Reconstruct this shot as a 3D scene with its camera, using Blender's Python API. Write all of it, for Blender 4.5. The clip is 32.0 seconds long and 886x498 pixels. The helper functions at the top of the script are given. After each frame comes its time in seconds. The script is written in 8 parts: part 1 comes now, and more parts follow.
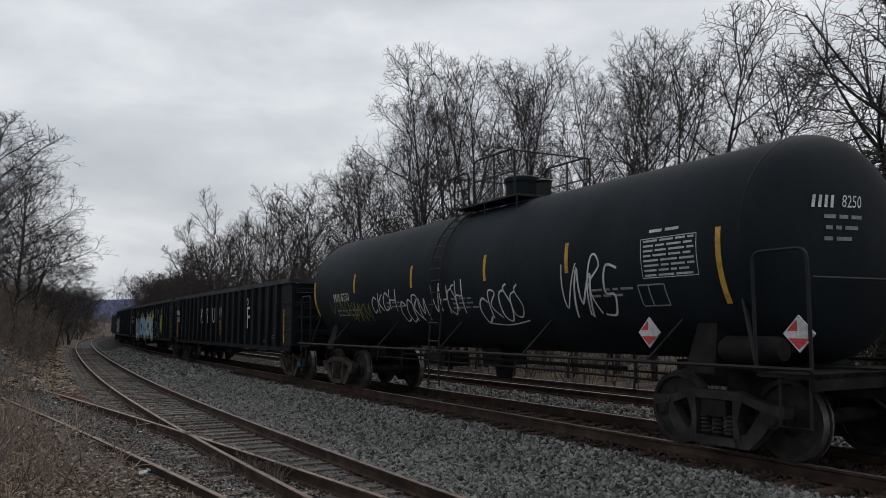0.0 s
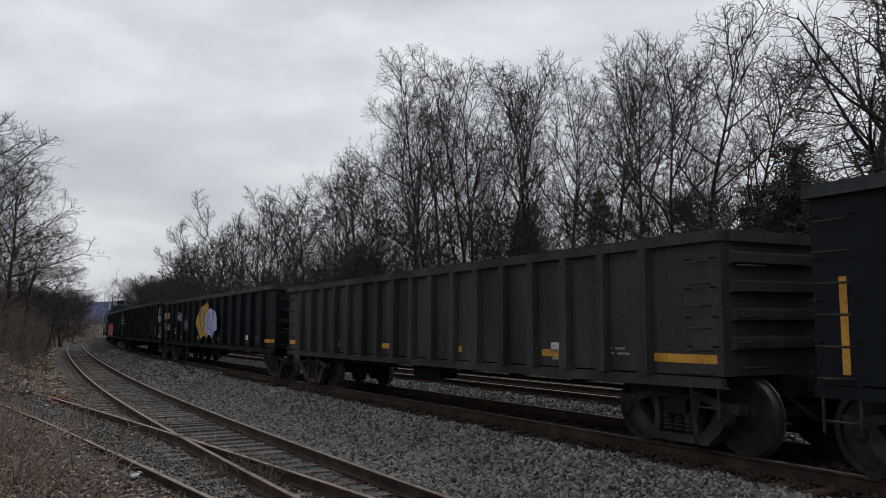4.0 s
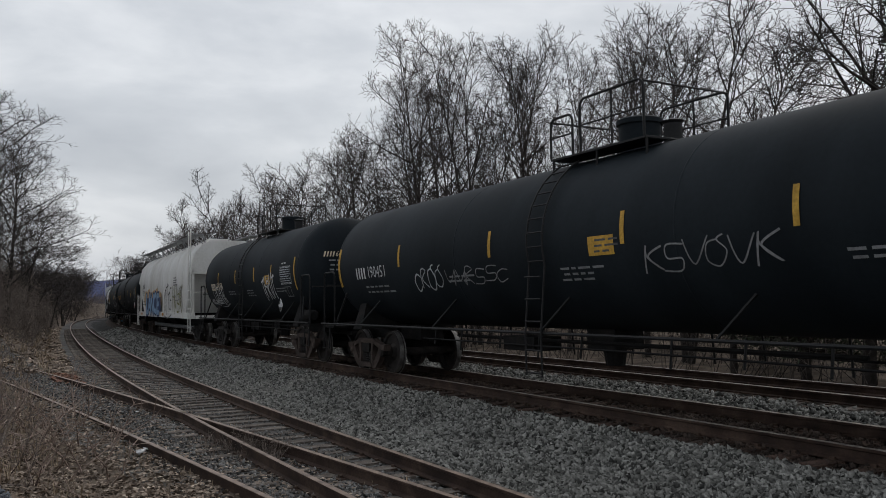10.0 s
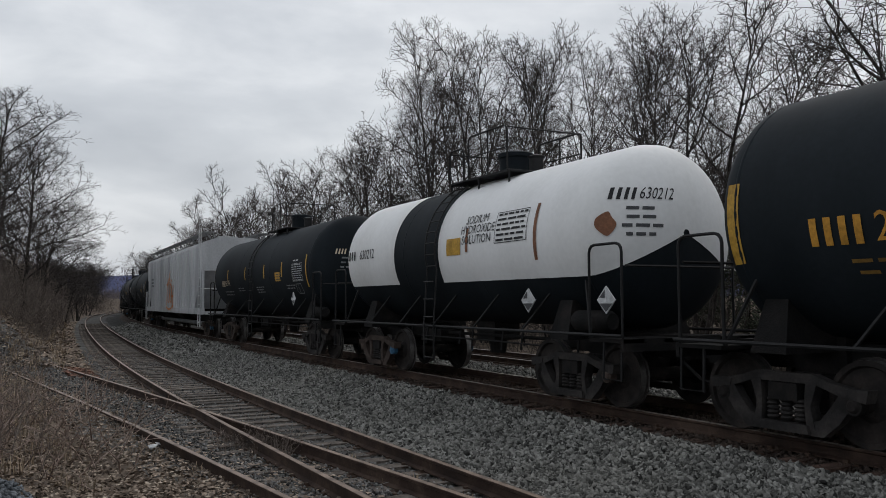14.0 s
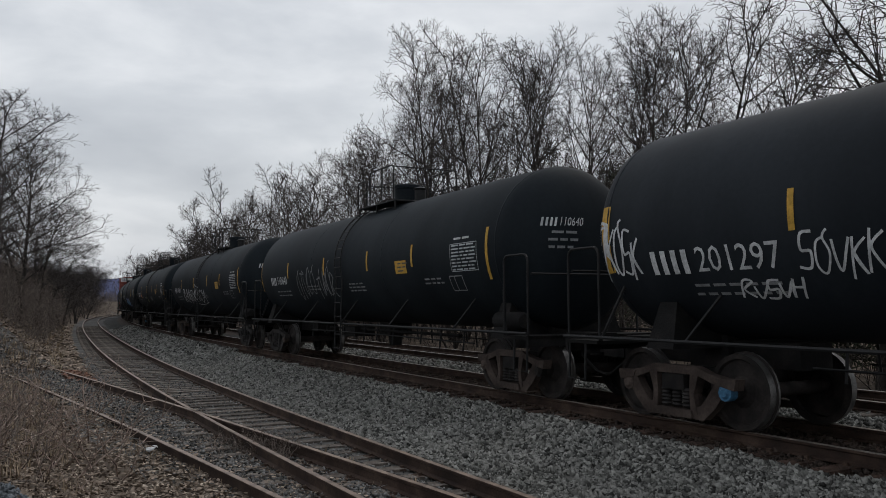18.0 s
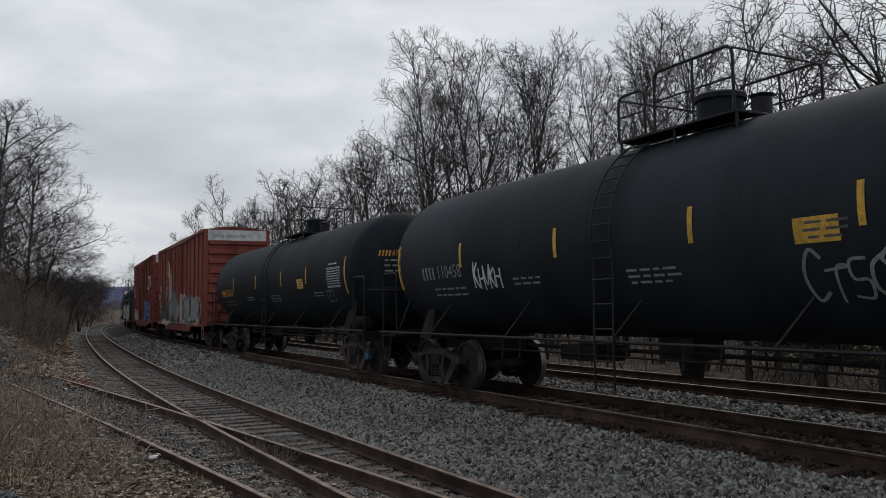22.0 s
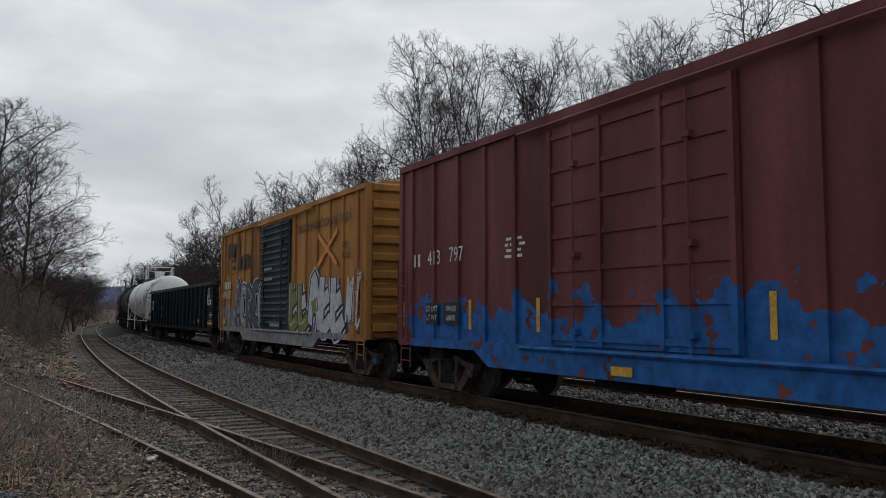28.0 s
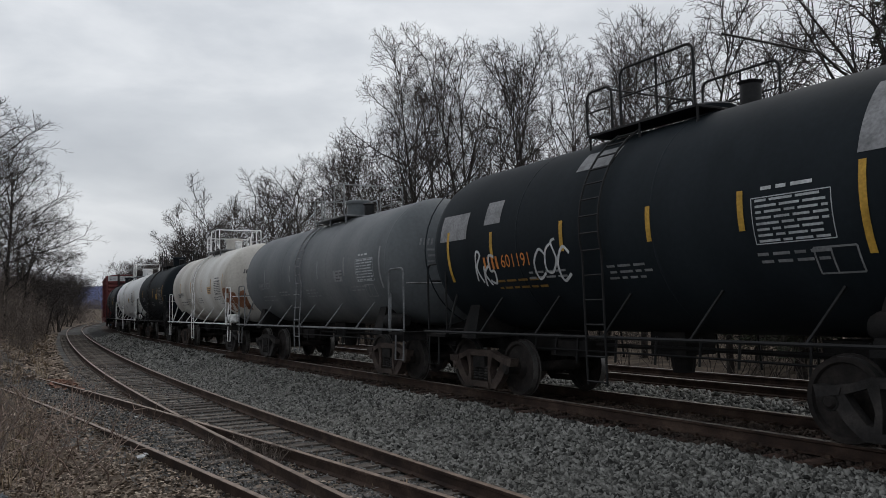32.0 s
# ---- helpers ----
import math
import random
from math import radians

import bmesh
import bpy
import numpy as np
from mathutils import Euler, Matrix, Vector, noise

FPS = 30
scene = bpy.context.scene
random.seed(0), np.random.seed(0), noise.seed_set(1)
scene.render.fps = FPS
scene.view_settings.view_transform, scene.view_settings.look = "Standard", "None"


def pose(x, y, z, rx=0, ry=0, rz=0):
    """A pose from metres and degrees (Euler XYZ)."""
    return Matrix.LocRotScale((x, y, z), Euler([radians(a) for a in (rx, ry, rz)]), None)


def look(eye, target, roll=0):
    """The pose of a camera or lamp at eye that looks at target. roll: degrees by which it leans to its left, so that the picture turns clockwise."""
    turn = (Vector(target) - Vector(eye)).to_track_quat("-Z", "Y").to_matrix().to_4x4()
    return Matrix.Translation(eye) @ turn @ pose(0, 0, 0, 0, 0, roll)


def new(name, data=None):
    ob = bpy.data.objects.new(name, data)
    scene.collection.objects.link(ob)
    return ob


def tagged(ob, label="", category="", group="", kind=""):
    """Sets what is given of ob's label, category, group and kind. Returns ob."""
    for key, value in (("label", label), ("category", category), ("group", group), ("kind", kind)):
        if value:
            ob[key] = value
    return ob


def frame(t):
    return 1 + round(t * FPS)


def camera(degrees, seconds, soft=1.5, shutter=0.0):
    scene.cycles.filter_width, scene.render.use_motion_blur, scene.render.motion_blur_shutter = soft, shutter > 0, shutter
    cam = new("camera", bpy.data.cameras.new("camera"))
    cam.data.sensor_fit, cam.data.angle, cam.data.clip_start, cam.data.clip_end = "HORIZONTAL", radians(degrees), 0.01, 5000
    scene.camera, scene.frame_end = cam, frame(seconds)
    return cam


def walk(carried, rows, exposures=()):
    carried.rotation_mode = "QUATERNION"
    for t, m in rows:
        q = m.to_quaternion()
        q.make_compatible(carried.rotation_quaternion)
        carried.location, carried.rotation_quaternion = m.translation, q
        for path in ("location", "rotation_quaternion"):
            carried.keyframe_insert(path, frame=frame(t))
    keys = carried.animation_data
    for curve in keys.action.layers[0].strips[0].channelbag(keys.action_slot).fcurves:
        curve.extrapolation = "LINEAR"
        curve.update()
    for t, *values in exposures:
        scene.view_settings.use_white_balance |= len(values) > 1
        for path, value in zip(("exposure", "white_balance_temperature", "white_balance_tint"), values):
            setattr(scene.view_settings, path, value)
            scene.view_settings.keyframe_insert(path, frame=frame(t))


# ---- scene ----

# ---- camera ----
cam = camera(56.94, 32.0, soft=0.9)
CAMERA_ROWS = [
        (0, 0.02, -0.002, 1.615, 95.295, 0.287, 61.549), (0.5, 0.027, -0.012, 1.616, 95.333, 0.334, 61.508), (1, 0.012, -0.007, 1.611, 95.339, 0.397, 61.514),
        (1.5, 0.02, -0.001, 1.61, 95.315, 0.452, 61.319), (2, 0.023, 0.008, 1.616, 95.342, 0.4, 61.276), (2.5, 0.03, 0.014, 1.616, 95.343, 0.398, 61.249),
        (3, 0.016, 0.015, 1.617, 95.412, 0.325, 61.207), (3.5, 0.014, -0.001, 1.614, 95.425, 0.318, 61.085), (5.5, 0.003, 0.008, 1.621, 95.192, 0.52, 61.074),
        (6, 0.028, 0.009, 1.612, 94.973, 0.7, 61.245), (6.5, 0.017, 0.006, 1.615, 94.734, 0.77, 61.572), (7, 0.051, 0.002, 1.618, 94.506, 0.771, 61.554),
        (7.5, 0.02, -0.004, 1.612, 94.44, 0.792, 61.338), (8, 0.005, 0.014, 1.613, 94.333, 0.848, 61.232), (8.5, -0.009, -0.002, 1.613, 94.258, 0.749, 61.272),
        (9, 0, -0, 1.612, 94.144, 0.767, 61.225), (9.5, 0.014, 0.004, 1.611, 93.97, 0.776, 61.181), (10, 0.029, -0.01, 1.61, 93.772, 0.729, 61.163),
        (10.5, 0.033, -0.01, 1.618, 93.775, 0.646, 61.453), (11, 0.018, -0.003, 1.612, 93.546, 0.448, 61.537), (11.5, 0.044, -0.008, 1.618, 93.438, 0.366, 61.541),
        (12, 0.023, -0.008, 1.618, 93.448, 0.317, 61.632), (12.5, 0.035, -0.016, 1.611, 93.508, 0.325, 61.715), (13, 0.055, -0.009, 1.623, 93.558, 0.326, 61.764),
        (13.5, 0.027, -0.018, 1.617, 93.62, 0.28, 61.876), (14, 0.02, 0.001, 1.614, 93.642, 0.215, 62.027), (14.5, -0.01, -0.001, 1.609, 93.595, 0.211, 62.04),
        (16.5, -0.009, -0.003, 1.614, 93.734, 0.216, 61.883), (17, 0.015, -0.002, 1.607, 93.746, 0.192, 61.855), (17.5, 0.017, -0.01, 1.62, 93.754, 0.134, 61.937),
        (18, 0.002, 0.006, 1.605, 93.846, 0.2, 61.897), (18.5, 0.005, -0.006, 1.61, 93.913, 0.246, 61.673), (19, 0.047, -0.003, 1.618, 93.989, 0.263, 61.409),
        (19.5, 0.041, -0.004, 1.609, 94.033, 0.337, 61.014), (20, 0.027, 0.003, 1.606, 93.962, 0.406, 61.075), (20.5, 0.02, 0.027, 1.608, 93.979, 0.479, 61.153),
        (21, 0.034, 0.059, 1.601, 94.031, 0.523, 61.522), (21.5, 0.033, 0.05, 1.601, 94.169, 0.54, 62.015), (22, 0.028, 0.015, 1.606, 94.222, 0.703, 62.099),
        (22.5, 0.035, -0.038, 1.6, 94.053, 0.661, 61.772), (23, 0.037, -0.079, 1.608, 93.769, 0.313, 61.369), (23.5, 0.042, -0.127, 1.607, 93.589, 0.019, 60.972),
        (24, 0.054, -0.132, 1.615, 93.477, -0.138, 60.86), (24.5, 0.055, -0.118, 1.616, 93.51, -0.389, 60.97), (25, 0.053, -0.081, 1.608, 93.561, -0.416, 61.24),
        (25.5, 0.042, -0.051, 1.616, 93.725, -0.383, 61.42), (27.5, -0.019, -0.05, 1.61, 94.433, -0.06, 61.77), (28, 0.015, -0.054, 1.619, 94.513, -0.053, 61.778),
        (28.5, 0.047, -0.064, 1.615, 94.429, -0.012, 61.7), (29, 0.031, -0.067, 1.621, 94.338, -0.013, 61.723), (29.5, 0.051, -0.07, 1.622, 94.348, 0.221, 61.429),
        (30, 0.055, -0.063, 1.617, 94.345, 0.444, 61.161), (30.5, 0.067, -0.07, 1.624, 94.218, 0.685, 60.989), (31, 0.05, -0.064, 1.614, 94.086, 0.94, 60.74),
        (31.5, 0.082, -0.078, 1.618, 93.985, 1.119, 60.826), (32, 0.081, -0.068, 1.617, 93.948, 1.235, 60.903)]
walk(cam, [(t, pose(x, y, z, rx, ry, rz)) for t, x, y, z, rx, ry, rz in CAMERA_ROWS], [(0, 0.0), (23.2, 0.0), (23.9, 0.16), (24.3, 0.14), (24.9, 0.0), (32, 0.0)])

# ---- world: overcast winter sky ----
world = bpy.data.worlds.new("overcast_sky")
scene.world = world
world.use_nodes = True
wn, wl = world.node_tree.nodes, world.node_tree.links
wn.clear()
w_out = wn.new("ShaderNodeOutputWorld")
w_bg = wn.new("ShaderNodeBackground")
w_sky = wn.new("ShaderNodeTexSky")
w_sky.sky_type, w_sky.sun_disc = "NISHITA", False
w_sky.sun_elevation, w_sky.sun_rotation = radians(52), radians(-22)
w_sky.air_density, w_sky.dust_density = 1.5, 4.0
w_dim = wn.new("ShaderNodeMixRGB")
w_dim.blend_type = "MULTIPLY"
w_dim.inputs[0].default_value = 1.0
w_dim.inputs[2].default_value = (0.11, 0.11, 0.11, 1)
w_co = wn.new("ShaderNodeTexCoord")
w_map = wn.new("ShaderNodeMapping")
w_map.inputs["Scale"].default_value = (1.9, 1.9, 5.2)
w_n1 = wn.new("ShaderNodeTexNoise")
w_n1.inputs["Scale"].default_value = 1.9
w_n1.inputs["Detail"].default_value = 7
w_n1.inputs["Roughness"].default_value = 0.52
w_n1.inputs["Distortion"].default_value = 0.2
w_ramp = wn.new("ShaderNodeValToRGB")
w_ramp.color_ramp.elements[0].position, w_ramp.color_ramp.elements[0].color = 0.28, (0.50, 0.53, 0.58, 1)
w_ramp.color_ramp.elements[1].position, w_ramp.color_ramp.elements[1].color = 0.78, (0.92, 0.94, 0.97, 1)
mid = w_ramp.color_ramp.elements.new(0.52)
mid.color = (0.655, 0.685, 0.73, 1)
w_mix = wn.new("ShaderNodeMixRGB")
w_mix.inputs[0].default_value = 0.9
wl.new(w_co.outputs["Generated"], w_map.inputs["Vector"])
wl.new(w_map.outputs["Vector"], w_n1.inputs["Vector"])
wl.new(w_n1.outputs["Fac"], w_ramp.inputs["Fac"])
wl.new(w_sky.outputs["Color"], w_dim.inputs[1])
wl.new(w_dim.outputs["Color"], w_mix.inputs[1])
wl.new(w_ramp.outputs["Color"], w_mix.inputs[2])
wl.new(w_mix.outputs["Color"], w_bg.inputs["Color"])
w_bg.inputs["Strength"].default_value = 1.0
wl.new(w_bg.outputs["Background"], w_out.inputs["Surface"])

sun_data = bpy.data.lights.new("sun", "SUN")
sun_data.energy, sun_data.angle, sun_data.color = 0.5, radians(40), (1.0, 0.97, 0.93)
sun = new("sun", sun_data)
sun.matrix_world = look((-20, 50, 70), (0, 0, 0))
scene.view_settings.exposure = 0.0

# ---- materials ----
MATS = {}


def mat(name, base, rough=0.6, metal=0.0, dark=None, light=None, scale=2.0, fine=30.0, bump=0.0, bump_scale=40.0, streak=False, spec=0.22, island=0.0, objrand=0.0, grain=0.55):
    """Two scales of variation between dark, base and light; streak stretches the stains downwards."""
    if name in MATS:
        return MATS[name]
    m = bpy.data.materials.new(name)
    m.use_nodes = True
    n, l = m.node_tree.nodes, m.node_tree.links
    p = n["Principled BSDF"]
    p.inputs["Roughness"].default_value, p.inputs["Metallic"].default_value = rough, metal
    p.inputs["Specular IOR Level"].default_value = spec
    co = n.new("ShaderNodeTexCoord")
    mp = n.new("ShaderNodeMapping")
    mp.inputs["Scale"].default_value = (1, 1, 0.18) if streak else (1, 1, 1)
    l.new(co.outputs["Object"], mp.inputs["Vector"])
    n1, n2 = n.new("ShaderNodeTexNoise"), n.new("ShaderNodeTexNoise")
    n1.inputs["Scale"].default_value, n1.inputs["Detail"].default_value = scale, 5
    n2.inputs["Scale"].default_value, n2.inputs["Detail"].default_value = fine, 4
    l.new(mp.outputs["Vector"], n1.inputs["Vector"])
    l.new(co.outputs["Object"], n2.inputs["Vector"])
    dark = dark or tuple(c * 0.6 for c in base)
    light = light or tuple(min(1, c * 1.35) for c in base)
    r1 = n.new("ShaderNodeValToRGB")
    e = r1.color_ramp.elements
    e[0].position, e[0].color = 0.32, (*dark, 1)
    e[1].position, e[1].color = 0.68, (*light, 1)
    k = e.new(0.5)
    k.color = (*base, 1)
    mx = n.new("ShaderNodeMixRGB")
    mx.blend_type, mx.inputs[0].default_value = "OVERLAY", grain
    l.new(n1.outputs["Fac"], r1.inputs["Fac"])
    l.new(r1.outputs["Color"], mx.inputs[1])
    l.new(n2.outputs["Fac"], mx.inputs[2])
    out = mx.outputs["Color"]
    if island or objrand:
        src = n.new("ShaderNodeNewGeometry").outputs["Random Per Island"] if island else n.new("ShaderNodeObjectInfo").outputs["Random"]
        amount = island or objrand
        rm = n.new("ShaderNodeMapRange")
        rm.inputs["To Min"].default_value, rm.inputs["To Max"].default_value = 1 - amount, 1 + amount
        l.new(src, rm.inputs["Value"])
        hs = n.new("ShaderNodeHueSaturation")
        l.new(rm.outputs["Result"], hs.inputs["Value"])
        l.new(out, hs.inputs["Color"])
        out = hs.outputs["Color"]
    l.new(out, p.inputs["Base Color"])
    if bump:
        nb = n.new("ShaderNodeTexNoise")
        nb.inputs["Scale"].default_value, nb.inputs["Detail"].default_value = bump_scale, 4
        l.new(co.outputs["Object"], nb.inputs["Vector"])
        b = n.new("ShaderNodeBump")
        b.inputs["Strength"].default_value, b.inputs["Distance"].default_value = min(1, bump), 0.02
        l.new(nb.outputs["Fac"], b.inputs["Height"])
        l.new(b.outputs["Normal"], p.inputs["Normal"])
    MATS[name] = m
    return m


BALLAST = mat("ballast_stone", (0.16, 0.158, 0.146), 0.95, dark=(0.135, 0.133, 0.122), light=(0.188, 0.186, 0.172), scale=0.9, fine=60, island=0.85)
# Bed colour kept very dark: it paints the shade in gaps between stones.
BALLAST_BED = mat("ballast_bed_gap_shade", (0.03, 0.029, 0.027), 0.95, dark=(0.022, 0.021, 0.02), light=(0.04, 0.039, 0.036), scale=1.2, fine=40, bump=0.5, bump_scale=60)
RUST_BALLAST = mat("rusty_ballast", (0.045, 0.033, 0.027), 0.95, dark=(0.028, 0.021, 0.018), light=(0.075, 0.058, 0.048), scale=1.5, fine=28, bump=0.8, bump_scale=30, island=0.45)
DIRT = mat("cinder_dirt", (0.078, 0.075, 0.071), 0.95, dark=(0.046, 0.044, 0.041), light=(0.122, 0.117, 0.111), scale=0.6, fine=18, bump=0.9, bump_scale=22)
CINDER = mat("grey_cinder_stone", (0.125, 0.123, 0.119), 0.95, dark=(0.095, 0.093, 0.09), light=(0.16, 0.157, 0.152), scale=0.8, fine=50, island=0.8)
LITTER = mat("leaf_litter", (0.115, 0.088, 0.067), 0.95, dark=(0.06, 0.045, 0.034), light=(0.185, 0.147, 0.112), scale=1.2, fine=20, bump=1.0, bump_scale=18)
LEAF = mat("dead_leaf", (0.21, 0.164, 0.128), 0.9, dark=(0.1, 0.076, 0.058), light=(0.37, 0.31, 0.25), scale=6, fine=40, island=0.65)
RED_LEAF = mat("reddish_dead_leaf", (0.2, 0.105, 0.075), 0.9, dark=(0.11, 0.055, 0.04), light=(0.3, 0.17, 0.125), scale=6, fine=40, island=0.5)
STRAW = mat("dry_grass", (0.26, 0.2, 0.14), 0.9, dark=(0.14, 0.10, 0.07), light=(0.36, 0.3, 0.22), scale=3, fine=40, island=0.4)
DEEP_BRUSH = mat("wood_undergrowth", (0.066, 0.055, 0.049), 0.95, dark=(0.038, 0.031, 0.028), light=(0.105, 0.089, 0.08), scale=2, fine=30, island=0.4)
CANE = mat("briar_cane", (0.235, 0.175, 0.145), 0.8, dark=(0.14, 0.1, 0.082), light=(0.33, 0.265, 0.225), scale=3, fine=40, island=0.3)
BRUSH = mat("bare_brush", (0.14, 0.116, 0.1), 0.9, dark=(0.085, 0.069, 0.059), light=(0.2, 0.168, 0.147), scale=2, fine=30, island=0.4)
BARK = mat("tree_bark", (0.036, 0.031, 0.028), 0.95, dark=(0.02, 0.017, 0.015), light=(0.066, 0.058, 0.052), scale=4, fine=40, bump=0.6, bump_scale=25)
TWIG = mat("twigs", (0.043, 0.036, 0.033), 0.95, dark=(0.026, 0.0215, 0.0195), light=(0.068, 0.058, 0.053), scale=2, fine=20, island=0.3)
NEEDLE = mat("evergreen_needles", (0.05, 0.058, 0.04), 0.9, dark=(0.03, 0.036, 0.025), light=(0.08, 0.088, 0.06), scale=2, fine=20, island=0.4)
RAIL = mat("rusted_rail", (0.045, 0.028, 0.021), 0.8, 0.2, dark=(0.025, 0.016, 0.013), light=(0.075, 0.05, 0.038), scale=3, fine=40, bump=0.2)
RAILHEAD = mat("worn_rail_head", (0.33, 0.29, 0.26), 0.42, 0.8, scale=5, fine=60)
RAILHEAD_DULL = mat("dull_rail_head", (0.24, 0.18, 0.14), 0.5, 0.6, scale=5, fine=60)
TIE = mat("weathered_tie", (0.125, 0.107, 0.093), 0.95, dark=(0.065, 0.054, 0.046), light=(0.21, 0.185, 0.162), scale=5, fine=50, bump=0.7, objrand=0.4)
TIE_DARK = mat("creosote_tie", (0.055, 0.034, 0.026), 0.95, dark=(0.03, 0.019, 0.015), light=(0.09, 0.058, 0.046), scale=5, fine=50, bump=0.7, objrand=0.35)
STEEL = mat("black_running_gear", (0.009, 0.0085, 0.0085), 0.85, 0.0, dark=(0.005, 0.005, 0.005), light=(0.019, 0.0165, 0.0155), scale=3, fine=30, bump=0.3, spec=0.2)
FRAME = mat("cast_bogie_frame", (0.026, 0.024, 0.0235), 0.85, 0.0, dark=(0.013, 0.012, 0.012), light=(0.052, 0.046, 0.043), scale=3, fine=30, bump=0.3)
FRAME_RUST = mat("rusty_bogie_frame", (0.048, 0.036, 0.031), 0.9, 0.0, dark=(0.026, 0.02, 0.017), light=(0.078, 0.06, 0.052), scale=3, fine=30, bump=0.3)
WHEEL = mat("wheel_plate", (0.021, 0.018, 0.017), 0.85, 0.0, dark=(0.012, 0.0105, 0.01), light=(0.037, 0.031, 0.028), scale=4, fine=30)
TREAD = mat("bright_wheel_rim", (0.16, 0.155, 0.15), 0.5, 0.7, scale=5, fine=60)
CAP_BLUE = mat("blue_bearing_cap", (0.05, 0.14, 0.24), 0.7, scale=5)
TANK_BLACK = mat("black_tank_paint", (0.0115, 0.0152, 0.0185), 0.62, dark=(0.0082, 0.011, 0.0136), light=(0.0168, 0.0216, 0.0258), scale=0.8, fine=14, streak=True, spec=0.08, grain=0.22)
TANK_SOOT = mat("dusty_black_tank_paint", (0.0135, 0.0165, 0.0205), 0.62, dark=(0.009, 0.0115, 0.0145), light=(0.02, 0.024, 0.029), scale=0.8, fine=14, streak=True, spec=0.1, grain=0.22)
TANK_WHITE = mat("white_tank_paint", (0.72, 0.725, 0.72), 0.5, dark=(0.65, 0.65, 0.64), light=(0.77, 0.775, 0.775), scale=0.7, fine=12, streak=True, grain=0.22)
TANK_GREY = mat("grey_tank_paint", (0.115, 0.125, 0.132), 0.6, dark=(0.085, 0.094, 0.1), light=(0.155, 0.163, 0.168), scale=0.7, fine=12, streak=True, grain=0.22)
TANK_CREAM = mat("dirty_cream_tank_paint", (0.52, 0.50, 0.46), 0.6, dark=(0.34, 0.31, 0.27), light=(0.64, 0.63, 0.6), scale=0.7, fine=12, streak=True, grain=0.22)
GON_BLACK = mat("black_gondola_paint", (0.006, 0.0082, 0.0108), 0.6, dark=(0.0038, 0.0054, 0.0074), light=(0.0102, 0.0136, 0.0175), scale=1.3, fine=18, streak=True, spec=0.14, grain=0.22)
# Top rail in a paler grey than the gondola's sides.
GON_RAIL = mat("pale_top_rail", (0.026, 0.029, 0.032), 0.6, dark=(0.014, 0.016, 0.018), light=(0.055, 0.058, 0.06), scale=2.5, fine=25, spec=0.25)
GON_GREEN = mat("dark_green_gondola_paint", (0.018, 0.021, 0.02), 0.65, dark=(0.01, 0.012, 0.0115), light=(0.032, 0.034, 0.032), scale=1.3, fine=18, streak=True)
GON_BROWN = mat("weathered_dark_grey_gondola_paint", (0.032, 0.03, 0.03), 0.8, dark=(0.016, 0.0155, 0.0155), light=(0.058, 0.054, 0.052), scale=1.3, fine=18, streak=True)
BOX_RED = mat("faded_red_boxcar_paint", (0.168, 0.042, 0.033), 0.7, dark=(0.108, 0.028, 0.023), light=(0.225, 0.066, 0.05), scale=1.2, fine=16, streak=True, grain=0.22)
BOX_MAROON = mat("maroon_boxcar_paint", (0.112, 0.029, 0.03), 0.65, dark=(0.068, 0.018, 0.019), light=(0.155, 0.047, 0.044), scale=1.2, fine=16, streak=True, grain=0.22)
BOX_ORANGE = mat("weathered_orange_boxcar_paint", (0.29, 0.13, 0.034), 0.7, dark=(0.15, 0.066, 0.025), light=(0.38, 0.185, 0.05), scale=1.1, fine=16, streak=True, grain=0.22)
DOOR_DARK = mat("dark_blue_grey_door_paint", (0.022, 0.029, 0.038), 0.65, dark=(0.014, 0.018, 0.025), light=(0.045, 0.056, 0.066), scale=1.5, fine=16, streak=True)
HOP_WHITE = mat("dirty_white_hopper_paint", (0.62, 0.615, 0.59), 0.6, dark=(0.54, 0.53, 0.5), light=(0.69, 0.69, 0.68), scale=0.9, fine=14, streak=True, grain=0.22)
HOP_GREY = mat("pale_grey_hopper_paint", (0.42, 0.43, 0.44), 0.6, dark=(0.3, 0.31, 0.32), light=(0.52, 0.53, 0.54), scale=0.9, fine=14, streak=True, grain=0.22)
INSIDE = mat("dark_interior", (0.03, 0.027, 0.025), 0.9)
PIPE_BLACK = mat("black_pipe", (0.01, 0.01, 0.0105), 0.6, scale=4, spec=0.25)
PIPE_WHITE = mat("white_pipe", (0.66, 0.66, 0.65), 0.5, scale=4)
PIPE_GREY = mat("grey_pipe", (0.16, 0.165, 0.17), 0.55, scale=4)
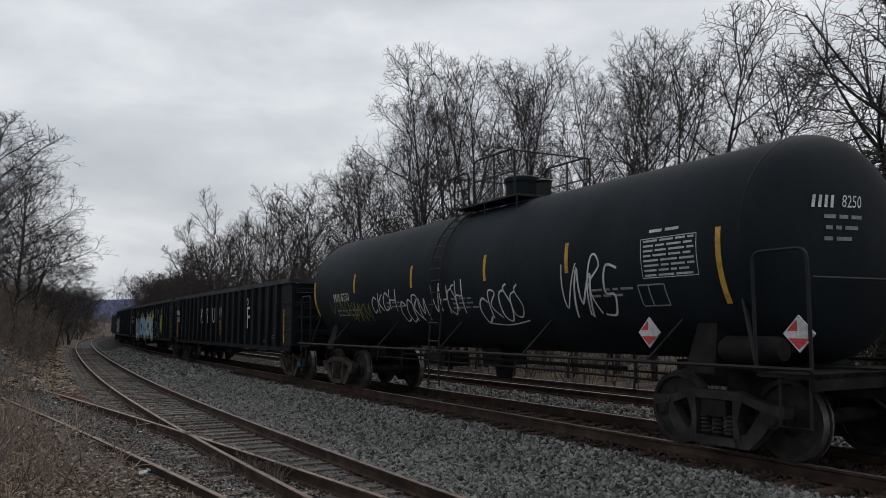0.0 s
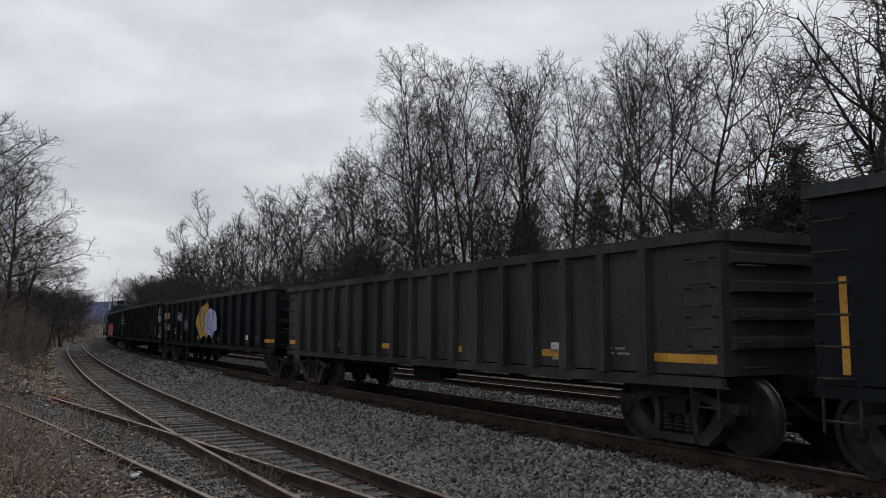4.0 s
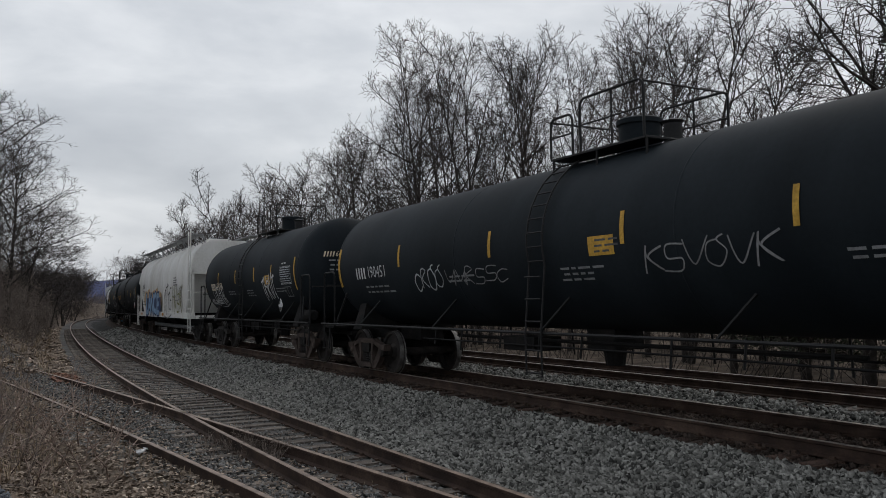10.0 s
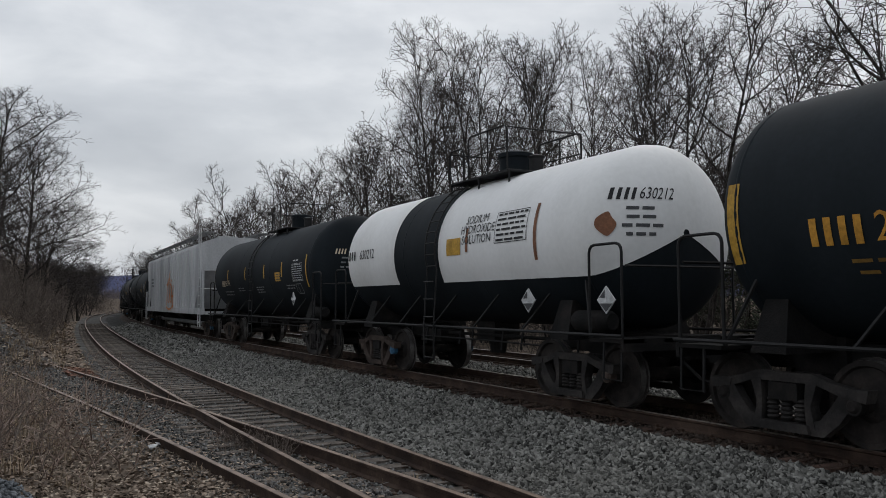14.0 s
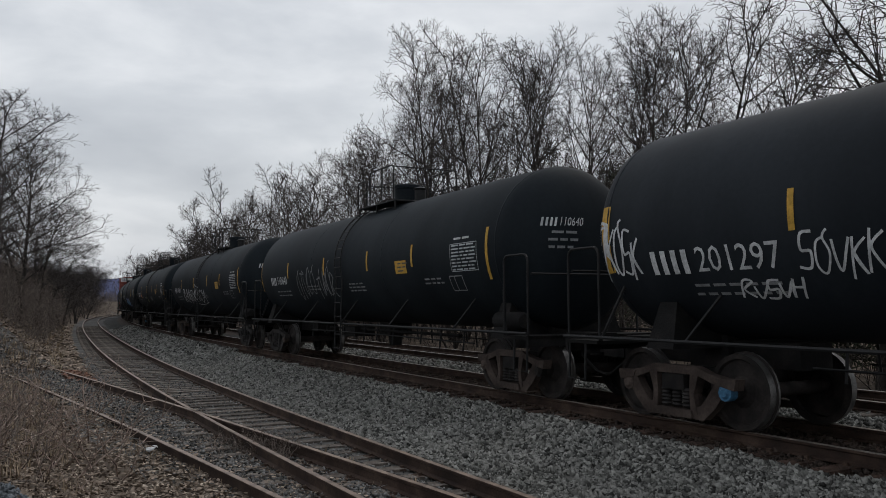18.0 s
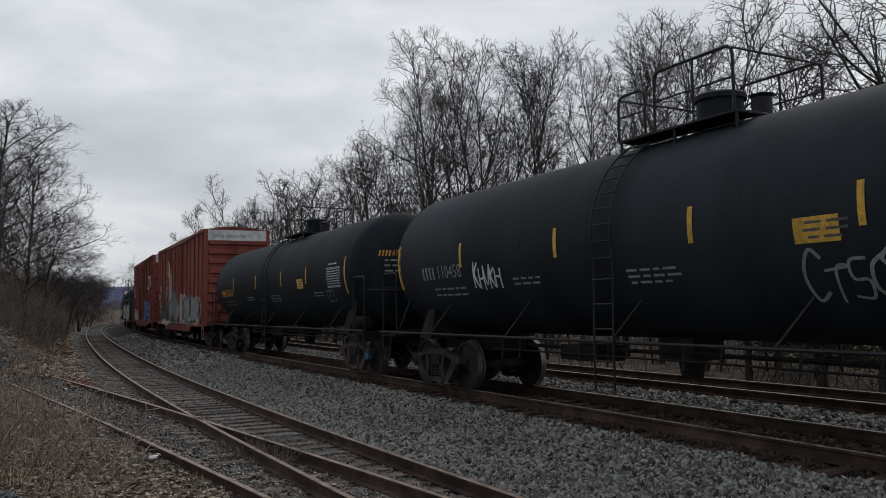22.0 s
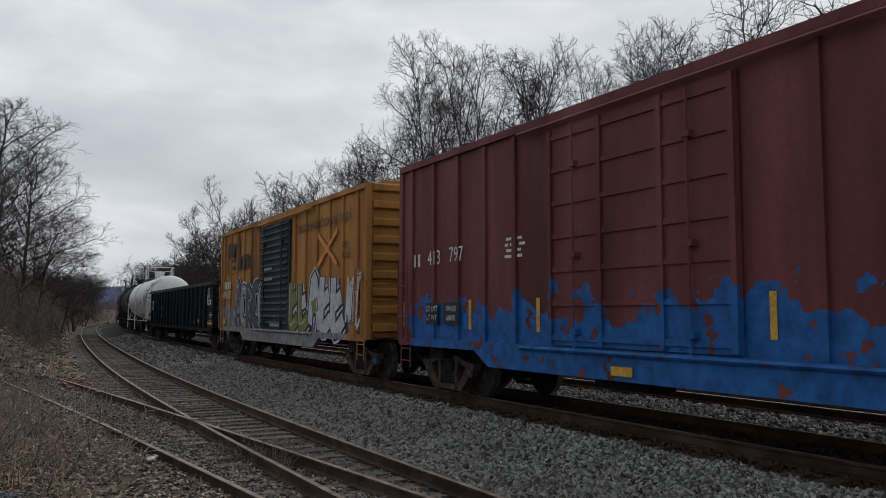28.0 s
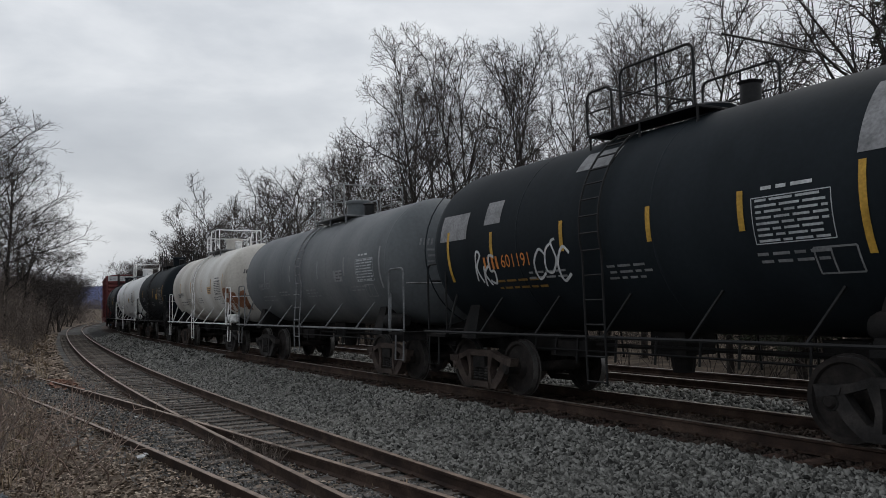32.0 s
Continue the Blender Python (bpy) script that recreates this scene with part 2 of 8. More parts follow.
INK = {k: mat("paint_" + k, v, 0.6, dark=tuple(c * 0.75 for c in v), light=tuple(min(1, c * 1.15) for c in v), scale=4, fine=25) for k, v in {
    "white": (0.5, 0.51, 0.515), "dull_white": (0.2, 0.205, 0.21), "yellow": (0.46, 0.27, 0.045), "amber": (0.5, 0.25, 0.04), "black": (0.02, 0.02, 0.022),
    "blue": (0.03, 0.12, 0.34), "sky_blue": (0.2, 0.45, 0.75), "navy": (0.03, 0.05, 0.12), "pink": (0.55, 0.12, 0.2), "green": (0.07, 0.2, 0.12), "lime": (0.35, 0.5, 0.1),
    "silver": (0.4, 0.42, 0.43), "cream": (0.55, 0.46, 0.34), "grey": (0.22, 0.22, 0.225), "tan": (0.48, 0.33, 0.18), "orange": (0.55, 0.2, 0.05), "red": (0.45, 0.05, 0.05),
    "purple": (0.23, 0.15, 0.36), "lavender": (0.42, 0.42, 0.62), "rust": (0.2, 0.09, 0.05), "olive": (0.16, 0.16, 0.05), "steel_blue": (0.24, 0.36, 0.52), "dark_grey": (0.07, 0.072, 0.076), "dim_amber": (0.17, 0.1, 0.025), "umber": (0.05, 0.034, 0.02)}.items()}


def sprayed_over(m, name, colour, x0, x1, edge, ragged=0.35):
    """A copy of a car's paint with spray paint of another colour below a ragged line."""
    m = m.copy()
    m.name = name
    n, l = m.node_tree.nodes, m.node_tree.links
    p = n["Principled BSDF"]
    old = p.inputs["Base Color"].links[0].from_socket
    co, sp = n.new("ShaderNodeTexCoord"), n.new("ShaderNodeSeparateXYZ")
    l.new(co.outputs["Object"], sp.inputs["Vector"])
    ns = n.new("ShaderNodeTexNoise")
    ns.inputs["Scale"].default_value, ns.inputs["Detail"].default_value, ns.inputs["Roughness"].default_value = 1.5, 6, 0.6
    l.new(co.outputs["Object"], ns.inputs["Vector"])

    def maths(op, a, b):
        q = n.new("ShaderNodeMath")
        q.operation = op
        for i, v in enumerate((a, b)):
            if isinstance(v, (int, float)):
                q.inputs[i].default_value = v
            else:
                l.new(v, q.inputs[i])
        return q.outputs[0]
    shift = maths("MULTIPLY", maths("SUBTRACT", ns.outputs["Fac"], 0.5), ragged * 6)
    top = maths("LESS_THAN", sp.outputs["Z"], maths("ADD", shift, edge))
    left = maths("GREATER_THAN", sp.outputs["X"], maths("ADD", shift, x0))
    right = maths("LESS_THAN", sp.outputs["X"], maths("ADD", shift, x1))
    n4 = n.new("ShaderNodeTexNoise")
    n4.inputs["Scale"].default_value, n4.inputs["Detail"].default_value = 3.2, 6
    l.new(co.outputs["Object"], n4.inputs["Vector"])
    worn = maths("LESS_THAN", n4.outputs["Fac"], 0.63)
    mask = maths("MULTIPLY", maths("MULTIPLY", top, left), maths("MULTIPLY", right, worn))
    n3 = n.new("ShaderNodeTexNoise")
    n3.inputs["Scale"].default_value, n3.inputs["Detail"].default_value = 5, 5
    l.new(co.outputs["Object"], n3.inputs["Vector"])
    rp = n.new("ShaderNodeValToRGB")
    rp.color_ramp.elements[0].position, rp.color_ramp.elements[0].color = 0.3, (*[c * 0.6 for c in colour], 1)
    rp.color_ramp.elements[1].position, rp.color_ramp.elements[1].color = 0.7, (*[min(1, c * 1.3) for c in colour], 1)
    l.new(n3.outputs["Fac"], rp.inputs["Fac"])
    mx = n.new("ShaderNodeMixRGB")
    l.new(mask, mx.inputs[0])
    l.new(old, mx.inputs[1])
    l.new(rp.outputs["Color"], mx.inputs[2])
    l.new(mx.outputs["Color"], p.inputs["Base Color"])
    return m


MAROON_BLUE = sprayed_over(BOX_MAROON, "maroon_paint_sprayed_blue", (0.014, 0.085, 0.26), -6.9, 4.6, 1.78, 0.42)


def mural(m, name, spots):
    """A copy of a car's paint under soft-edged sprayed spots: x, z, half width, half height, colour."""
    m = m.copy()
    m.name = name
    n, l = m.node_tree.nodes, m.node_tree.links
    p = n["Principled BSDF"]
    out = p.inputs["Base Color"].links[0].from_socket
    co = n.new("ShaderNodeTexCoord")
    ns = n.new("ShaderNodeTexNoise")
    ns.inputs["Scale"].default_value, ns.inputs["Detail"].default_value, ns.inputs["Roughness"].default_value = 2.6, 7, 0.65
    l.new(co.outputs["Object"], ns.inputs["Vector"])
    warp = n.new("ShaderNodeMixRGB")
    warp.blend_type, warp.inputs[0].default_value = "LINEAR_LIGHT", 0.28
    l.new(co.outputs["Object"], warp.inputs[1])
    l.new(ns.outputs["Color"], warp.inputs[2])
    for x, z, w, h, colour in spots:
        mp = n.new("ShaderNodeMapping")
        mp.inputs["Location"].default_value = (-x / w, 0, -z / h)
        mp.inputs["Scale"].default_value = (1 / w, 0.0, 1 / h)
        l.new(warp.outputs["Color"], mp.inputs["Vector"])
        ln = n.new("ShaderNodeVectorMath")
        ln.operation = "LENGTH"
        l.new(mp.outputs["Vector"], ln.inputs[0])
        rg = n.new("ShaderNodeMapRange")
        rg.inputs["From Min"].default_value, rg.inputs["From Max"].default_value = 0.8, 1.06
        rg.inputs["To Min"].default_value, rg.inputs["To Max"].default_value = 0.92, 0.0
        l.new(ln.outputs["Value"], rg.inputs["Value"])
        mx = n.new("ShaderNodeMixRGB")
        l.new(rg.outputs["Result"], mx.inputs[0])
        l.new(out, mx.inputs[1])
        mx.inputs[2].default_value = (*colour, 1)
        out = mx.outputs["Color"]
    l.new(out, p.inputs["Base Color"])
    return m


PALE, CREAMY, OCHRE, GREEN_P, SMOKE, ROSE = (0.42, 0.41, 0.4), (0.5, 0.4, 0.28), (0.38, 0.21, 0.09), (0.035, 0.12, 0.075), (0.2, 0.195, 0.2), (0.28, 0.13, 0.13)
RED_MURAL = mural(BOX_RED, "red_paint_with_mural", [
    (-3.2, 2.3, 1.5, 0.75, SMOKE), (-1.2, 2.1, 1.3, 0.75, SMOKE), (-4.2, 2.55, 0.6, 0.6, OCHRE), (-2.6, 2.9, 0.6, 0.7, PALE), (-3.35, 3.95, 0.62, 0.48, CREAMY), (-3.0, 3.45, 0.48, 0.75, CREAMY), (-3.7, 4.05, 0.28, 0.26, OCHRE), (-3.0, 3.0, 0.24, 0.4, PALE),
    (-5.5, 1.6, 0.75, 0.5, GREEN_P), (-4.7, 1.3, 0.8, 0.45, GREEN_P), (-3.5, 1.5, 0.5, 0.7, GREEN_P), (-2.6, 1.25, 0.9, 0.35, ROSE), (-4.3, 1.05, 1.7, 0.16, PALE), (-2.0, 1.75, 1.0, 0.5, PALE), (-0.4, 1.6, 1.4, 0.7, SMOKE), (-0.9, 1.2, 0.6, 0.3, GREEN_P), (1.8, 1.8, 1.0, 0.8, PALE), (3.6, 1.7, 1.3, 0.8, SMOKE), (5.6, 1.7, 1.2, 0.7, CREAMY)])
ORANGE_GREY = sprayed_over(BOX_ORANGE, "orange_paint_sprayed_grey", (0.19, 0.19, 0.2), -7.2, 6.6, 1.85, 0.55)
DEBRIS = mat("white_plastic", (0.75, 0.75, 0.75), 0.5)
GRAVEL = mat("blue_grey_gravel", (0.16, 0.175, 0.19), 0.9, dark=(0.09, 0.1, 0.11), light=(0.27, 0.29, 0.31), scale=3, fine=30, bump=0.9, island=0.4)
# Distance haze is mixed into the ridge's own blue colour.
HILL = mat("haze_tinted_hills", (0.085, 0.095, 0.165), 1.0, scale=0.01, fine=0.1, spec=0.0)


# ---- mesh tools ----
class MB:
    """Gathers vertices and faces of one mesh."""

    def __init__(self):
        self.v, self.f = [], []

    def add(self, verts, faces):
        o = len(self.v)
        self.v.extend(verts)
        self.f.extend([tuple(i + o for i in q) for q in faces])
        return self

    def box(self, x0, x1, y0, y1, z0, z1):
        return self.add([(x0, y0, z0), (x1, y0, z0), (x1, y1, z0), (x0, y1, z0), (x0, y0, z1), (x1, y0, z1), (x1, y1, z1), (x0, y1, z1)],
                        [(0, 3, 2, 1), (4, 5, 6, 7), (0, 1, 5, 4), (1, 2, 6, 5), (2, 3, 7, 6), (3, 0, 4, 7)])

    def hexa(self, low, high):
        """Eight corners: four below, four above, both counter-clockwise from above."""
        return self.add([*low, *high], [(0, 3, 2, 1), (4, 5, 6, 7), (0, 1, 5, 4), (1, 2, 6, 5), (2, 3, 7, 6), (3, 0, 4, 7)])

    def tube(self, pts, r, n=6, cap=True):
        pts = [Vector(p) for p in pts]
        rs = r if isinstance(r, (list, tuple)) else [r] * len(pts)
        rings, ref = [], None
        for i, p in enumerate(pts):
            d = (pts[min(i + 1, len(pts) - 1)] - pts[max(i - 1, 0)]).normalized()
            ref = ref or (Vector((0, 0, 1)) if abs(d.z) < 0.9 else Vector((1, 0, 0)))
            a = d.cross(ref).normalized()
            b = d.cross(a)
            rings.append([tuple(p + (a * math.cos(2 * math.pi * k / n) + b * math.sin(2 * math.pi * k / n)) * rs[i]) for k in range(n)])
            ref = a.cross(d)
        verts = [q for ring in rings for q in ring]
        faces = [(i * n + k, i * n + (k + 1) % n, (i + 1) * n + (k + 1) % n, (i + 1) * n + k) for i in range(len(pts) - 1) for k in range(n)]
        if cap:
            faces += [tuple(range(n - 1, -1, -1)), tuple(range((len(pts) - 1) * n, len(pts) * n))]
        return self.add(verts, faces)

    def lathe(self, prof, n, axis="x", centre=(0, 0, 0), a0=0.0, a1=2 * math.pi):
        """prof: (along, radius) pairs, turned about the axis."""
        full = abs(a1 - a0 - 2 * math.pi) < 1e-6
        m = n if full else n + 1
        verts = []
        for s, r in prof:
            for k in range(m):
                a = a0 + (a1 - a0) * k / n
                c, q = math.cos(a) * r, math.sin(a) * r
                p = {"x": (s, c, q), "y": (q, s, c), "z": (c, q, s)}[axis]
                verts.append((p[0] + centre[0], p[1] + centre[1], p[2] + centre[2]))
        faces = []
        for i in range(len(prof) - 1):
            for k in range(n):
                j = (k + 1) % m
                faces.append((i * m + k, i * m + j, (i + 1) * m + j, (i + 1) * m + k))
        return self.add(verts, faces)

    def prism(self, poly, y0, y1):
        """A polygon in x, z, pushed from y0 to y1."""
        n = len(poly)
        verts = [(x, y0, z) for x, z in poly] + [(x, y1, z) for x, z in poly]
        return self.add(verts, [tuple(range(n)), tuple(range(2 * n - 1, n - 1, -1))] + [(i, i + n, (i + 1) % n + n, (i + 1) % n) for i in range(n)])

    def mesh(self, name, material, smooth=False):
        me = bpy.data.meshes.new(name)
        me.from_pydata([tuple(p) for p in self.v], [], self.f)
        me.validate()
        me.materials.append(material)
        if smooth:
            me.polygons.foreach_set("use_smooth", [True] * len(me.polygons))
            me.set_sharp_from_angle(angle=radians(40))
        me.update()
        return me


def fix_normals(me):
    bm = bmesh.new()
    bm.from_mesh(me)
    bmesh.ops.recalc_face_normals(bm, faces=bm.faces)
    bm.to_mesh(me)
    bm.free()
    return me


def part(name, mb, material, parent, label="", smooth=False, recalc=True):
    me = mb if isinstance(mb, bpy.types.Mesh) else mb.mesh(name, material, smooth)
    if recalc and not isinstance(mb, bpy.types.Mesh):
        fix_normals(me)
    ob = new(name, me)
    ob.parent = parent
    return tagged(ob, label) if label else ob


def thing(name, label, category, group="", kind=""):
    return tagged(new(name), label, category, group, kind)


# ---- the lines of the tracks ----
class Line:
    """A track's centre line, by stretches of curvature; s grows with the train's way, heading is the turn towards -y."""

    def __init__(self, y0, heading, bends, s_min, s_max, step=0.5):
        k = lambda s: np.interp(s, [b[0] for b in bends], [b[1] for b in bends])
        left = np.arange(0, s_min - step / 2, -step)
        th = heading + np.concatenate([[0], np.cumsum(k(left[:-1] - step / 2) * step)])
        mid_th = (th[:-1] + th[1:]) / 2
        x = np.concatenate([[0], np.cumsum(-np.cos(mid_th) * step)])
        y = y0 + np.concatenate([[0], np.cumsum(np.sin(mid_th) * step)])
        self.s = np.concatenate([left[::-1], [s_max]])
        self.x = np.concatenate([x[::-1], [s_max * math.cos(heading)]])
        self.y = np.concatenate([y[::-1], [y0 - s_max * math.sin(heading)]])
        self.t = np.concatenate([th[::-1], [heading]])

    def at(self, s, off=0.0):
        t = np.interp(s, self.s, self.t)
        return np.interp(s, self.s, self.x) + np.sin(t) * off, np.interp(s, self.s, self.y) + np.cos(t) * off, t


MAIN = Line(9.0, 0.0, [(-900, 0), (-310, 0), (-290, 0.001394), (-34.5, 0.001394), (-17.6, 0)], -900, 900)
SIDING = Line(4.248, -0.0409, [(-900, 0), (-310, 0), (-290, 0.00154), (-125, 0.00154), (-94, 0.00063), (-44.6, 0.00063), (-27.1, 0.0024)], -420, 60)
SPACING, GAUGE, Z_SIDING = 4.27, 1.505, -0.353


def spur_y(x):
    return 3.276 + 0.113 * (x + 8.32) - 0.00106 * (x + 8.32) ** 2


def main_y(x):
    return np.interp(x, MAIN.x, MAIN.y)


def siding_y(x):
    return np.interp(x, SIDING.x, SIDING.y)


def smooth01(a, b, v):
    t = np.clip((v - a) / (b - a), 0, 1)
    return t * t * (3 - 2 * t)


def ground_z(x, y):
    """Height of the ground sheet."""
    x, y = np.asarray(x, float), np.asarray(y, float)
    o = y - main_y(x)
    d = siding_y(x) - y
    z = np.full(np.broadcast(x, y).shape, -0.21)
    z = z - 0.32 * smooth01(1.25, 2.6, -o)
    z = z - 0.55 * smooth01(5.6, 7.6, o)
    z = z + 0.9 * smooth01(11, 26, o) + 2.0 * smooth01(26, 90, o)
    z = z - 0.022 * smooth01(1.75, 1.35, np.abs(d)) + 0.1 * smooth01(2.1, 1.4, np.abs(y - spur_y(x))) * smooth01(1.6, 2.6, d) * smooth01(-50, -40, x)
    bank = smooth01(-25, -40, x) * (2.3 * smooth01(2.3, 6.8, d) + 1.3 * smooth01(6, 14, d) + 1.5 * smooth01(12, 34, d))
    z = z + bank
    z = z + 0.45 * smooth01(2.9, 4.4, d) * smooth01(-16, -7, x)
    far = smooth01(150, 600, np.hypot(x, y))
    z = z * (1 - far) + (-0.3) * far
    return z


# ---- ground, tracks ----
def grid_mesh(name, xs, ys, zf, materials, pick=None):
    xs, ys = np.asarray(xs), np.asarray(ys)
    gx, gy = np.meshgrid(xs, ys, indexing="ij")
    gz = zf(gx, gy)
    n, m = gx.shape
    co = np.stack([gx, gy, gz], -1).reshape(-1, 3)
    idx = np.arange(n * m).reshape(n, m)
    q = np.stack([idx[:-1, :-1], idx[1:, :-1], idx[1:, 1:], idx[:-1, 1:]], -1).reshape(-1, 4)
    me = bpy.data.meshes.new(name)
    me.from_pydata(co.tolist(), [], q.tolist())
    for mm in materials:
        me.materials.append(mm)
    if pick:
        cx, cy = co[q].mean(1)[:, 0], co[q].mean(1)[:, 1]
        me.polygons.foreach_set("material_index", pick(cx, cy).astype(np.int32))
    me.polygons.foreach_set("use_smooth", [True] * len(me.polygons))
    me.update()
    return me


def uneven(x, y):
    rng = np.sin(x * 3.1 + y * 1.7) * np.sin(y * 2.3 - x * 0.9) * 0.02 + np.sin(x * 0.7 + 1.3) * np.sin(y * 0.83) * 0.04
    o = y - main_y(x)
    wild = np.maximum(smooth01(6.0, 9, o), smooth01(2.2, 4, siding_y(x) - y))
    return ground_z(x, y) + rng * (0.3 + wild * 1.6)


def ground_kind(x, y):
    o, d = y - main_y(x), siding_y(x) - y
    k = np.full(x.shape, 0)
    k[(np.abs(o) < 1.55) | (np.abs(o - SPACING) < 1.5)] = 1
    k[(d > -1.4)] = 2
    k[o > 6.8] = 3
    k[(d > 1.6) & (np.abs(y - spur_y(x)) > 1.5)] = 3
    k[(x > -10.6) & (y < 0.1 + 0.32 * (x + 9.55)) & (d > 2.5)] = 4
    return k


gx = np.concatenate([-np.geomspace(3000, 131, 30), np.arange(-130, -40, 1.1), np.arange(-40, 6, 0.36), np.geomspace(6.5, 3000, 40)])
gy = np.concatenate([-np.geomspace(3000, 31, 26), np.arange(-30, -4, 0.6), np.arange(-4, 16, 0.26), np.arange(16, 60, 0.9), np.geomspace(61, 3000, 30)])
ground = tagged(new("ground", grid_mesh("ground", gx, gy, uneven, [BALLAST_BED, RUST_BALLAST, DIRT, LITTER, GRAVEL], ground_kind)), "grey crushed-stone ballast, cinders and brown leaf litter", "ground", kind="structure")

RAIL_PROFILE = [(-0.07, -0.172), (0.07, -0.172), (0.07, -0.155), (0.014, -0.135), (0.011, -0.05), (0.036, -0.036), (0.036, -0.006), (0.028, 0.0), (-0.028, 0.0), (-0.036, -0.006), (-0.036, -0.036), (-0.011, -0.05), (-0.014, -0.135), (-0.07, -0.155)]


def sweep_rail(name, pts, head, parent):
    """pts: x, y, z, heading of the rail's top along its length."""
    n = len(RAIL_PROFILE)
    verts, faces, mats = [], [], []
    for x, y, z, t in pts:
        for a, b in RAIL_PROFILE:
            verts.append((x + math.sin(t) * a, y + math.cos(t) * a, z + b))
    for i in range(len(pts) - 1):
        for k in range(n):
            faces.append((i * n + k, (i + 1) * n + k, (i + 1) * n + (k + 1) % n, i * n + (k + 1) % n))
            mats.append(1 if k in (6, 7, 8) else 0)
    me = bpy.data.meshes.new(name)
    me.from_pydata(verts, [], faces)
    me.materials.append(RAIL)
    me.materials.append(head)
    me.polygons.foreach_set("material_index", mats)
    fix_normals(me)
    ob = new(name, me)
    ob.parent = parent
    return ob


def track(name, label, line, off, z, s0, s1, tie_s0, tie_s1, tie_mat, head, spacing=0.53, tie_z=-0.19, seed=1):
    rng = random.Random(seed)
    root = thing(name, label, "railway track", kind="structure")
    ss = np.concatenate([np.arange(s0, -250, 25.0), np.arange(max(s0, -250), min(s1, 6), 1.0), [s1]])
    for side in (-1, 1):
        pts = []
        for s in ss:
            x, y, t = line.at(s, off + side * GAUGE / 2)
            pts.append((x, y, z, t))
        sweep_rail("rail", pts, head, root)
    tie = MB().box(-0.115, 0.115, -1.28, 1.28, -0.18, 0).mesh("tie", tie_mat)
    plate = MB().box(-0.1, 0.1, -0.17, 0.17, 0, 0.016).box(-0.03, 0.03, -0.115, -0.075, 0.01, 0.05).box(-0.03, 0.03, 0.075, 0.115, 0.01, 0.05).mesh("tie_plate", RAIL)
    s = tie_s1
    while s > tie_s0:
        x, y, t = line.at(s, off)
        ob = new("tie", tie)
        ob.parent = root
        ob.matrix_basis = pose(x, y, z + tie_z + rng.uniform(-0.012, 0.012), 0, 0, -math.degrees(t) + rng.uniform(-1.6, 1.6))
        if s > -24:
            for side in (-1, 1):
                px, py, _ = line.at(s, off + side * GAUGE / 2)
                po = new("tie_plate", plate)
                po.parent = root
                po.matrix_basis = pose(px, py, z - 0.189, 0, 0, -math.degrees(t))
        s -= spacing * rng.uniform(0.93, 1.07)
    return root


track("main_track", "rusty rails on dark ties in grey ballast", MAIN, 0.0, 0.0, -800, 850, -70, 2, TIE_DARK, RAILHEAD, 0.5, -0.185, 1)
track("far_track", "second pair of rusty rails in grey ballast", MAIN, SPACING, 0.0, -800, 850, -45, 0, TIE, RAILHEAD, 0.5, -0.185, 2)
track("siding_track", "old rusty siding rails on weathered wooden ties", SIDING, 0.0, Z_SIDING, -400, 40, -90, 2, TIE, RAILHEAD_DULL, 0.53, -0.175, 3)


class SpurLine:
    def at(self, s, off=0.0):
        t = -math.atan(0.113 - 0.00212 * (s + 8.32))
        return s + math.sin(t) * off, spur_y(s) + math.cos(t) * off, t


track("spur_track", "disused spur rails half buried in weeds and leaves", SpurLine(), 0.0, Z_SIDING, -44, 0.0, -30, -4, TIE, RAILHEAD_DULL, 0.55, -0.212, 4)


# ---- railway cars: shared pieces ----
# A car's own space: x along the train's way, y away from the near side, z up from the rail's top.
WHEEL_R = 0.4826


def wheelset_mesh():
    mb = MB()
    for side in (-1, 1):
        y = side * 0.7525
        mb.lathe([(y - side * 0.085, WHEEL_R - 0.07), (y - side * 0.085, WHEEL_R + 0.026), (y - side * 0.055, WHEEL_R + 0.026), (y - side * 0.04, WHEEL_R), (y + side * 0.06, WHEEL_R - 0.004), (y + side * 0.06, WHEEL_R - 0.065), (y + side * 0.02, WHEEL_R - 0.085), (y + side * 0.005, 0.2), (y + side * 0.07, 0.13), (y + side * 0.07, 0.0)], 28, "y")
    mb.lathe([(-1.06, 0.0), (-1.06, 0.09), (1.06, 0.09), (1.06, 0.0)], 12, "y")
    me = mb.mesh("wheelset", WHEEL, True)
    me.materials.append(TREAD)
    for p in me.polygons:
        c = p.center
        r = math.hypot(c.x, c.z)
        p.material_index = 1 if r > WHEEL_R - 0.012 and abs(p.normal.y) < 0.5 and abs(abs(c.y) - 0.75) < 0.1 else 0
    return fix_normals(me)


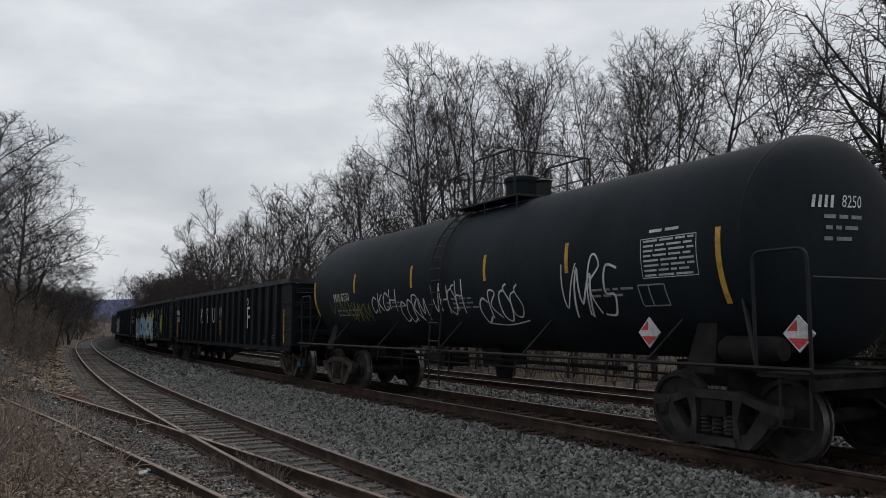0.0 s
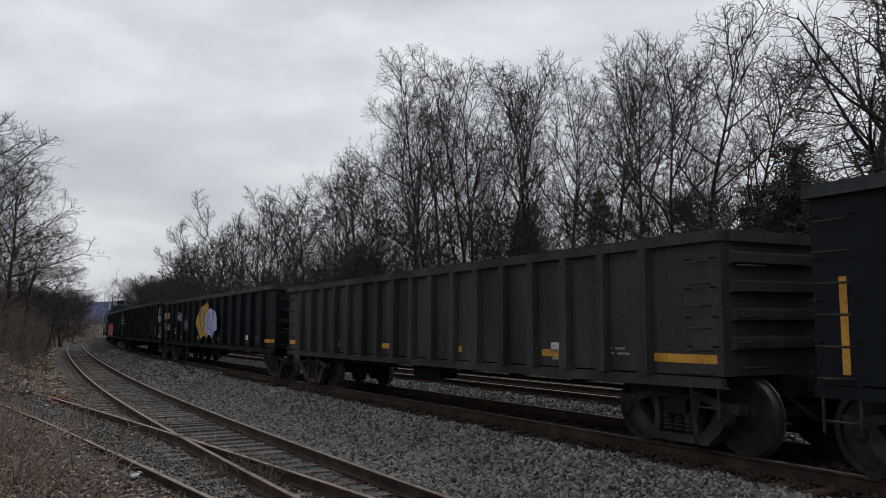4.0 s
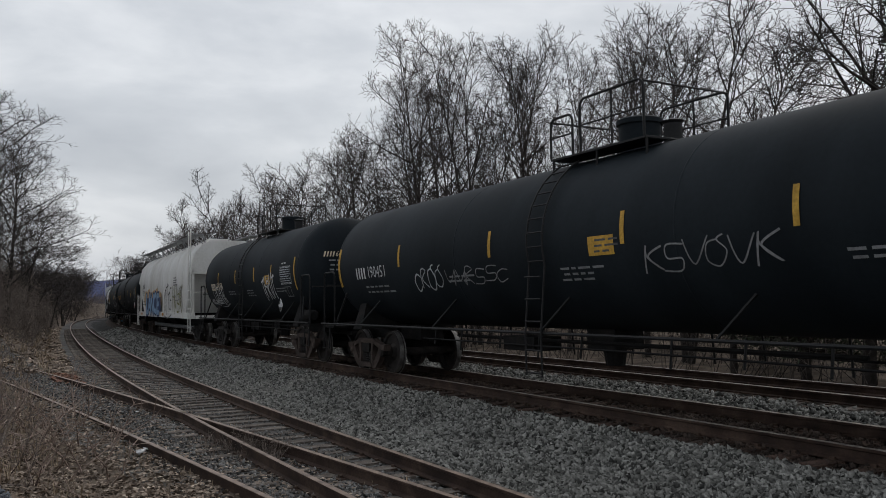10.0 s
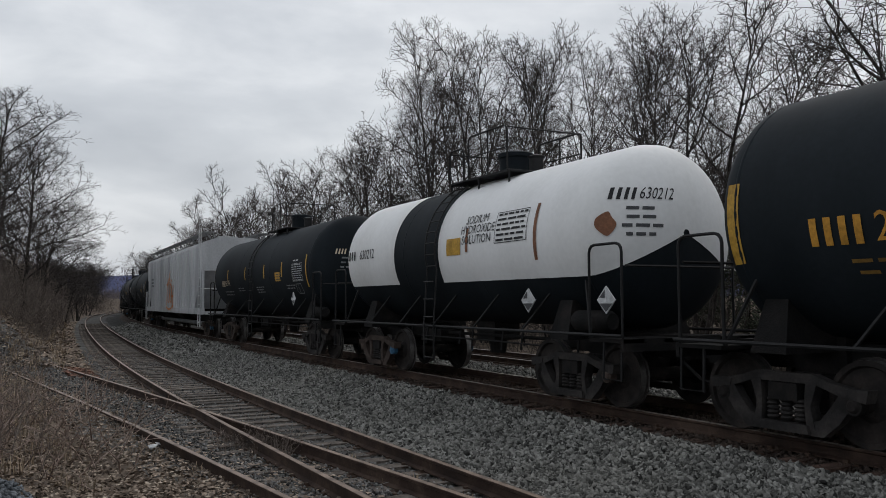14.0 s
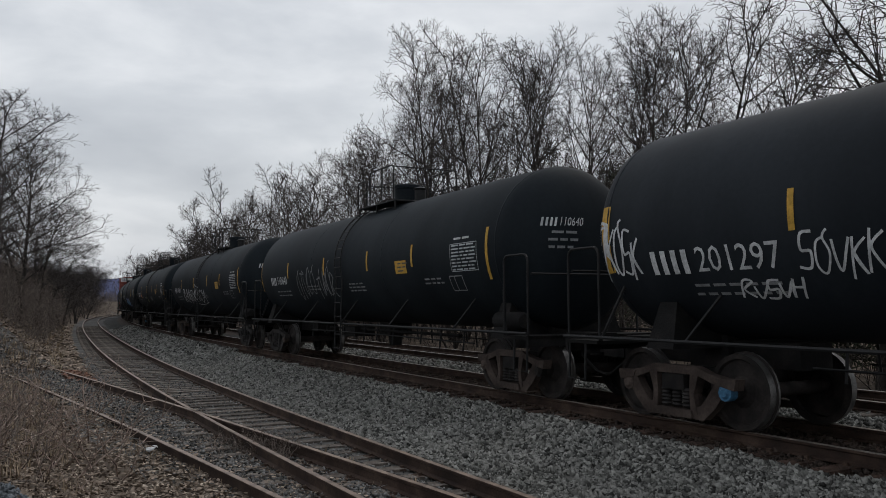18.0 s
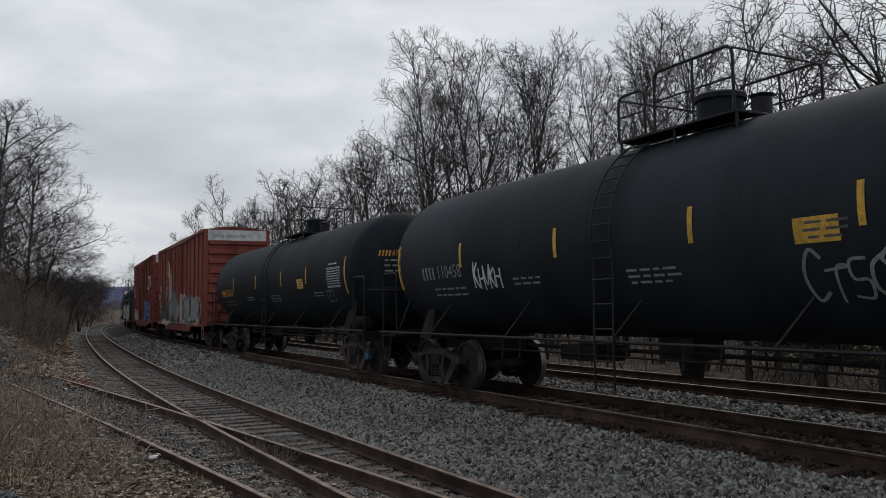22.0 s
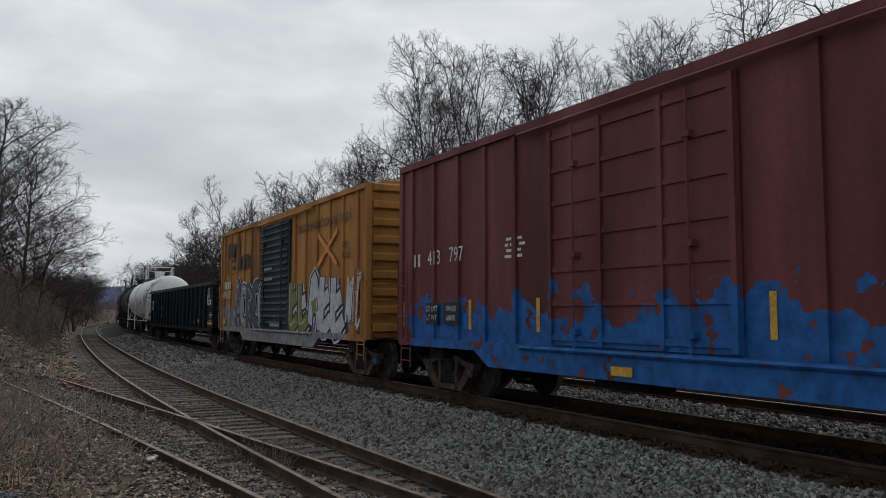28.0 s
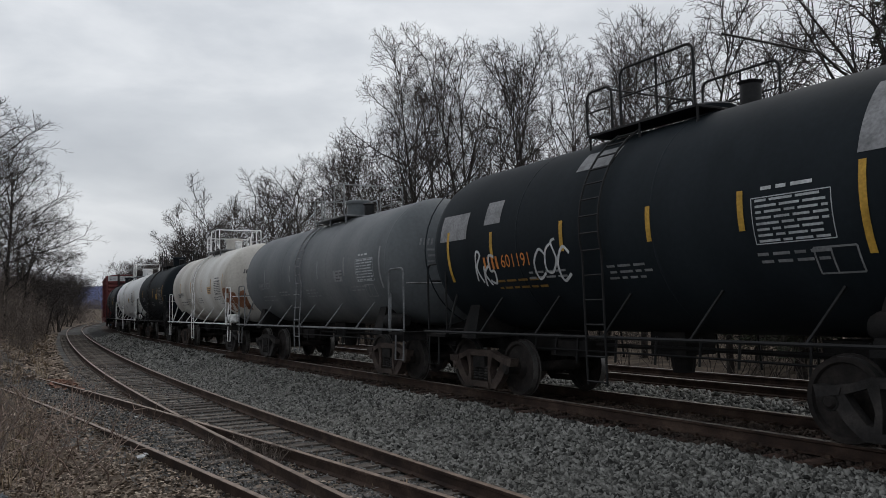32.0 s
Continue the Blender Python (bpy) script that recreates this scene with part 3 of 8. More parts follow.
def side_frame_mesh(material):
    """One cast side frame: top chord, bottom chord, columns and pedestals, with its two windows open."""
    mb = MB()
    mb.prism([(-1.02, 0.54), (-1.0, 0.64), (-0.62, 0.70), (-0.40, 0.78), (0.40, 0.78), (0.62, 0.70), (1.0, 0.64), (1.02, 0.54), (0.70, 0.58), (0.42, 0.67), (-0.42, 0.67), (-0.70, 0.58)], -0.07, 0.07)
    for s in (-1, 1):
        mb.prism([(s * 1.0, 0.60), (s * 0.74, 0.61), (s * 0.62, 0.44), (s * 0.48, 0.28), (s * 0.36, 0.25), (s * 0.34, 0.10), (s * 0.52, 0.10), (s * 0.72, 0.27), (s * 0.9, 0.50)][::s], -0.065, 0.065)
        mb.prism([(s * 0.46, 0.70), (s * 0.31, 0.70), (s * 0.29, 0.45), (s * 0.31, 0.16), (s * 0.42, 0.16), (s * 0.37, 0.42)][::s], -0.075, 0.075)
        mb.prism([(s * 1.08, 0.66), (s * 0.74, 0.655), (s * 0.77, 0.57), (s * 1.05, 0.52)][::s], -0.085, 0.085)
    mb.prism([(-0.36, 0.11), (0.36, 0.11), (0.34, 0.21), (-0.34, 0.21)], -0.11, 0.11)
    return fix_normals(mb.mesh("side_frame", material))


def spring_mesh():
    mb = MB()
    for x in (-0.19, 0.0, 0.19):
        coil = [(0.23, 0.0)] + [(0.23 + k * 0.025, 0.055 if k % 2 == 0 else 0.08) for k in range(11)] + [(0.48, 0.0)]
        mb.lathe(coil, 8, "z", (x, 0, 0))
    return fix_normals(mb.mesh("spring_group", FRAME, True))


def cap_mesh(material):
    mb = MB().lathe([(0.95, 0.0), (1.1, 0.0), (1.1, 0.05), (1.07, 0.08), (1.07, 0.105), (0.95, 0.105)], 12, "y", (0, 0, WHEEL_R))
    return fix_normals(mb.mesh("bearing_cap", material, True))


WHEELSET, SPRINGS = wheelset_mesh(), spring_mesh()
SIDE_FRAMES = [side_frame_mesh(FRAME), side_frame_mesh(FRAME_RUST)]
CAPS = [cap_mesh(STEEL), cap_mesh(CAP_BLUE), cap_mesh(FRAME_RUST)]
BOLSTER = fix_normals(MB().box(-0.2, 0.2, -1.08, 1.08, 0.46, 0.66).box(-0.3, 0.3, -0.5, 0.5, 0.5, 0.74).box(-0.78, -0.62, -0.7, 0.7, 0.4, 0.5).box(0.62, 0.78, -0.7, 0.7, 0.4, 0.5).mesh("bogie", STEEL))
WHEELSETS = []


def bogie(car, x, look_no=0):
    b = part("bogie", BOLSTER, None, car)
    b.location.x = x
    for s in (-1, 1):
        f = part("side_frame", SIDE_FRAMES[look_no % 2], None, b)
        f.location.y = s * 1.0
        g = part("spring_group", SPRINGS, None, b)
        g.location.y = s * 1.0
    for dx in (-0.889, 0.889):
        for s in (-1, 1):
            cap = part("bearing_cap", CAPS[(0, 2, 0, 1, 2, 0, 0, 2)[look_no % 8] if dx > 0 else 2 * (look_no % 2)], None, b)
            cap.matrix_basis = pose(dx, 0, 0, 0, 0, 90 - 90 * s)
        w = part("wheelset", WHEELSET, None, b)
        w.matrix_parent_inverse = Matrix.Translation((dx, 0, WHEEL_R))
        WHEELSETS.append(w)
    return b


def coupler(car, x, s):
    mb = MB()
    mb.box(min(x, x - s * 1.1), max(x, x - s * 1.1), -0.08, 0.08, 0.78, 0.95)
    mb.box(min(x + s * 0.1, x - s * 0.25), max(x + s * 0.1, x - s * 0.25), -0.16, 0.16, 0.73, 1.0)
    mb.tube([(x - s * 0.6, -0.35, 0.75), (x - s * 0.2, -0.36, 0.5), (x, -0.3, 0.45)], 0.025, 5)
    part("coupler", mb, STEEL, car)


def u_rail(mb, a, b, h, r=0.022, corner=0.12):
    """A pipe hoop: up from a, across, and down to b, with rounded corners."""
    a, b = Vector(a), Vector(b)
    d = (b - a).normalized()
    up = Vector((0, 0, 1))
    ta, tb = a + up * h, b + up * (h + a.z - b.z)
    pts = [a]
    for k in range(4):
        w = math.pi / 2 * k / 3
        pts.append(ta - up * corner + d * corner - d * corner * math.cos(w) + up * corner * math.sin(w))
    for k in range(4):
        w = math.pi / 2 * k / 3
        pts.append(tb - up * corner - d * corner + d * corner * math.sin(w) + up * corner * math.cos(w))
    pts.append(b)
    mb.tube(pts, r, 6)


def ladder(mb, x0, x1, y, z0, z1, rungs, r=0.014, rail=True):
    for k in range(rungs):
        z = z0 + (z1 - z0) * (k + 0.5) / rungs
        mb.tube([(x0, y, z), (x1, y, z)], r, 5)
    if rail:
        for x in (x0, x1):
            mb.tube([(x, y, z0), (x, y, z1)], r * 1.3, 5)


# ---- painted marks: flat shapes laid on a car's side ----
TEXT_CACHE = {}


def text_shape(body, size):
    """Vertices and faces of a line of lettering, centred, with capital letters of that height."""
    if body not in TEXT_CACHE:
        cu = bpy.data.curves.new("lettering", "FONT")
        cu.body, cu.size, cu.resolution_u = body, 1.0, 2
        cu.align_x, cu.align_y = "CENTER", "CENTER"
        ob = new("lettering", cu)
        me = bpy.data.meshes.new_from_object(ob.evaluated_get(bpy.context.evaluated_depsgraph_get()))
        TEXT_CACHE[body] = ([(v.co.x, v.co.y) for v in me.vertices], [tuple(p.vertices) for p in me.polygons])
        bpy.data.objects.remove(ob)
        bpy.data.curves.remove(cu)
        bpy.data.meshes.remove(me)
    v, f = TEXT_CACHE[body]
    k = size / 0.69
    return [(x * k * 0.92, y * k) for x, y in v], f


def rect(x, z, w, h, n=4):
    """A bar as a strip of n rows, so that it bends with a tank's side."""
    v, f = [], []
    for i in range(n + 1):
        zz = z - h / 2 + h * i / n
        v += [(x - w / 2, zz), (x + w / 2, zz)]
    f = [(2 * i, 2 * i + 1, 2 * i + 3, 2 * i + 2) for i in range(n)]
    return v, f


def ribbon(pts, w):
    v, f = [], []
    for i, (x, z) in enumerate(pts):
        a, b = pts[max(i - 1, 0)], pts[min(i + 1, len(pts) - 1)]
        dx, dz = b[0] - a[0], b[1] - a[1]
        L = math.hypot(dx, dz) or 1
        nx, nz = -dz / L * w / 2, dx / L * w / 2
        v += [(x + nx, z + nz), (x - nx, z - nz)]
    return v, [(2 * i, 2 * i + 1, 2 * i + 3, 2 * i + 2) for i in range(len(pts) - 1)]


def spline(pts, n=7):
    out = []
    for i in range(len(pts) - 1):
        p0, p1, p2, p3 = pts[max(i - 1, 0)], pts[i], pts[i + 1], pts[min(i + 2, len(pts) - 1)]
        for k in range(n):
            t = k / n
            out.append(tuple(0.5 * (2 * p1[j] + (p2[j] - p0[j]) * t + (2 * p0[j] - 5 * p1[j] + 4 * p2[j] - p3[j]) * t * t + (3 * p1[j] - p0[j] - 3 * p2[j] + p3[j]) * t ** 3) for j in (0, 1)))
    return out + [pts[-1]]


class Side:
    """Maps shapes in x, z to a car's near side: flat at y, or round a tank."""

    def __init__(self, flat=None, radius=None, centre=None, body=None, over=0.0):
        self.over = over
        self.flat, self.radius, self.centre, self.body = flat, radius, centre, body

    def put(self, x, z, lift):
        if self.flat is not None:
            return (x, -self.flat - lift, z)
        r = self.radius
        a = (z - self.centre) / r
        over = abs(x) - self.body
        if over > 0:
            s = math.copysign(1, x)
            dz = z - self.centre
            y = -(math.sqrt(max(r * r - dz * dz, 0.01)) - over * 0.8)
            k = math.sqrt(max(1 - (y * y + dz * dz) / (r * r), 0.0))
            return (s * (self.body + 0.48 * r * k + lift * (0.3 + k)), y - lift * 0.7, z)
        return (x, -(r + lift) * math.cos(a), self.centre + (r + lift) * math.sin(a))


def paint(car, side, name, shapes, ink, lift=0.004, label=""):
    mb = MB()
    for k, (v, f) in enumerate(shapes):
        mb.add([side.put(x, z, lift + 0.00008 * k) for x, z in v], f)
    return part(name, mb, INK[ink], car, label, recalc=False)


def at(shape, x, z):
    v, f = shape
    return [(a + x, b + z) for a, b in v], f


STROKES = (((0, 0), (0.12, 1), (0.5, 0.25), (0.88, 1), (0.95, 0)), ((0.85, 0.85), (0.4, 1.02), (0.06, 0.55), (0.3, 0.0), (0.85, 0.18)), ((0.08, 0), (0.16, 1), (0.8, 0.9), (0.25, 0.5), (0.95, 0)),
           ((0.02, 1), (0.48, 0.05), (0.98, 1.05)), ((0.55, 1), (0.12, 0.8), (0.12, 0.2), (0.6, 0), (0.9, 0.5), (0.5, 1), (0.75, 1.12)), ((0.85, 0.95), (0.2, 0.95), (0.22, 0.52), (0.8, 0.45), (0.72, 0.02), (0.05, 0.05)),
           ((0.1, 1), (0.14, 0), (0.12, 0.5), (0.85, 0.55), (0.86, 1), (0.92, -0.12)), ((0, 0.95), (1, 1.02), (0.5, 1), (0.42, -0.1)), ((0.9, 1), (0.3, 0.55), (0.95, 0), (0.25, 0.6), (0.2, 1), (0.12, -0.1)))


def tag_scrawl(car, side, x, z, w, h, ink, seed, width=0.05, letters=4):
    """A quick sprayed tag: flowing letter-like strokes that spell nothing."""
    rng = random.Random(seed)
    shapes = []
    slant = rng.uniform(0.05, 0.35)
    for k in range(letters):
        x0 = x - w / 2 + w * k / letters
        step = w / letters * rng.uniform(0.95, 1.3)
        hh = h * rng.uniform(0.7, 1.05)
        dz = rng.uniform(-0.1, 0.1) * h
        pts = [(x0 + a * step + (b - 0.5) * hh * slant, z - h / 2 + dz + b * hh + rng.gauss(0, 0.03) * h) for a, b in rng.choice(STROKES)]
        shapes.append(ribbon(spline(pts), width * rng.uniform(0.8, 1.15)))
    if w > 1.3 and rng.random() < 0.5:
        shapes.append(ribbon(spline([(x - w * 0.45, z - h * 0.62), (x, z - h * 0.7), (x + w * 0.5, z - h * 0.55)]), width * 0.8))
    paint(car, side, "sprayed_tag", shapes, ink, 0.011 + side.over)


def piece_letters(car, side, x, z, w, h, fills, outline, seed, letters=5, halo=None):
    """A large sprayed piece: fat interlocking letter-like strokes, filled and outlined."""
    rng = random.Random(seed)
    strokes = []
    for k in range(letters):
        cx = x - w / 2 + w * (k + 0.5) / letters
        hw, hh = w / letters * 0.42, h * 0.42
        kind = rng.randint(0, 3)
        if kind == 0:
            st = [[(cx - hw, z - hh), (cx - hw * 0.6, z + hh)], [(cx - hw * 0.6, z + hh * 0.9), (cx + hw, z + hh * 0.3), (cx - hw * 0.4, z), (cx + hw, z - hh)]]
        elif kind == 1:
            st = [[(cx + hw, z + hh * 0.8), (cx - hw * 0.7, z + hh * 0.6), (cx - hw * 0.8, z - hh * 0.5), (cx + hw, z - hh * 0.8)]]
        elif kind == 2:
            st = [[(cx - hw, z - hh), (cx, z + hh), (cx + hw, z - hh)], [(cx - hw * 0.5, z - hh * 0.25), (cx + hw * 0.6, z - hh * 0.1)]]
        else:
            st = [[(cx - hw * 0.9, z + hh), (cx - hw * 0.8, z - hh), (cx + hw * 0.9, z - hh * 0.7)], [(cx - hw * 0.8, z), (cx + hw * 0.5, z + hh * 0.25)]]
        for p in st:
            j = [(a + rng.uniform(-0.12, 0.12) * hw, b + rng.uniform(-0.12, 0.12) * hh) for a, b in p]
            strokes.append((spline(j, 6), rng.randrange(len(fills))))
    fat = min(w / letters * 0.46, h * 0.32)
    if halo:
        paint(car, side, "sprayed_piece_halo", [ribbon(p, fat * 1.6) for p, _ in strokes], halo, 0.007 + side.over)
    paint(car, side, "sprayed_piece_outline", [ribbon(p, fat * 1.3) for p, _ in strokes], outline, 0.010 + side.over)
    for i, ink in enumerate(fills):
        sel = [ribbon(p, fat * 0.92) for p, c in strokes if c == i]
        if sel:
            paint(car, side, "sprayed_piece_fill", sel, ink, 0.013 + side.over)
    shine = [ribbon([(a - fat * 0.18, b + fat * 0.12) for a, b in p[1:-2]], fat * 0.09) for p, _ in strokes[::2]]
    paint(car, side, "sprayed_piece_highlight", shine, "white", 0.016 + side.over)


def fade_blob(rng, x, z, w, h, n=9):
    ring = [(x + w / 2 * math.cos(2 * math.pi * k / n) * rng.uniform(0.75, 1.1), z + h / 2 * math.sin(2 * math.pi * k / n) * rng.uniform(0.75, 1.1)) for k in range(n)]
    out = spline(ring[-1:] + ring + ring[:2], 4)[4:4 + 4 * n]
    v = [(x, z)] + out
    return v, [(0, k + 1, (k + 1) % (len(out)) + 1) for k in range(len(out))]


def data_panel(car, side, x, z, w, h, ink="white", rows=7, seed=3):
    """A placard of unreadable small print: a pale frame filled with rows of bars."""
    rng = random.Random(seed)
    shapes = [rect(x, z + h / 2, w, 0.012, 1), rect(x, z - h / 2, w, 0.012, 1), rect(x - w / 2, z, 0.012, h), rect(x + w / 2, z, 0.012, h)]
    for r in range(rows):
        zz = z + h / 2 - h * (r + 0.5) / rows
        xx = x - w / 2 + 0.05
        while xx < x + w / 2 - 0.1:
            L = rng.uniform(0.08, 0.3)
            L = min(L, x + w / 2 - 0.04 - xx)
            shapes.append(rect(xx + L / 2, zz, L, h / rows * 0.42, 1))
            xx += L + 0.04
    paint(car, side, "data_placard", shapes, ink, 0.008)


def small_print(car, side, x, z, w, ink="dull_white", rows=2, gap=0.13, seed=1, h=0.055):
    rng = random.Random(seed)
    shapes = []
    for r in range(rows):
        xx = x - w / 2 + rng.uniform(0, 0.08)
        while xx < x + w / 2:
            L = rng.uniform(0.1, 0.28)
            shapes.append(rect(xx + L / 2, z - r * gap, L, h, 1))
            xx += L + 0.06
    paint(car, side, "small_stencil", shapes, ink, 0.008)


def strips(car, side, xs, z, h=0.46, w=0.09, ink="yellow"):
    for x in xs:
        paint(car, side, "reflective_strip", [rect(x, z, w, h, 6)], ink, 0.009)


def placard(car, side_y, x, z, mark="red"):
    mb = MB().prism([(x - 0.2, z), (x, z - 0.2), (x + 0.2, z), (x, z + 0.2)], -side_y - 0.02, -side_y)
    p = part("hazard_placard", mb, INK["white"], car, "diamond hazard placard")
    mi = MB().prism([(x - 0.15, z + 0.03), (x - 0.02, z + 0.03), (x - 0.02, z + 0.15)], -side_y - 0.024, -side_y - 0.02).prism([(x - 0.14, z - 0.05), (x, z - 0.17), (x + 0.14, z - 0.05)], -side_y - 0.024, -side_y - 0.02)
    part("placard_field", mi, INK[mark], p)
    return p


# ---- tank car ----
def tank_car(L, shell, pipe, label, radius=1.5, centre=2.62, bands=(), ladder_ink=None, bolsters=None, look_no=0, dome=True, tank_inset=0.8, top_x=0.0, ladder_x=-0.15):
    car = thing("tank_car", label, "tank car", "cars of the freight train")
    half = L / 2 - tank_inset
    body = half - radius * 0.48
    R = radius

    def head(s):
        return [(s * (body + R * 0.48 * math.sin(w)), R * math.cos(w)) for w in np.linspace(0, math.pi / 2, 9)]
    prof = [(a, max(b, 0.001)) for a, b in head(-1)[::-1]] + [(x, R) for x in np.linspace(-body, body, 9)[1:-1]] + [(a, max(b, 0.001)) for a, b in head(1)]
    mb = MB().lathe(prof, 56, "x", (0, 0, centre))
    part("tank_shell", mb, shell, car, smooth=True)
    for x in (-body, -body * 0.33, body * 0.33, body):
        part("weld_seam", MB().lathe([(x - 0.03, R - 0.004), (x - 0.015, R + 0.005), (x + 0.015, R + 0.005), (x + 0.03, R - 0.004)], 40, "x", (0, 0, centre)), shell, car, smooth=True)
    for x0, x1, low, high, m in bands:
        # painted or wrapped stretch of the shell, between two angles from the top
        b = MB().lathe([(x0, R + 0.004), (x0 + 0.001, R + 0.009), (x1 - 0.001, R + 0.009), (x1, R + 0.004)], 40, "x", (0, 0, centre), low, high)
        part("tank_band", b, m, car, smooth=True)
    bx = bolsters or L / 2 - 2.3
    for s in (-1, 1):
        sill = MB()
        sill.box(min(s * (half - 2.9), s * (L / 2 - 0.45)), max(s * (half - 2.9), s * (L / 2 - 0.45)), -0.3, 0.3, 0.76, 1.1)
        saddle = MB().hexa([(s * bx - 0.25, -1.3, 1.0), (s * bx + 0.25, -1.3, 1.0), (s * bx + 0.25, 1.3, 1.0), (s * bx - 0.25, 1.3, 1.0)], [(s * bx - 0.16, -1.12, 1.62), (s * bx + 0.16, -1.12, 1.62), (s * bx + 0.16, 1.12, 1.62), (s * bx - 0.16, 1.12, 1.62)])
        part("tank_saddle", saddle, STEEL, car)
        part("stub_sill", sill, STEEL, car)
        part("bolster_box", MB().box(s * bx - 0.35, s * bx + 0.35, -0.4, 0.4, 0.68, 1.3), STEEL, car)
        e = s * (L / 2 - 0.5)
        part("end_platform", MB().box(min(e, e - s * 0.75), max(e, e - s * 0.75), -1.5, 1.5, 1.02, 1.07), STEEL, car)
        part("end_sill", MB().box(min(e, e - s * 0.06), max(e, e - s * 0.06), -1.503, 1.503, 0.9, 1.08), STEEL, car)
    for s in (-1, 1):
        coupler(car, s * (L / 2), s)
        bogie(car, s * bx, look_no + (s > 0))
    for y in (-1, 1):
        rail = MB()
        yy = y * 1.53
        rail.tube([(-L / 2 + 0.5, yy, 1.12), (L / 2 - 0.5, yy, 1.12)], 0.026, 6)
        n = 5
        for k in range(n):
            x = -half + 2.2 + (2 * half - 4.4) * k / (n - 1)
            w = math.sin(math.radians(-38))
            rail.tube([(x, yy, 1.12), (x + 0.28, y * R * math.cos(math.radians(-38)), centre + R * w)], 0.02, 5)
        part("side_handrail", rail, pipe, car)
        lower = MB()
        hang = random.Random(int(L * 100) + y)
        for k in range(9):
            x = -half * 0.6 + half * 1.2 * (k + hang.uniform(-0.35, 0.35)) / 8
            lower.tube([(x, y * 0.5, 1.1), (x, y * 0.55, hang.uniform(0.6, 0.74))], 0.02, 5)
        lower.tube([(-half * 0.62, y * 0.55, 0.83), (half * 0.1, y * 0.55, 0.83), (half * 0.62, y * 0.55, 0.8)], 0.017, 5)
        part("brake_pipe_rack", lower, PIPE_BLACK, car)
    for s in (-1, 1):
        g = MB()
        e = s * (L / 2 - 0.55)
        u_rail(g, (e, -1.47, 1.07), (e - s * 0.72, -1.47, 1.07), 1.35)
        u_rail(g, (e, 1.47, 1.07), (e - s * 0.72, 1.47, 1.07), 1.35)
        g.tube([(e, -1.4, 2.1), (e, 1.4, 2.1)], 0.02, 6)
        g.tube([(e - s * 0.02, -1.47, 1.02), (e - s * 0.02, -1.49, 0.5), (e - s * 0.4, -1.49, 0.5), (e - s * 0.4, -1.47, 1.02)], 0.02, 5)
        g.tube([(e - s * 0.72, -1.45, 1.07), (s * (body - 0.3), -1.15, 2.35)], 0.025, 5)
        part("end_handrail", g, pipe, car)
    cyl = MB().lathe([(L / 2 - 2.05, 0.0), (L / 2 - 2.05, 0.12), (L / 2 - 1.97, 0.165), (L / 2 - 1.25, 0.165), (L / 2 - 1.17, 0.12), (L / 2 - 1.17, 0)], 16, "x", (0, -1.12, 1.3))
    part("brake_cylinder", cyl, STEEL if pipe is not PIPE_WHITE else PIPE_WHITE, car, smooth=True)
    valve = MB().box(-0.35, 0.35, -0.3, 0.3, 0.82, centre - R + 0.1).lathe([(0.55, 0.16), (0.82, 0.2)], 12, "z").box(-2.6, -1.6, -0.5, 0.1, 0.72, 0.98)
    valve.tube([(-half * 0.5, -0.3, 0.92), (half * 0.5, -0.3, 0.92)], 0.035, 6)
    part("bottom_outlet", valve, STEEL, car)
    topz = centre + R
    first_top = len(car.children)
    plat = MB()
    for x0, x1 in ((-0.5, 1.78),):
        for y in (-0.62, 0.62):
            plat.box(x0, x1, y - 0.24, y + 0.24, topz - 0.035, topz - 0.005)
        for x in (x0 + 0.03, (x0 + x1) / 2, x1 - 0.03):
            plat.tube([(x, -0.84, topz - 0.02), (x, 0.84, topz - 0.02)], 0.025, 5)
            for y in (-0.82, 0.82):
                plat.tube([(x, y, topz - 0.02), (x, y, topz - 0.3)], 0.022, 5)
    part("walkway", plat, pipe if pipe is not PIPE_WHITE else PIPE_GREY, car)
    for y in (-0.86, 0.86):
        rail = MB()
        u_rail(rail, (-0.48, y, topz), (0.1, y, topz), 0.66)
        u_rail(rail, (0.3, y, topz), (1.75, y, topz), 0.84)
        rail.tube([(0.3, y, topz + 0.42), (1.75, y, topz + 0.42)], 0.016, 5)
        rail.tube([(-0.48, y, topz + 0.34), (0.1, y, topz + 0.34)], 0.016, 5)
        rail.tube([(1.05, y, topz), (1.05, y, topz + 0.84)], 0.018, 5)
        part("walkway_railing", rail, pipe, car)
    for x, z in ((-0.48, topz + 0.62), (1.75, topz + 0.8)):
        part("railing_crossbar", MB().tube([(x, -0.86, z), (x, 0.86, z)], 0.018, 5), pipe, car)
    dh = topz if dome else topz - 0.36
    d = MB().lathe([(topz - 0.2, 0.33), (dh + 0.42, 0.33), (dh + 0.42, 0.37), (dh + 0.49, 0.37), (dh + 0.52, 0.33), (dh + 0.54, 0.0)], 22, "z", (0.72, 0, 0))
    part("manway_dome", d, shell, car, smooth=True)
    v3 = MB().lathe([(topz - 0.1, 0.09), (topz + 0.22, 0.09), (topz + 0.28, 0.0)], 10, "z", (0.05, 0.25, 0))
    part("vacuum_valve", v3, PIPE_BLACK if pipe is not PIPE_WHITE else PIPE_WHITE, car, smooth=True)
    v2 = MB().lathe([(topz - 0.1, 0.14), (topz + 0.3, 0.14), (topz + 0.34, 0.18), (topz + 0.4, 0.0)], 12, "z", (1.45, 0, 0))
    part("relief_valve", v2, PIPE_BLACK if pipe is not PIPE_WHITE else PIPE_WHITE, car, smooth=True)
    for ob in list(car.children)[first_top:]:
        ob.location.x = top_x
    lad = MB()
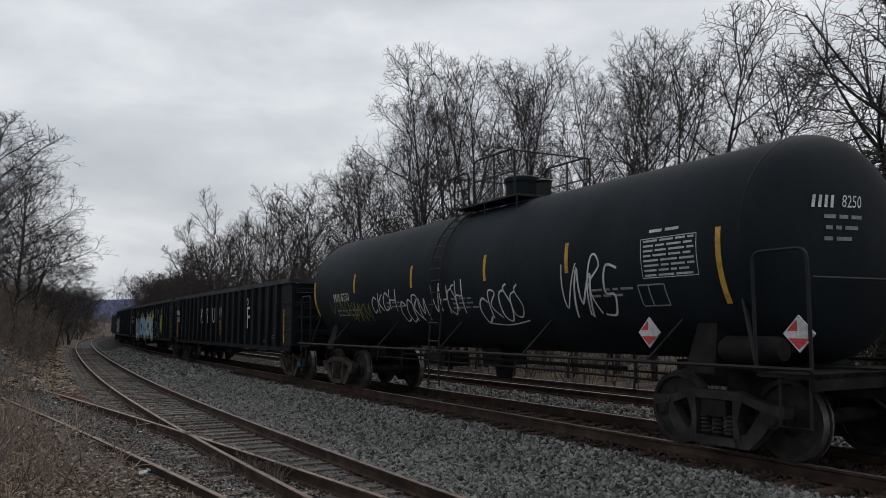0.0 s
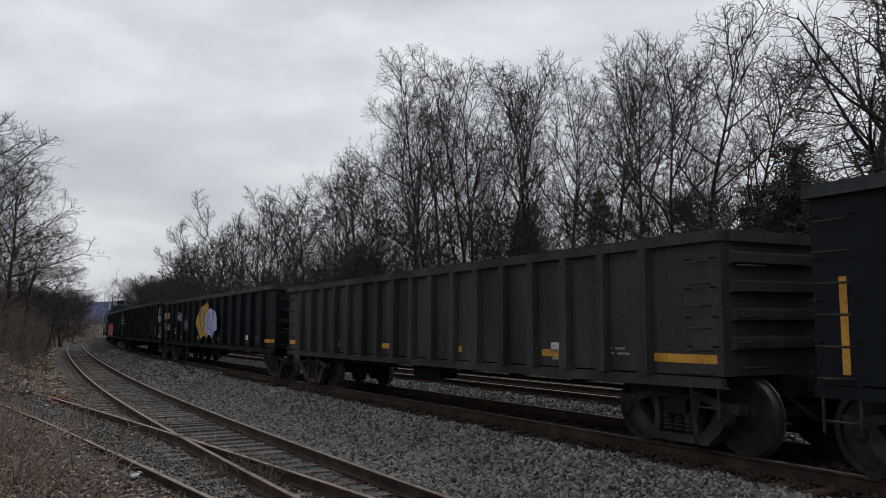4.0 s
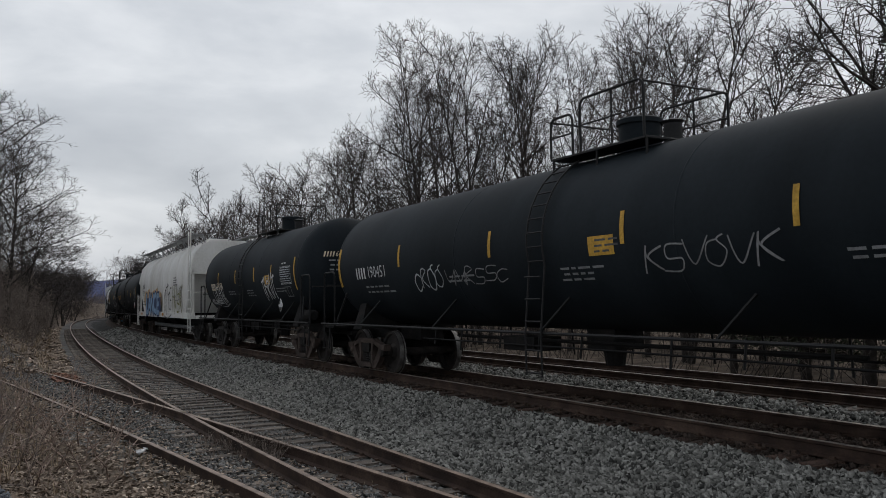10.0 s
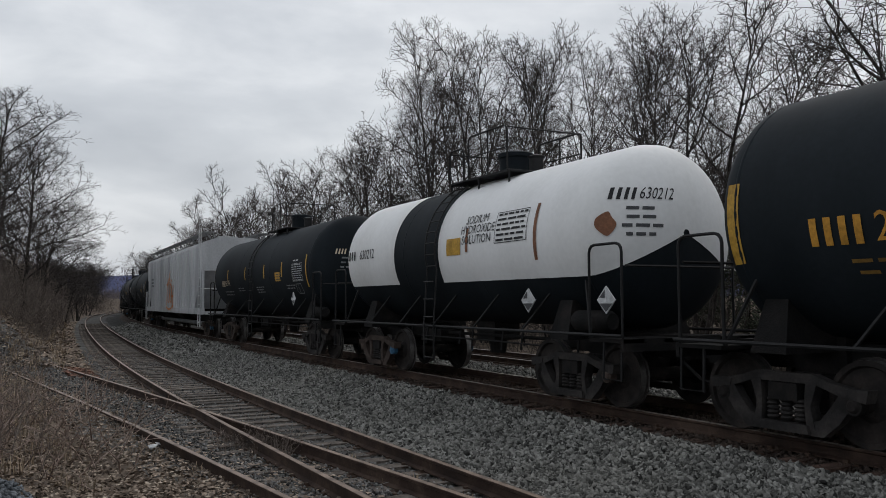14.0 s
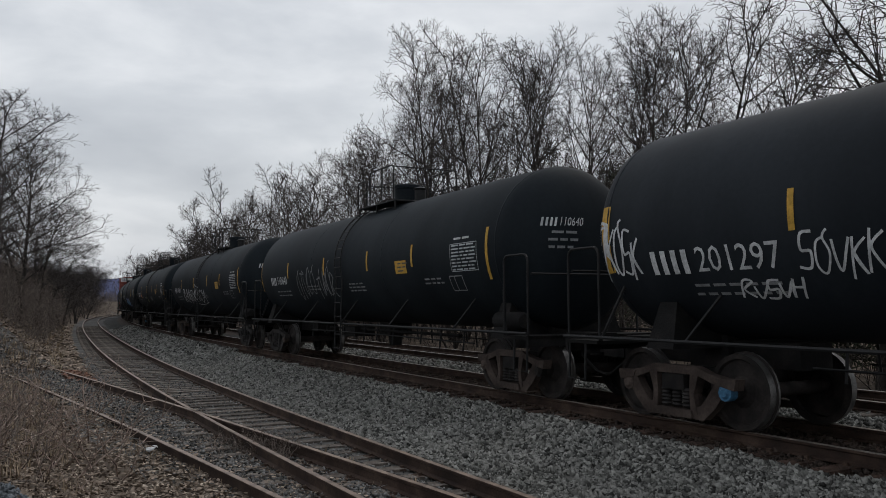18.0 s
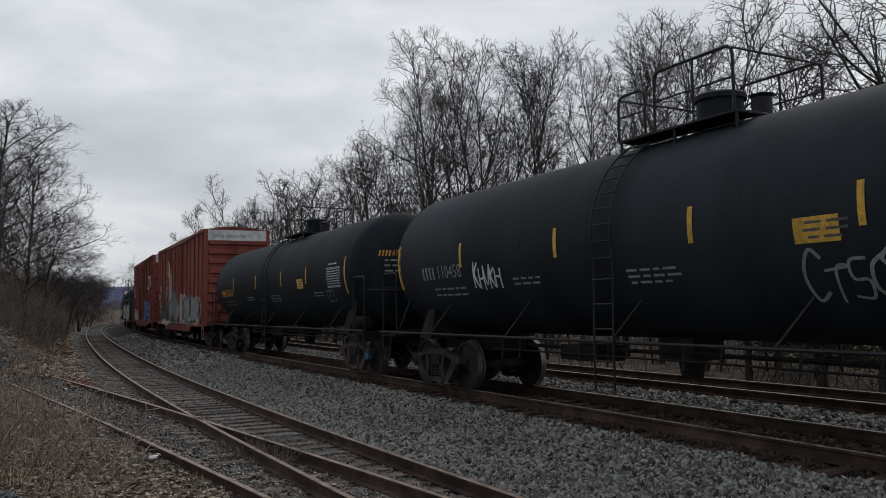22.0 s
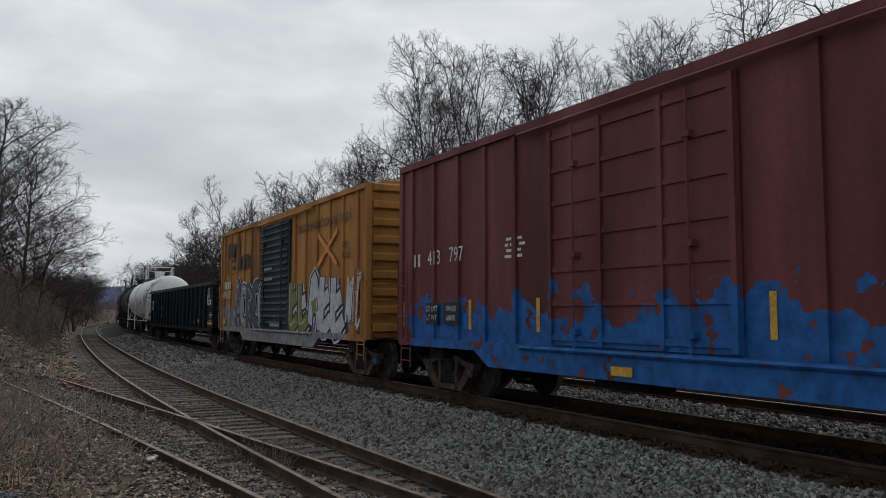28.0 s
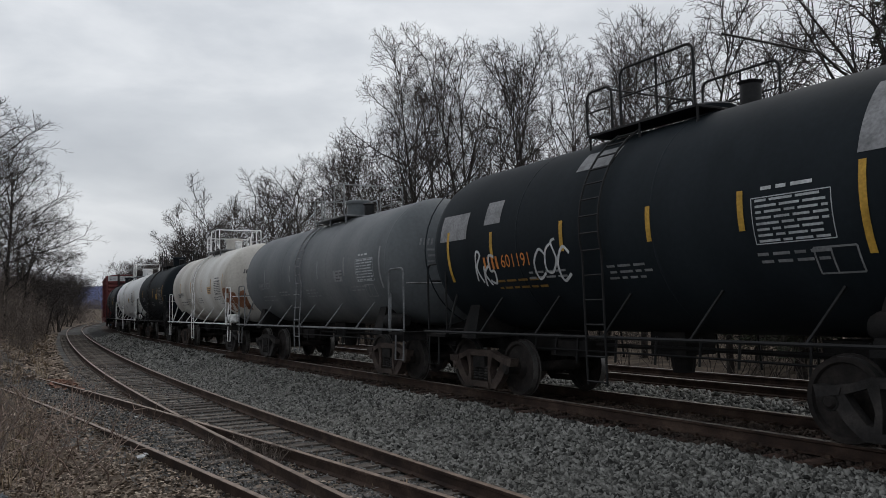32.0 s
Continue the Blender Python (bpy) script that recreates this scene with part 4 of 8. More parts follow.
    pts = lambda x: [(x, -1.56, 0.45), (x, -1.57, 1.1)] + [(x, -(R + 0.09) * math.cos(a), centre + (R + 0.09) * math.sin(a)) for a in np.linspace(-0.25, 1.05, 9)]
    for x in (-0.16, 0.26):
        lad.tube(pts(x), 0.018, 5)
    for z in np.linspace(0, 1, 9):
        a = -0.2 + 1.2 * z
        y, zz = -(R + 0.09) * math.cos(a), centre + (R + 0.09) * math.sin(a)
        lad.tube([(-0.16, y, zz), (0.26, y, zz)], 0.014, 5)
    for zz in (0.5, 0.85, 1.3, 1.65, 2.0):
        lad.tube([(-0.16, -1.57, zz), (0.26, -1.57, zz)], 0.014, 5)
    part("side_ladder", lad, pipe, car).location.x = ladder_x
    return car, Side(radius=R, centre=centre, body=body)


# ---- gondola ----
def gondola(L, paint_mat, label, top=2.75, ribs=15, width=1.38, bolsters=None, look_no=0, floor=1.0, fish=False, post=0.14, top_rail=0.14):
    car = thing("gondola_car", label, "gondola car", "cars of the freight train")
    half, W2 = L / 2 - 0.62, width
    mb = MB()
    for y in (-1, 1):
        mb.box(-half, half, min(y * W2, y * (W2 - 0.05)), max(y * W2, y * (W2 - 0.05)), floor, top)
    part("side_sheet", mb, paint_mat, car)
    for s in (-1, 1):
        part("end_wall", MB().box(min(s * half, s * (half - 0.06)), max(s * half, s * (half - 0.06)), -W2 + 0.052, W2 - 0.052, floor, top - 0.02), paint_mat, car)
        for k in range(4):
            z = floor + 0.3 + k * (top - floor - 0.45) / 3.4
            rib = MB().hexa([(s * half + s * 0.003, -W2 + 0.12, z), (s * half + s * 0.003, W2 - 0.12, z), (s * (half + 0.1), W2 - 0.12, z + 0.03), (s * (half + 0.1), -W2 + 0.12, z + 0.03)],
                            [(s * half + s * 0.003, -W2 + 0.12, z + 0.18), (s * half + s * 0.003, W2 - 0.12, z + 0.18), (s * (half + 0.1), W2 - 0.12, z + 0.14), (s * (half + 0.1), -W2 + 0.12, z + 0.14)])
            part("end_rib", rib, paint_mat, car)
    part("car_floor", MB().box(-half + 0.07, half - 0.07, -W2 + 0.06, W2 - 0.06, floor, floor + 0.06), INSIDE, car)
    trim = MB()
    for y in (-1, 1):
        trim.box(-half - 0.02, half + 0.02, min(y * (W2 - 0.08), y * (W2 + 0.09)), max(y * (W2 - 0.08), y * (W2 + 0.09)), top, top + top_rail)
    for s in (-1, 1):
        trim.box(min(s * (half - 0.1), s * (half + 0.08)), max(s * (half - 0.1), s * (half + 0.08)), -W2 + 0.085, W2 - 0.085, top - 0.003, top + top_rail - 0.006)
    part("top_chord", trim, GON_RAIL if paint_mat is GON_BLACK else paint_mat, car)
    bx = bolsters or L / 2 - 1.75
    sill = MB()
    for y in (-1, 1):
        lo = 0.78 if fish else 0.84
        yy0, yy1 = min(y * (W2 - 0.03), y * (W2 + 0.045)), max(y * (W2 - 0.03), y * (W2 + 0.045))
        sill.prism([(-half, floor - 0.02), (half, floor - 0.02), (half, floor - 0.12), (bx + 1.2, floor - 0.14), (bx - 0.6, lo), (-bx + 0.6, lo), (-bx - 1.2, floor - 0.14), (-half, floor - 0.12)], yy0, yy1)
    part("side_sill", sill, paint_mat, car)
    for y in (-1, 1):
        for k in range(ribs):
            x = -half + 1.25 + (2 * half - 2.5) * k / (ribs - 1)
            y0, y1 = y * (W2 + 0.002), y * (W2 + post)
            low = [(x - 0.09, min(y0, y1), floor - 0.02), (x + 0.09, min(y0, y1), floor - 0.02), (x + 0.09, max(y0, y1), floor - 0.02), (x - 0.09, max(y0, y1), floor - 0.02)]
            if y < 0:
                high = [(x - 0.07, -W2 - post * 0.75, top - 0.003), (x + 0.07, -W2 - post * 0.75, top - 0.003), (x + 0.09, -W2 - 0.002, top - 0.003), (x - 0.09, -W2 - 0.002, top - 0.003)]
            else:
                high = [(a, b, top - 0.003) for a, b, _ in low]
            part("side_post", MB().hexa(low, high), paint_mat, car)
    under = MB().box(-L / 2 + 0.5, L / 2 - 0.5, -0.28, 0.28, 0.72, floor - 0.002)
    for k in range(7):
        x = -half + 3 + (2 * half - 6) * k / 6
        under.box(x - 0.06, x + 0.06, -W2 + 0.1, W2 - 0.1, floor - 0.22, floor - 0.003)
    under.box(-1.0, 0.2, -0.9, -0.5, 0.55, 0.85)
    under.tube([(-bx + 1.2, -0.8, 0.72), (bx - 1.2, -0.8, 0.72)], 0.03, 5)
    for s in (-1, 1):
        under.box(s * bx - 0.25, s * bx + 0.25, -1.2, 1.2, 0.72, floor - 0.004)
    part("underframe", under, STEEL, car)
    for s in (-1, 1):
        coupler(car, s * L / 2, s)
        bogie(car, s * bx, look_no + (s > 0))
        lad = MB()
        x0, x1 = sorted((s * (half - 0.08), s * (half - 0.5)))
        ladder(lad, x0, x1, -W2 - 0.1, floor - 0.1, top - 0.1, 6, rail=False)
        for z in np.linspace(floor, top - 0.2, 5):
            for x in (x0, x1):
                lad.tube([(x, -W2 - 0.1, z), (x, -W2, z)], 0.014, 5)
        ladder(lad, x0, x1, -W2 - 0.03, 0.5, floor, 2)
        for z in np.linspace(floor + 0.1, top - 0.3, 5):
            lad.tube([(s * (half + 0.14), -W2 + 0.12, z), (s * (half + 0.14), -W2 + 0.6, z)], 0.014, 5)
        # Lighter than the black sides: light caught on the rungs is in the colour.
        part("corner_ladder", lad, FRAME, car)
    return car, Side(flat=W2, over=post - 0.008)


# ---- boxcar ----
def boxcar(L, paint_mat, label, top=5.12, width=1.41, ribs=12, door=None, door_w=3.1, white_top=True, rows=False, bolsters=None, look_no=0, floor=1.0, door_ribs="grid", inset=1.1):
    car = thing("boxcar", label, "boxcar", "cars of the freight train")
    half, W2 = L / 2 - inset, width
    prof = [(-W2, floor), (W2, floor), (W2, top), (W2 * 0.5, top + 0.13), (0, top + 0.16), (-W2 * 0.5, top + 0.13), (-W2, top)]
    shell = MB()
    n = len(prof)
    shell.add([(-half, y, z) for y, z in prof] + [(half, y, z) for y, z in prof], [tuple(range(n)), tuple(range(2 * n - 1, n - 1, -1))] + [(i, (i + 1) % n, (i + 1) % n + n, i + n) for i in range(n)])
    part("body", shell, paint_mat, car)
    for s in (-1, 1):
        e = MB()
        k = 9
        for i in range(k):
            z = floor + 0.15 + (top - floor - (0.85 if white_top else 0.35)) * i / (k - 1)
            e.hexa([(s * half + s * 0.002, -W2 + 0.12, z), (s * half + s * 0.002, W2 - 0.12, z), (s * (half + 0.09), W2 - 0.16, z + 0.05), (s * (half + 0.09), -W2 + 0.16, z + 0.05)],
                   [(s * half + s * 0.002, -W2 + 0.12, z + 0.24), (s * half + s * 0.002, W2 - 0.12, z + 0.24), (s * (half + 0.09), W2 - 0.16, z + 0.19), (s * (half + 0.09), -W2 + 0.16, z + 0.19)])
        part("end_corrugation", e, paint_mat, car)
        if white_top:
            x0, x1 = sorted((s * half + s * 0.004, s * half + s * 0.03))
            part("end_warning_panel", MB().box(x0, x1, -W2 + 0.03, W2 - 0.03, top - 0.5, top - 0.01), INK["white"], car, "white excess-height warning panel")
            if s > 0:
                v, f = text_shape("EXCESS HEIGHT CAR", 0.12)
                part("panel_lettering", MB().add([(half + 0.034, a - 0.35, top - 0.3 + b) for a, b in v], f), INK["black"], car, recalc=False)
        for y in (-1, 1):
            post = MB()
            post.box(min(s * (half - 0.1), s * (half + 0.05)), max(s * (half - 0.1), s * (half + 0.05)), min(y * (W2 - 0.1), y * (W2 + 0.05)), max(y * (W2 - 0.1), y * (W2 + 0.05)), floor, top + 0.005)
            part("corner_post", post, paint_mat, car)
        gap = MB()
        x0, x1 = sorted((s * (half - 0.06), s * (half - 0.5)))
        ladder(gap, x0, x1, -W2 - 0.12, floor + 0.05, floor + 1.7, 5, rail=True)
        ladder(gap, x0, x1, -W2 - 0.04, 0.5, floor, 2)
        for z in np.linspace(floor + 0.2, floor + 1.7, 5):
            gap.tube([(s * (half + 0.14), -W2 + 0.1, z), (s * (half + 0.14), -W2 + 0.55, z)], 0.014, 5)
        part("corner_ladder", gap, paint_mat, car)
        plat = MB().box(min(s * (half + 0.1), s * (half + 0.75)), max(s * (half + 0.1), s * (half + 0.75)), -1.3, 1.3, 1.02, 1.06)
        part("crossover_platform", plat, STEEL, car)
    dw = door_w / 2
    for y in (-1, 1):
        for k in range(ribs):
            x = -half + 0.55 + (2 * half - 1.1) * k / (ribs - 1)
            if abs(x) < dw + 0.12:
                continue
            y0, y1 = sorted((y * (W2 + 0.002), y * (W2 + 0.055)))
            part("side_post", MB().box(x - 0.055, x + 0.055, y0, y1, floor + 0.12, top - 0.12), paint_mat, car)
        trim = MB()
        y0, y1 = sorted((y * (W2 + 0.002), y * (W2 + 0.075)))
        trim.box(-half, half, y0, y1, top - 0.11, top + 0.02)
        trim.box(-half, half, y0, y1, floor - 0.05, floor + 0.11)
        trim.prism([(-half + 3.2, floor - 0.05), (-half + 3.7, floor - 0.32), (half - 3.7, floor - 0.32), (half - 3.2, floor - 0.05)], y0 - y * 0.002, y1 - y * 0.02)
        if rows:
            for z in (floor + (top - floor) * 0.28, floor + (top - floor) * 0.52, floor + (top - floor) * 0.77):
                for a, b in ((-half + 0.5, -dw - 0.1), (dw + 0.1, half - 0.5)):
                    trim.box(a, b, *sorted((y * (W2 + 0.003), y * (W2 + 0.048))), z - 0.035, z + 0.035)
        part("side_trim", trim, paint_mat, car)
        d = MB()
        d0, d1 = sorted((y * (W2 + 0.03), y * (W2 + 0.08)))
        d.box(-dw, dw, d0, d1, floor + 0.13, top - 0.25)
        dd = part("sliding_door", d, door or paint_mat, car)
        if door_ribs == "grid":
            for x in (-dw + 0.06, -dw * 0.33, dw * 0.33, dw - 0.06):
                part("door_post", MB().box(x - 0.05, x + 0.05, *sorted((y * (W2 + 0.082), y * (W2 + 0.125))), floor + 0.15, top - 0.27), door or paint_mat, dd)
            for z in np.linspace(floor + 0.25, top - 0.4, 7):
                part("door_rib", MB().box(-dw + 0.12, dw - 0.12, *sorted((y * (W2 + 0.081), y * (W2 + 0.11))), z - 0.04, z + 0.04), door or paint_mat, dd)
        else:
            for z in np.linspace(floor + 0.28, top - 0.4, 16):
                rib = MB().hexa([(-dw + 0.1, y * (W2 + 0.081), z - 0.09), (dw - 0.1, y * (W2 + 0.081), z - 0.09), (dw - 0.1, y * (W2 + 0.1), z - 0.02), (-dw + 0.1, y * (W2 + 0.1), z - 0.02)],
                                [(-dw + 0.1, y * (W2 + 0.081), z + 0.09), (dw - 0.1, y * (W2 + 0.081), z + 0.09), (dw - 0.1, y * (W2 + 0.14), z + 0.02), (-dw + 0.1, y * (W2 + 0.14), z + 0.02)])
                part("door_rib", rib, door or paint_mat, dd)
        yy = y * (W2 + 0.16)
        for x in (-dw * 0.62, dw * 0.62):
            part("lock_bar", MB().tube([(x, yy, floor + 0.1), (x, yy, top - 0.3)], 0.022, 5), door or paint_mat, dd)
            for z in (floor + 0.35, floor + 1.5, top - 0.9):
                part("bar_bracket", MB().box(x - 0.07, x + 0.07, *sorted((y * (W2 + 0.09), y * (W2 + 0.19))), z - 0.04, z + 0.04), door or paint_mat, dd)
        part("door_track", MB().tube([(-dw - 0.8, y * (W2 + 0.13), top - 0.18), (dw + 2.2, y * (W2 + 0.13), top - 0.18)], 0.04, 5), paint_mat, car)
        part("door_track", MB().tube([(-dw - 0.8, y * (W2 + 0.11), floor + 0.06), (dw + 2.2, y * (W2 + 0.11), floor + 0.06)], 0.035, 5), paint_mat, car)
    bx = bolsters or L / 2 - 2.3
    under = MB().box(-L / 2 + 0.4, L / 2 - 0.4, -0.26, 0.26, 0.72, floor - 0.002)
    under.box(-1.4, -0.2, -1.0, -0.5, 0.5, 0.85)
    for s in (-1, 1):
        under.box(s * bx - 0.22, s * bx + 0.22, -1.3, 1.3, 0.72, floor - 0.003)
    under.tube([(-bx + 1.2, -0.7, 0.7), (bx - 1.2, -0.7, 0.7)], 0.03, 5)
    part("underframe", under, STEEL, car)
    for s in (-1, 1):
        coupler(car, s * L / 2, s)
        bogie(car, s * bx, look_no + (s > 0))
    return car, Side(flat=W2 + 0.004, over=0.054)


# ---- covered hopper ----
def hopper(L, paint_mat, label, curved=True, top=4.6, width=1.58, bolsters=None, look_no=0):
    car = thing("covered_hopper_car", label, "hopper car", "cars of the freight train")
    half = L / 2 - 1.0
    mb = MB()
    ends = half - 1.7
    arcs = [(-1.5, 1.3), (-1.56, 1.9), (-1.6, 2.6), (-1.57, 3.3), (-1.42, 3.9), (-1.1, 4.3), (-0.75, top - 0.12)] if curved else [(-1.55, 1.3), (-1.56, 2.0), (-1.56, 3.0), (-1.56, 4.1), (-1.5, 4.25), (-1.1, 4.42), (-0.7, top - 0.1)]
    prof = arcs + [(-y, z) for y, z in arcs[::-1]]
    n = len(prof)
    rings = []
    for x, drop in ((-half, 1), (-half + 0.12, 1), (-ends, 0), (ends, 0), (half - 0.12, 1), (half, 1)):
        rings.append([(x, y, max(z, 3.0) if drop else z) for y, z in prof])
    verts = [p for r in rings for p in r]
    faces = [tuple(range(n)), tuple(range(len(verts) - 1, len(verts) - n - 1, -1))] + [(i * n + k, i * n + (k + 1) % n, (i + 1) * n + (k + 1) % n, (i + 1) * n + k) for i in range(len(rings) - 1) for k in range(n)]
    mb.add(verts, faces)
    part("hopper_body", mb, paint_mat, car, smooth=True)
    seams = 8 if curved else 22
    for y in (-1, 1):
        for k in range(seams):
            x = -ends + 0.3 + (2 * ends - 0.6) * k / (seams - 1)
            r = 0.014 if curved else 0.05
            part("side_rib", MB().tube([(x, -a * y * 1.004, z) for a, z in arcs[:6 if curved else 4]], r, 5), paint_mat, car)
    sill = MB()
    for y in (-1, 1):
        y0, y1 = sorted((y * 1.42, y * 1.6))
        sill.box(-half - 0.1, half + 0.1, y0, y1, 1.06, 1.32)
    for s in (-1, 1):
        x0, x1 = sorted((s * half, s * (half + 0.3)))
        sill.box(x0, x1, -1.4, 1.4, 1.06, 1.2)
        for y in (-1.48, 1.48):
            sill.box(s * (half - 0.06) - 0.06, s * (half - 0.06) + 0.06, y - 0.05, y + 0.05, 1.3, 3.2)
            sill.tube([(s * ends, y, 1.35), (s * (half - 0.1), y, 3.0)], 0.05, 5)
    part("side_sill", sill, paint_mat, car)
    for k in range(3):
        x = (k - 1) * (2 * ends / 3.1)
        f = MB().hexa([(x - 0.5, -0.5, 0.45), (x + 0.5, -0.5, 0.45), (x + 0.5, 0.5, 0.45), (x - 0.5, 0.5, 0.45)], [(x - 1.6, -1.4, 1.28), (x + 1.6, -1.4, 1.28), (x + 1.6, 1.4, 1.28), (x - 1.6, 1.4, 1.28)])
        f.tube([(x - 0.7, 0, 0.38), (x + 0.7, 0, 0.38)], 0.11, 8)
        part("discharge_chute", f, STEEL, car)
    pipe = MB().tube([(-ends, -0.9, 0.6), (ends, -0.9, 0.6)], 0.1, 8)
    part("unloading_pipe", pipe, PIPE_GREY, car, smooth=True)
    walk_mb = MB()
    for y in (-1, 1):
        y0, y1 = sorted((y * 1.0, y * 1.42))
        walk_mb.box(-half + 0.1, half - 0.1, y0, y1, top + 0.12, top + 0.16)
        for k in range(11):
            x = -half + 0.3 + (2 * half - 0.6) * k / 10
            walk_mb.tube([(x, y * 1.38, top + 0.12), (x, y * 0.95, top - 0.35)], 0.03, 5)
            walk_mb.tube([(x, y * 1.02, top + 0.12), (x, y * 0.9, top - 0.3)], 0.03, 5)
    part("roof_walk", walk_mb, PIPE_GREY, car)
    part("roof_coaming", MB().box(-ends, ends, -0.55, 0.55, top - 0.1, top + 0.02), paint_mat, car)
    for k in range(6):
        hatch = MB().box(-ends + 0.5 + k * (2 * ends - 1) / 5.0 - 0.3, -ends + 0.5 + k * (2 * ends - 1) / 5.0 + 0.3, -0.45, 0.45, top + 0.02, top + 0.1)
        part("roof_hatch", hatch, paint_mat, car)
    for s in (-1, 1):
        lad = MB()
        x0, x1 = sorted((s * (half + 0.22), s * (half - 0.3)))
        ladder(lad, x0, x1, -1.64, 0.5, top + 0.25 if s > 0 else 2.3, 11 if s > 0 else 5, 0.018)
        lad.tube([(s * (half + 0.22), -1.6, 2.2), (s * (half + 0.22), 1.6, 2.2)], 0.02, 5)
        part("corner_ladder", lad, paint_mat, car)
    bx = bolsters or L / 2 - 2.3
    under = MB().box(-L / 2 + 0.4, L / 2 - 0.4, -0.26, 0.26, 0.74, 1.05)
    for s in (-1, 1):
        under.box(s * bx - 0.25, s * bx + 0.25, -1.4, 1.4, 0.74, 1.07)
    part("underframe", under, STEEL, car)
    for s in (-1, 1):
        coupler(car, s * L / 2, s)
        bogie(car, s * bx, look_no + (s > 0))
    return car, Side(flat=1.61)


# ---- the train ----
# Rear coupling of each car along the track at the clip's start, from the first car back.
COUPLINGS = [-22.79, -42.85, -63.49, -83.74, -101.09, -121.29, -141.69, -162.06, -179.35, -197.36, -217.59, -232.14, -251.18, -269.3, -286.71, -299.07, -314.28, -335.83, -352.5, -371.31, -389.08, -407.32, -425.66, -444.05, -461.18, -479.23, -497.09, -515.42, -532.32, -551.16, -568.35, -584.98, -602.12, -623.13, -639.88, -653.63, -665.26, -679.2, -692.32, -704.48, -719.97, -733.77, -751.27]
FRONT = -5.2


def gone(t):
    """How far the train has come by t seconds."""
    return 19.10003 * t + 1.118976 * t * t / 16 - 0.252020 * t ** 3 / 256


TRAIN = []


def length(i):
    return (FRONT if i == 0 else COUPLINGS[i - 1]) - COUPLINGS[i]


def add_car(i, made):
    car, side = made
    TRAIN.append((i, car, length(i)))
    return car, side


BL, SO, WH = TANK_BLACK, TANK_SOOT, TANK_WHITE
def put_text(car, side, body, x, z, size, ink, name="lettering", lift=0.011):
    paint(car, side, name, [at(text_shape(body, size), x, z)], ink, lift)


def bars(car, side, x, z, w, h, ink, n=5, seed=1, name="lettering"):
    """A word as plain bars of its size."""
    step = w / n
    paint(car, side, name, [rect(x - w / 2 + step * (k + 0.5), z, step * 0.5, h, 3) for k in range(n)], ink, 0.011)


def tank_marks(i, car, side, L, number=None, ink="white", size=0.26, strip_ink="yellow", panel=True, sign=True, head=True, number_x=None, sign_x=0.43, strip_z=2.5, mark_n=4, z=2.32, panel_ink="white", faint=False):
    half = L / 2 - 0.8
    nx = number_x if number_x is not None else -half + 2.75
    if number:
        w = len(number) * size * 0.62
        bars(car, side, nx - w / 2 - size * 0.95, z, size * 2.3, size, ink, mark_n)
        put_text(car, side, number, nx + size * 0.6, z, size, ink)
        small_print(car, side, nx, z - 0.33, 1.3, {"white": "dull_white", "amber": "dim_amber", "orange": "dim_amber", "cream": "dull_white"}.get(ink, ink), 2, 0.13, i, 0.04)
    strips(car, side, (-half + 0.72, half - 1.0), strip_z, 0.95, 0.085, strip_ink)
    strips(car, side, (-half * 0.56, -half * 0.17, half * 0.2, half * 0.5), 2.62, 0.46, 0.085, strip_ink)
    if panel:
        data_panel(car, side, half - 1.85, 2.48, 1.0, 0.52, "silver" if panel_ink == "white" else panel_ink, 8, i)
        small_print(car, side, half - 2.0, 2.84, 0.5, panel_ink, 1, 0.1, i + 5, 0.04)
    if sign:
        paint(car, side, "warning_sign", [rect(half * sign_x, 2.4, 0.56, 0.28, 3)], strip_ink, 0.008)
        small_print(car, side, half * sign_x, 2.48, 0.36, "dark_grey", 3, 0.08, i + 9, 0.03)
    for k, x in enumerate((-half * 0.3, half * 0.08, half * 0.6)):
        small_print(car, side, x, 2.1, 0.8, "dull_white", 2 + k % 2, 0.09, i * 7 + k, 0.035)
    if head:
        bx = side.body
        bars(car, side, bx + 0.86, 3.02, 0.4, 0.15, ink, 4)
        if number:
            put_text(car, side, number, bx + 1.38, 3.02, 0.15, ink)
        small_print(car, side, bx + 1.15, 2.84, 0.55, "dull_white", 3, 0.13, i + 3, 0.045)
    qx = half * 0.72
    paint(car, side, "placard_box", [rect(qx, 2.13, 0.5, 0.022, 1), rect(qx, 1.83, 0.5, 0.022, 1), rect(qx - 0.25, 1.98, 0.022, 0.3, 3), rect(qx + 0.25, 1.98, 0.022, 0.3, 3), rect(qx - 0.05, 1.98, 0.022, 0.3, 3)], "dull_white", 0.01)


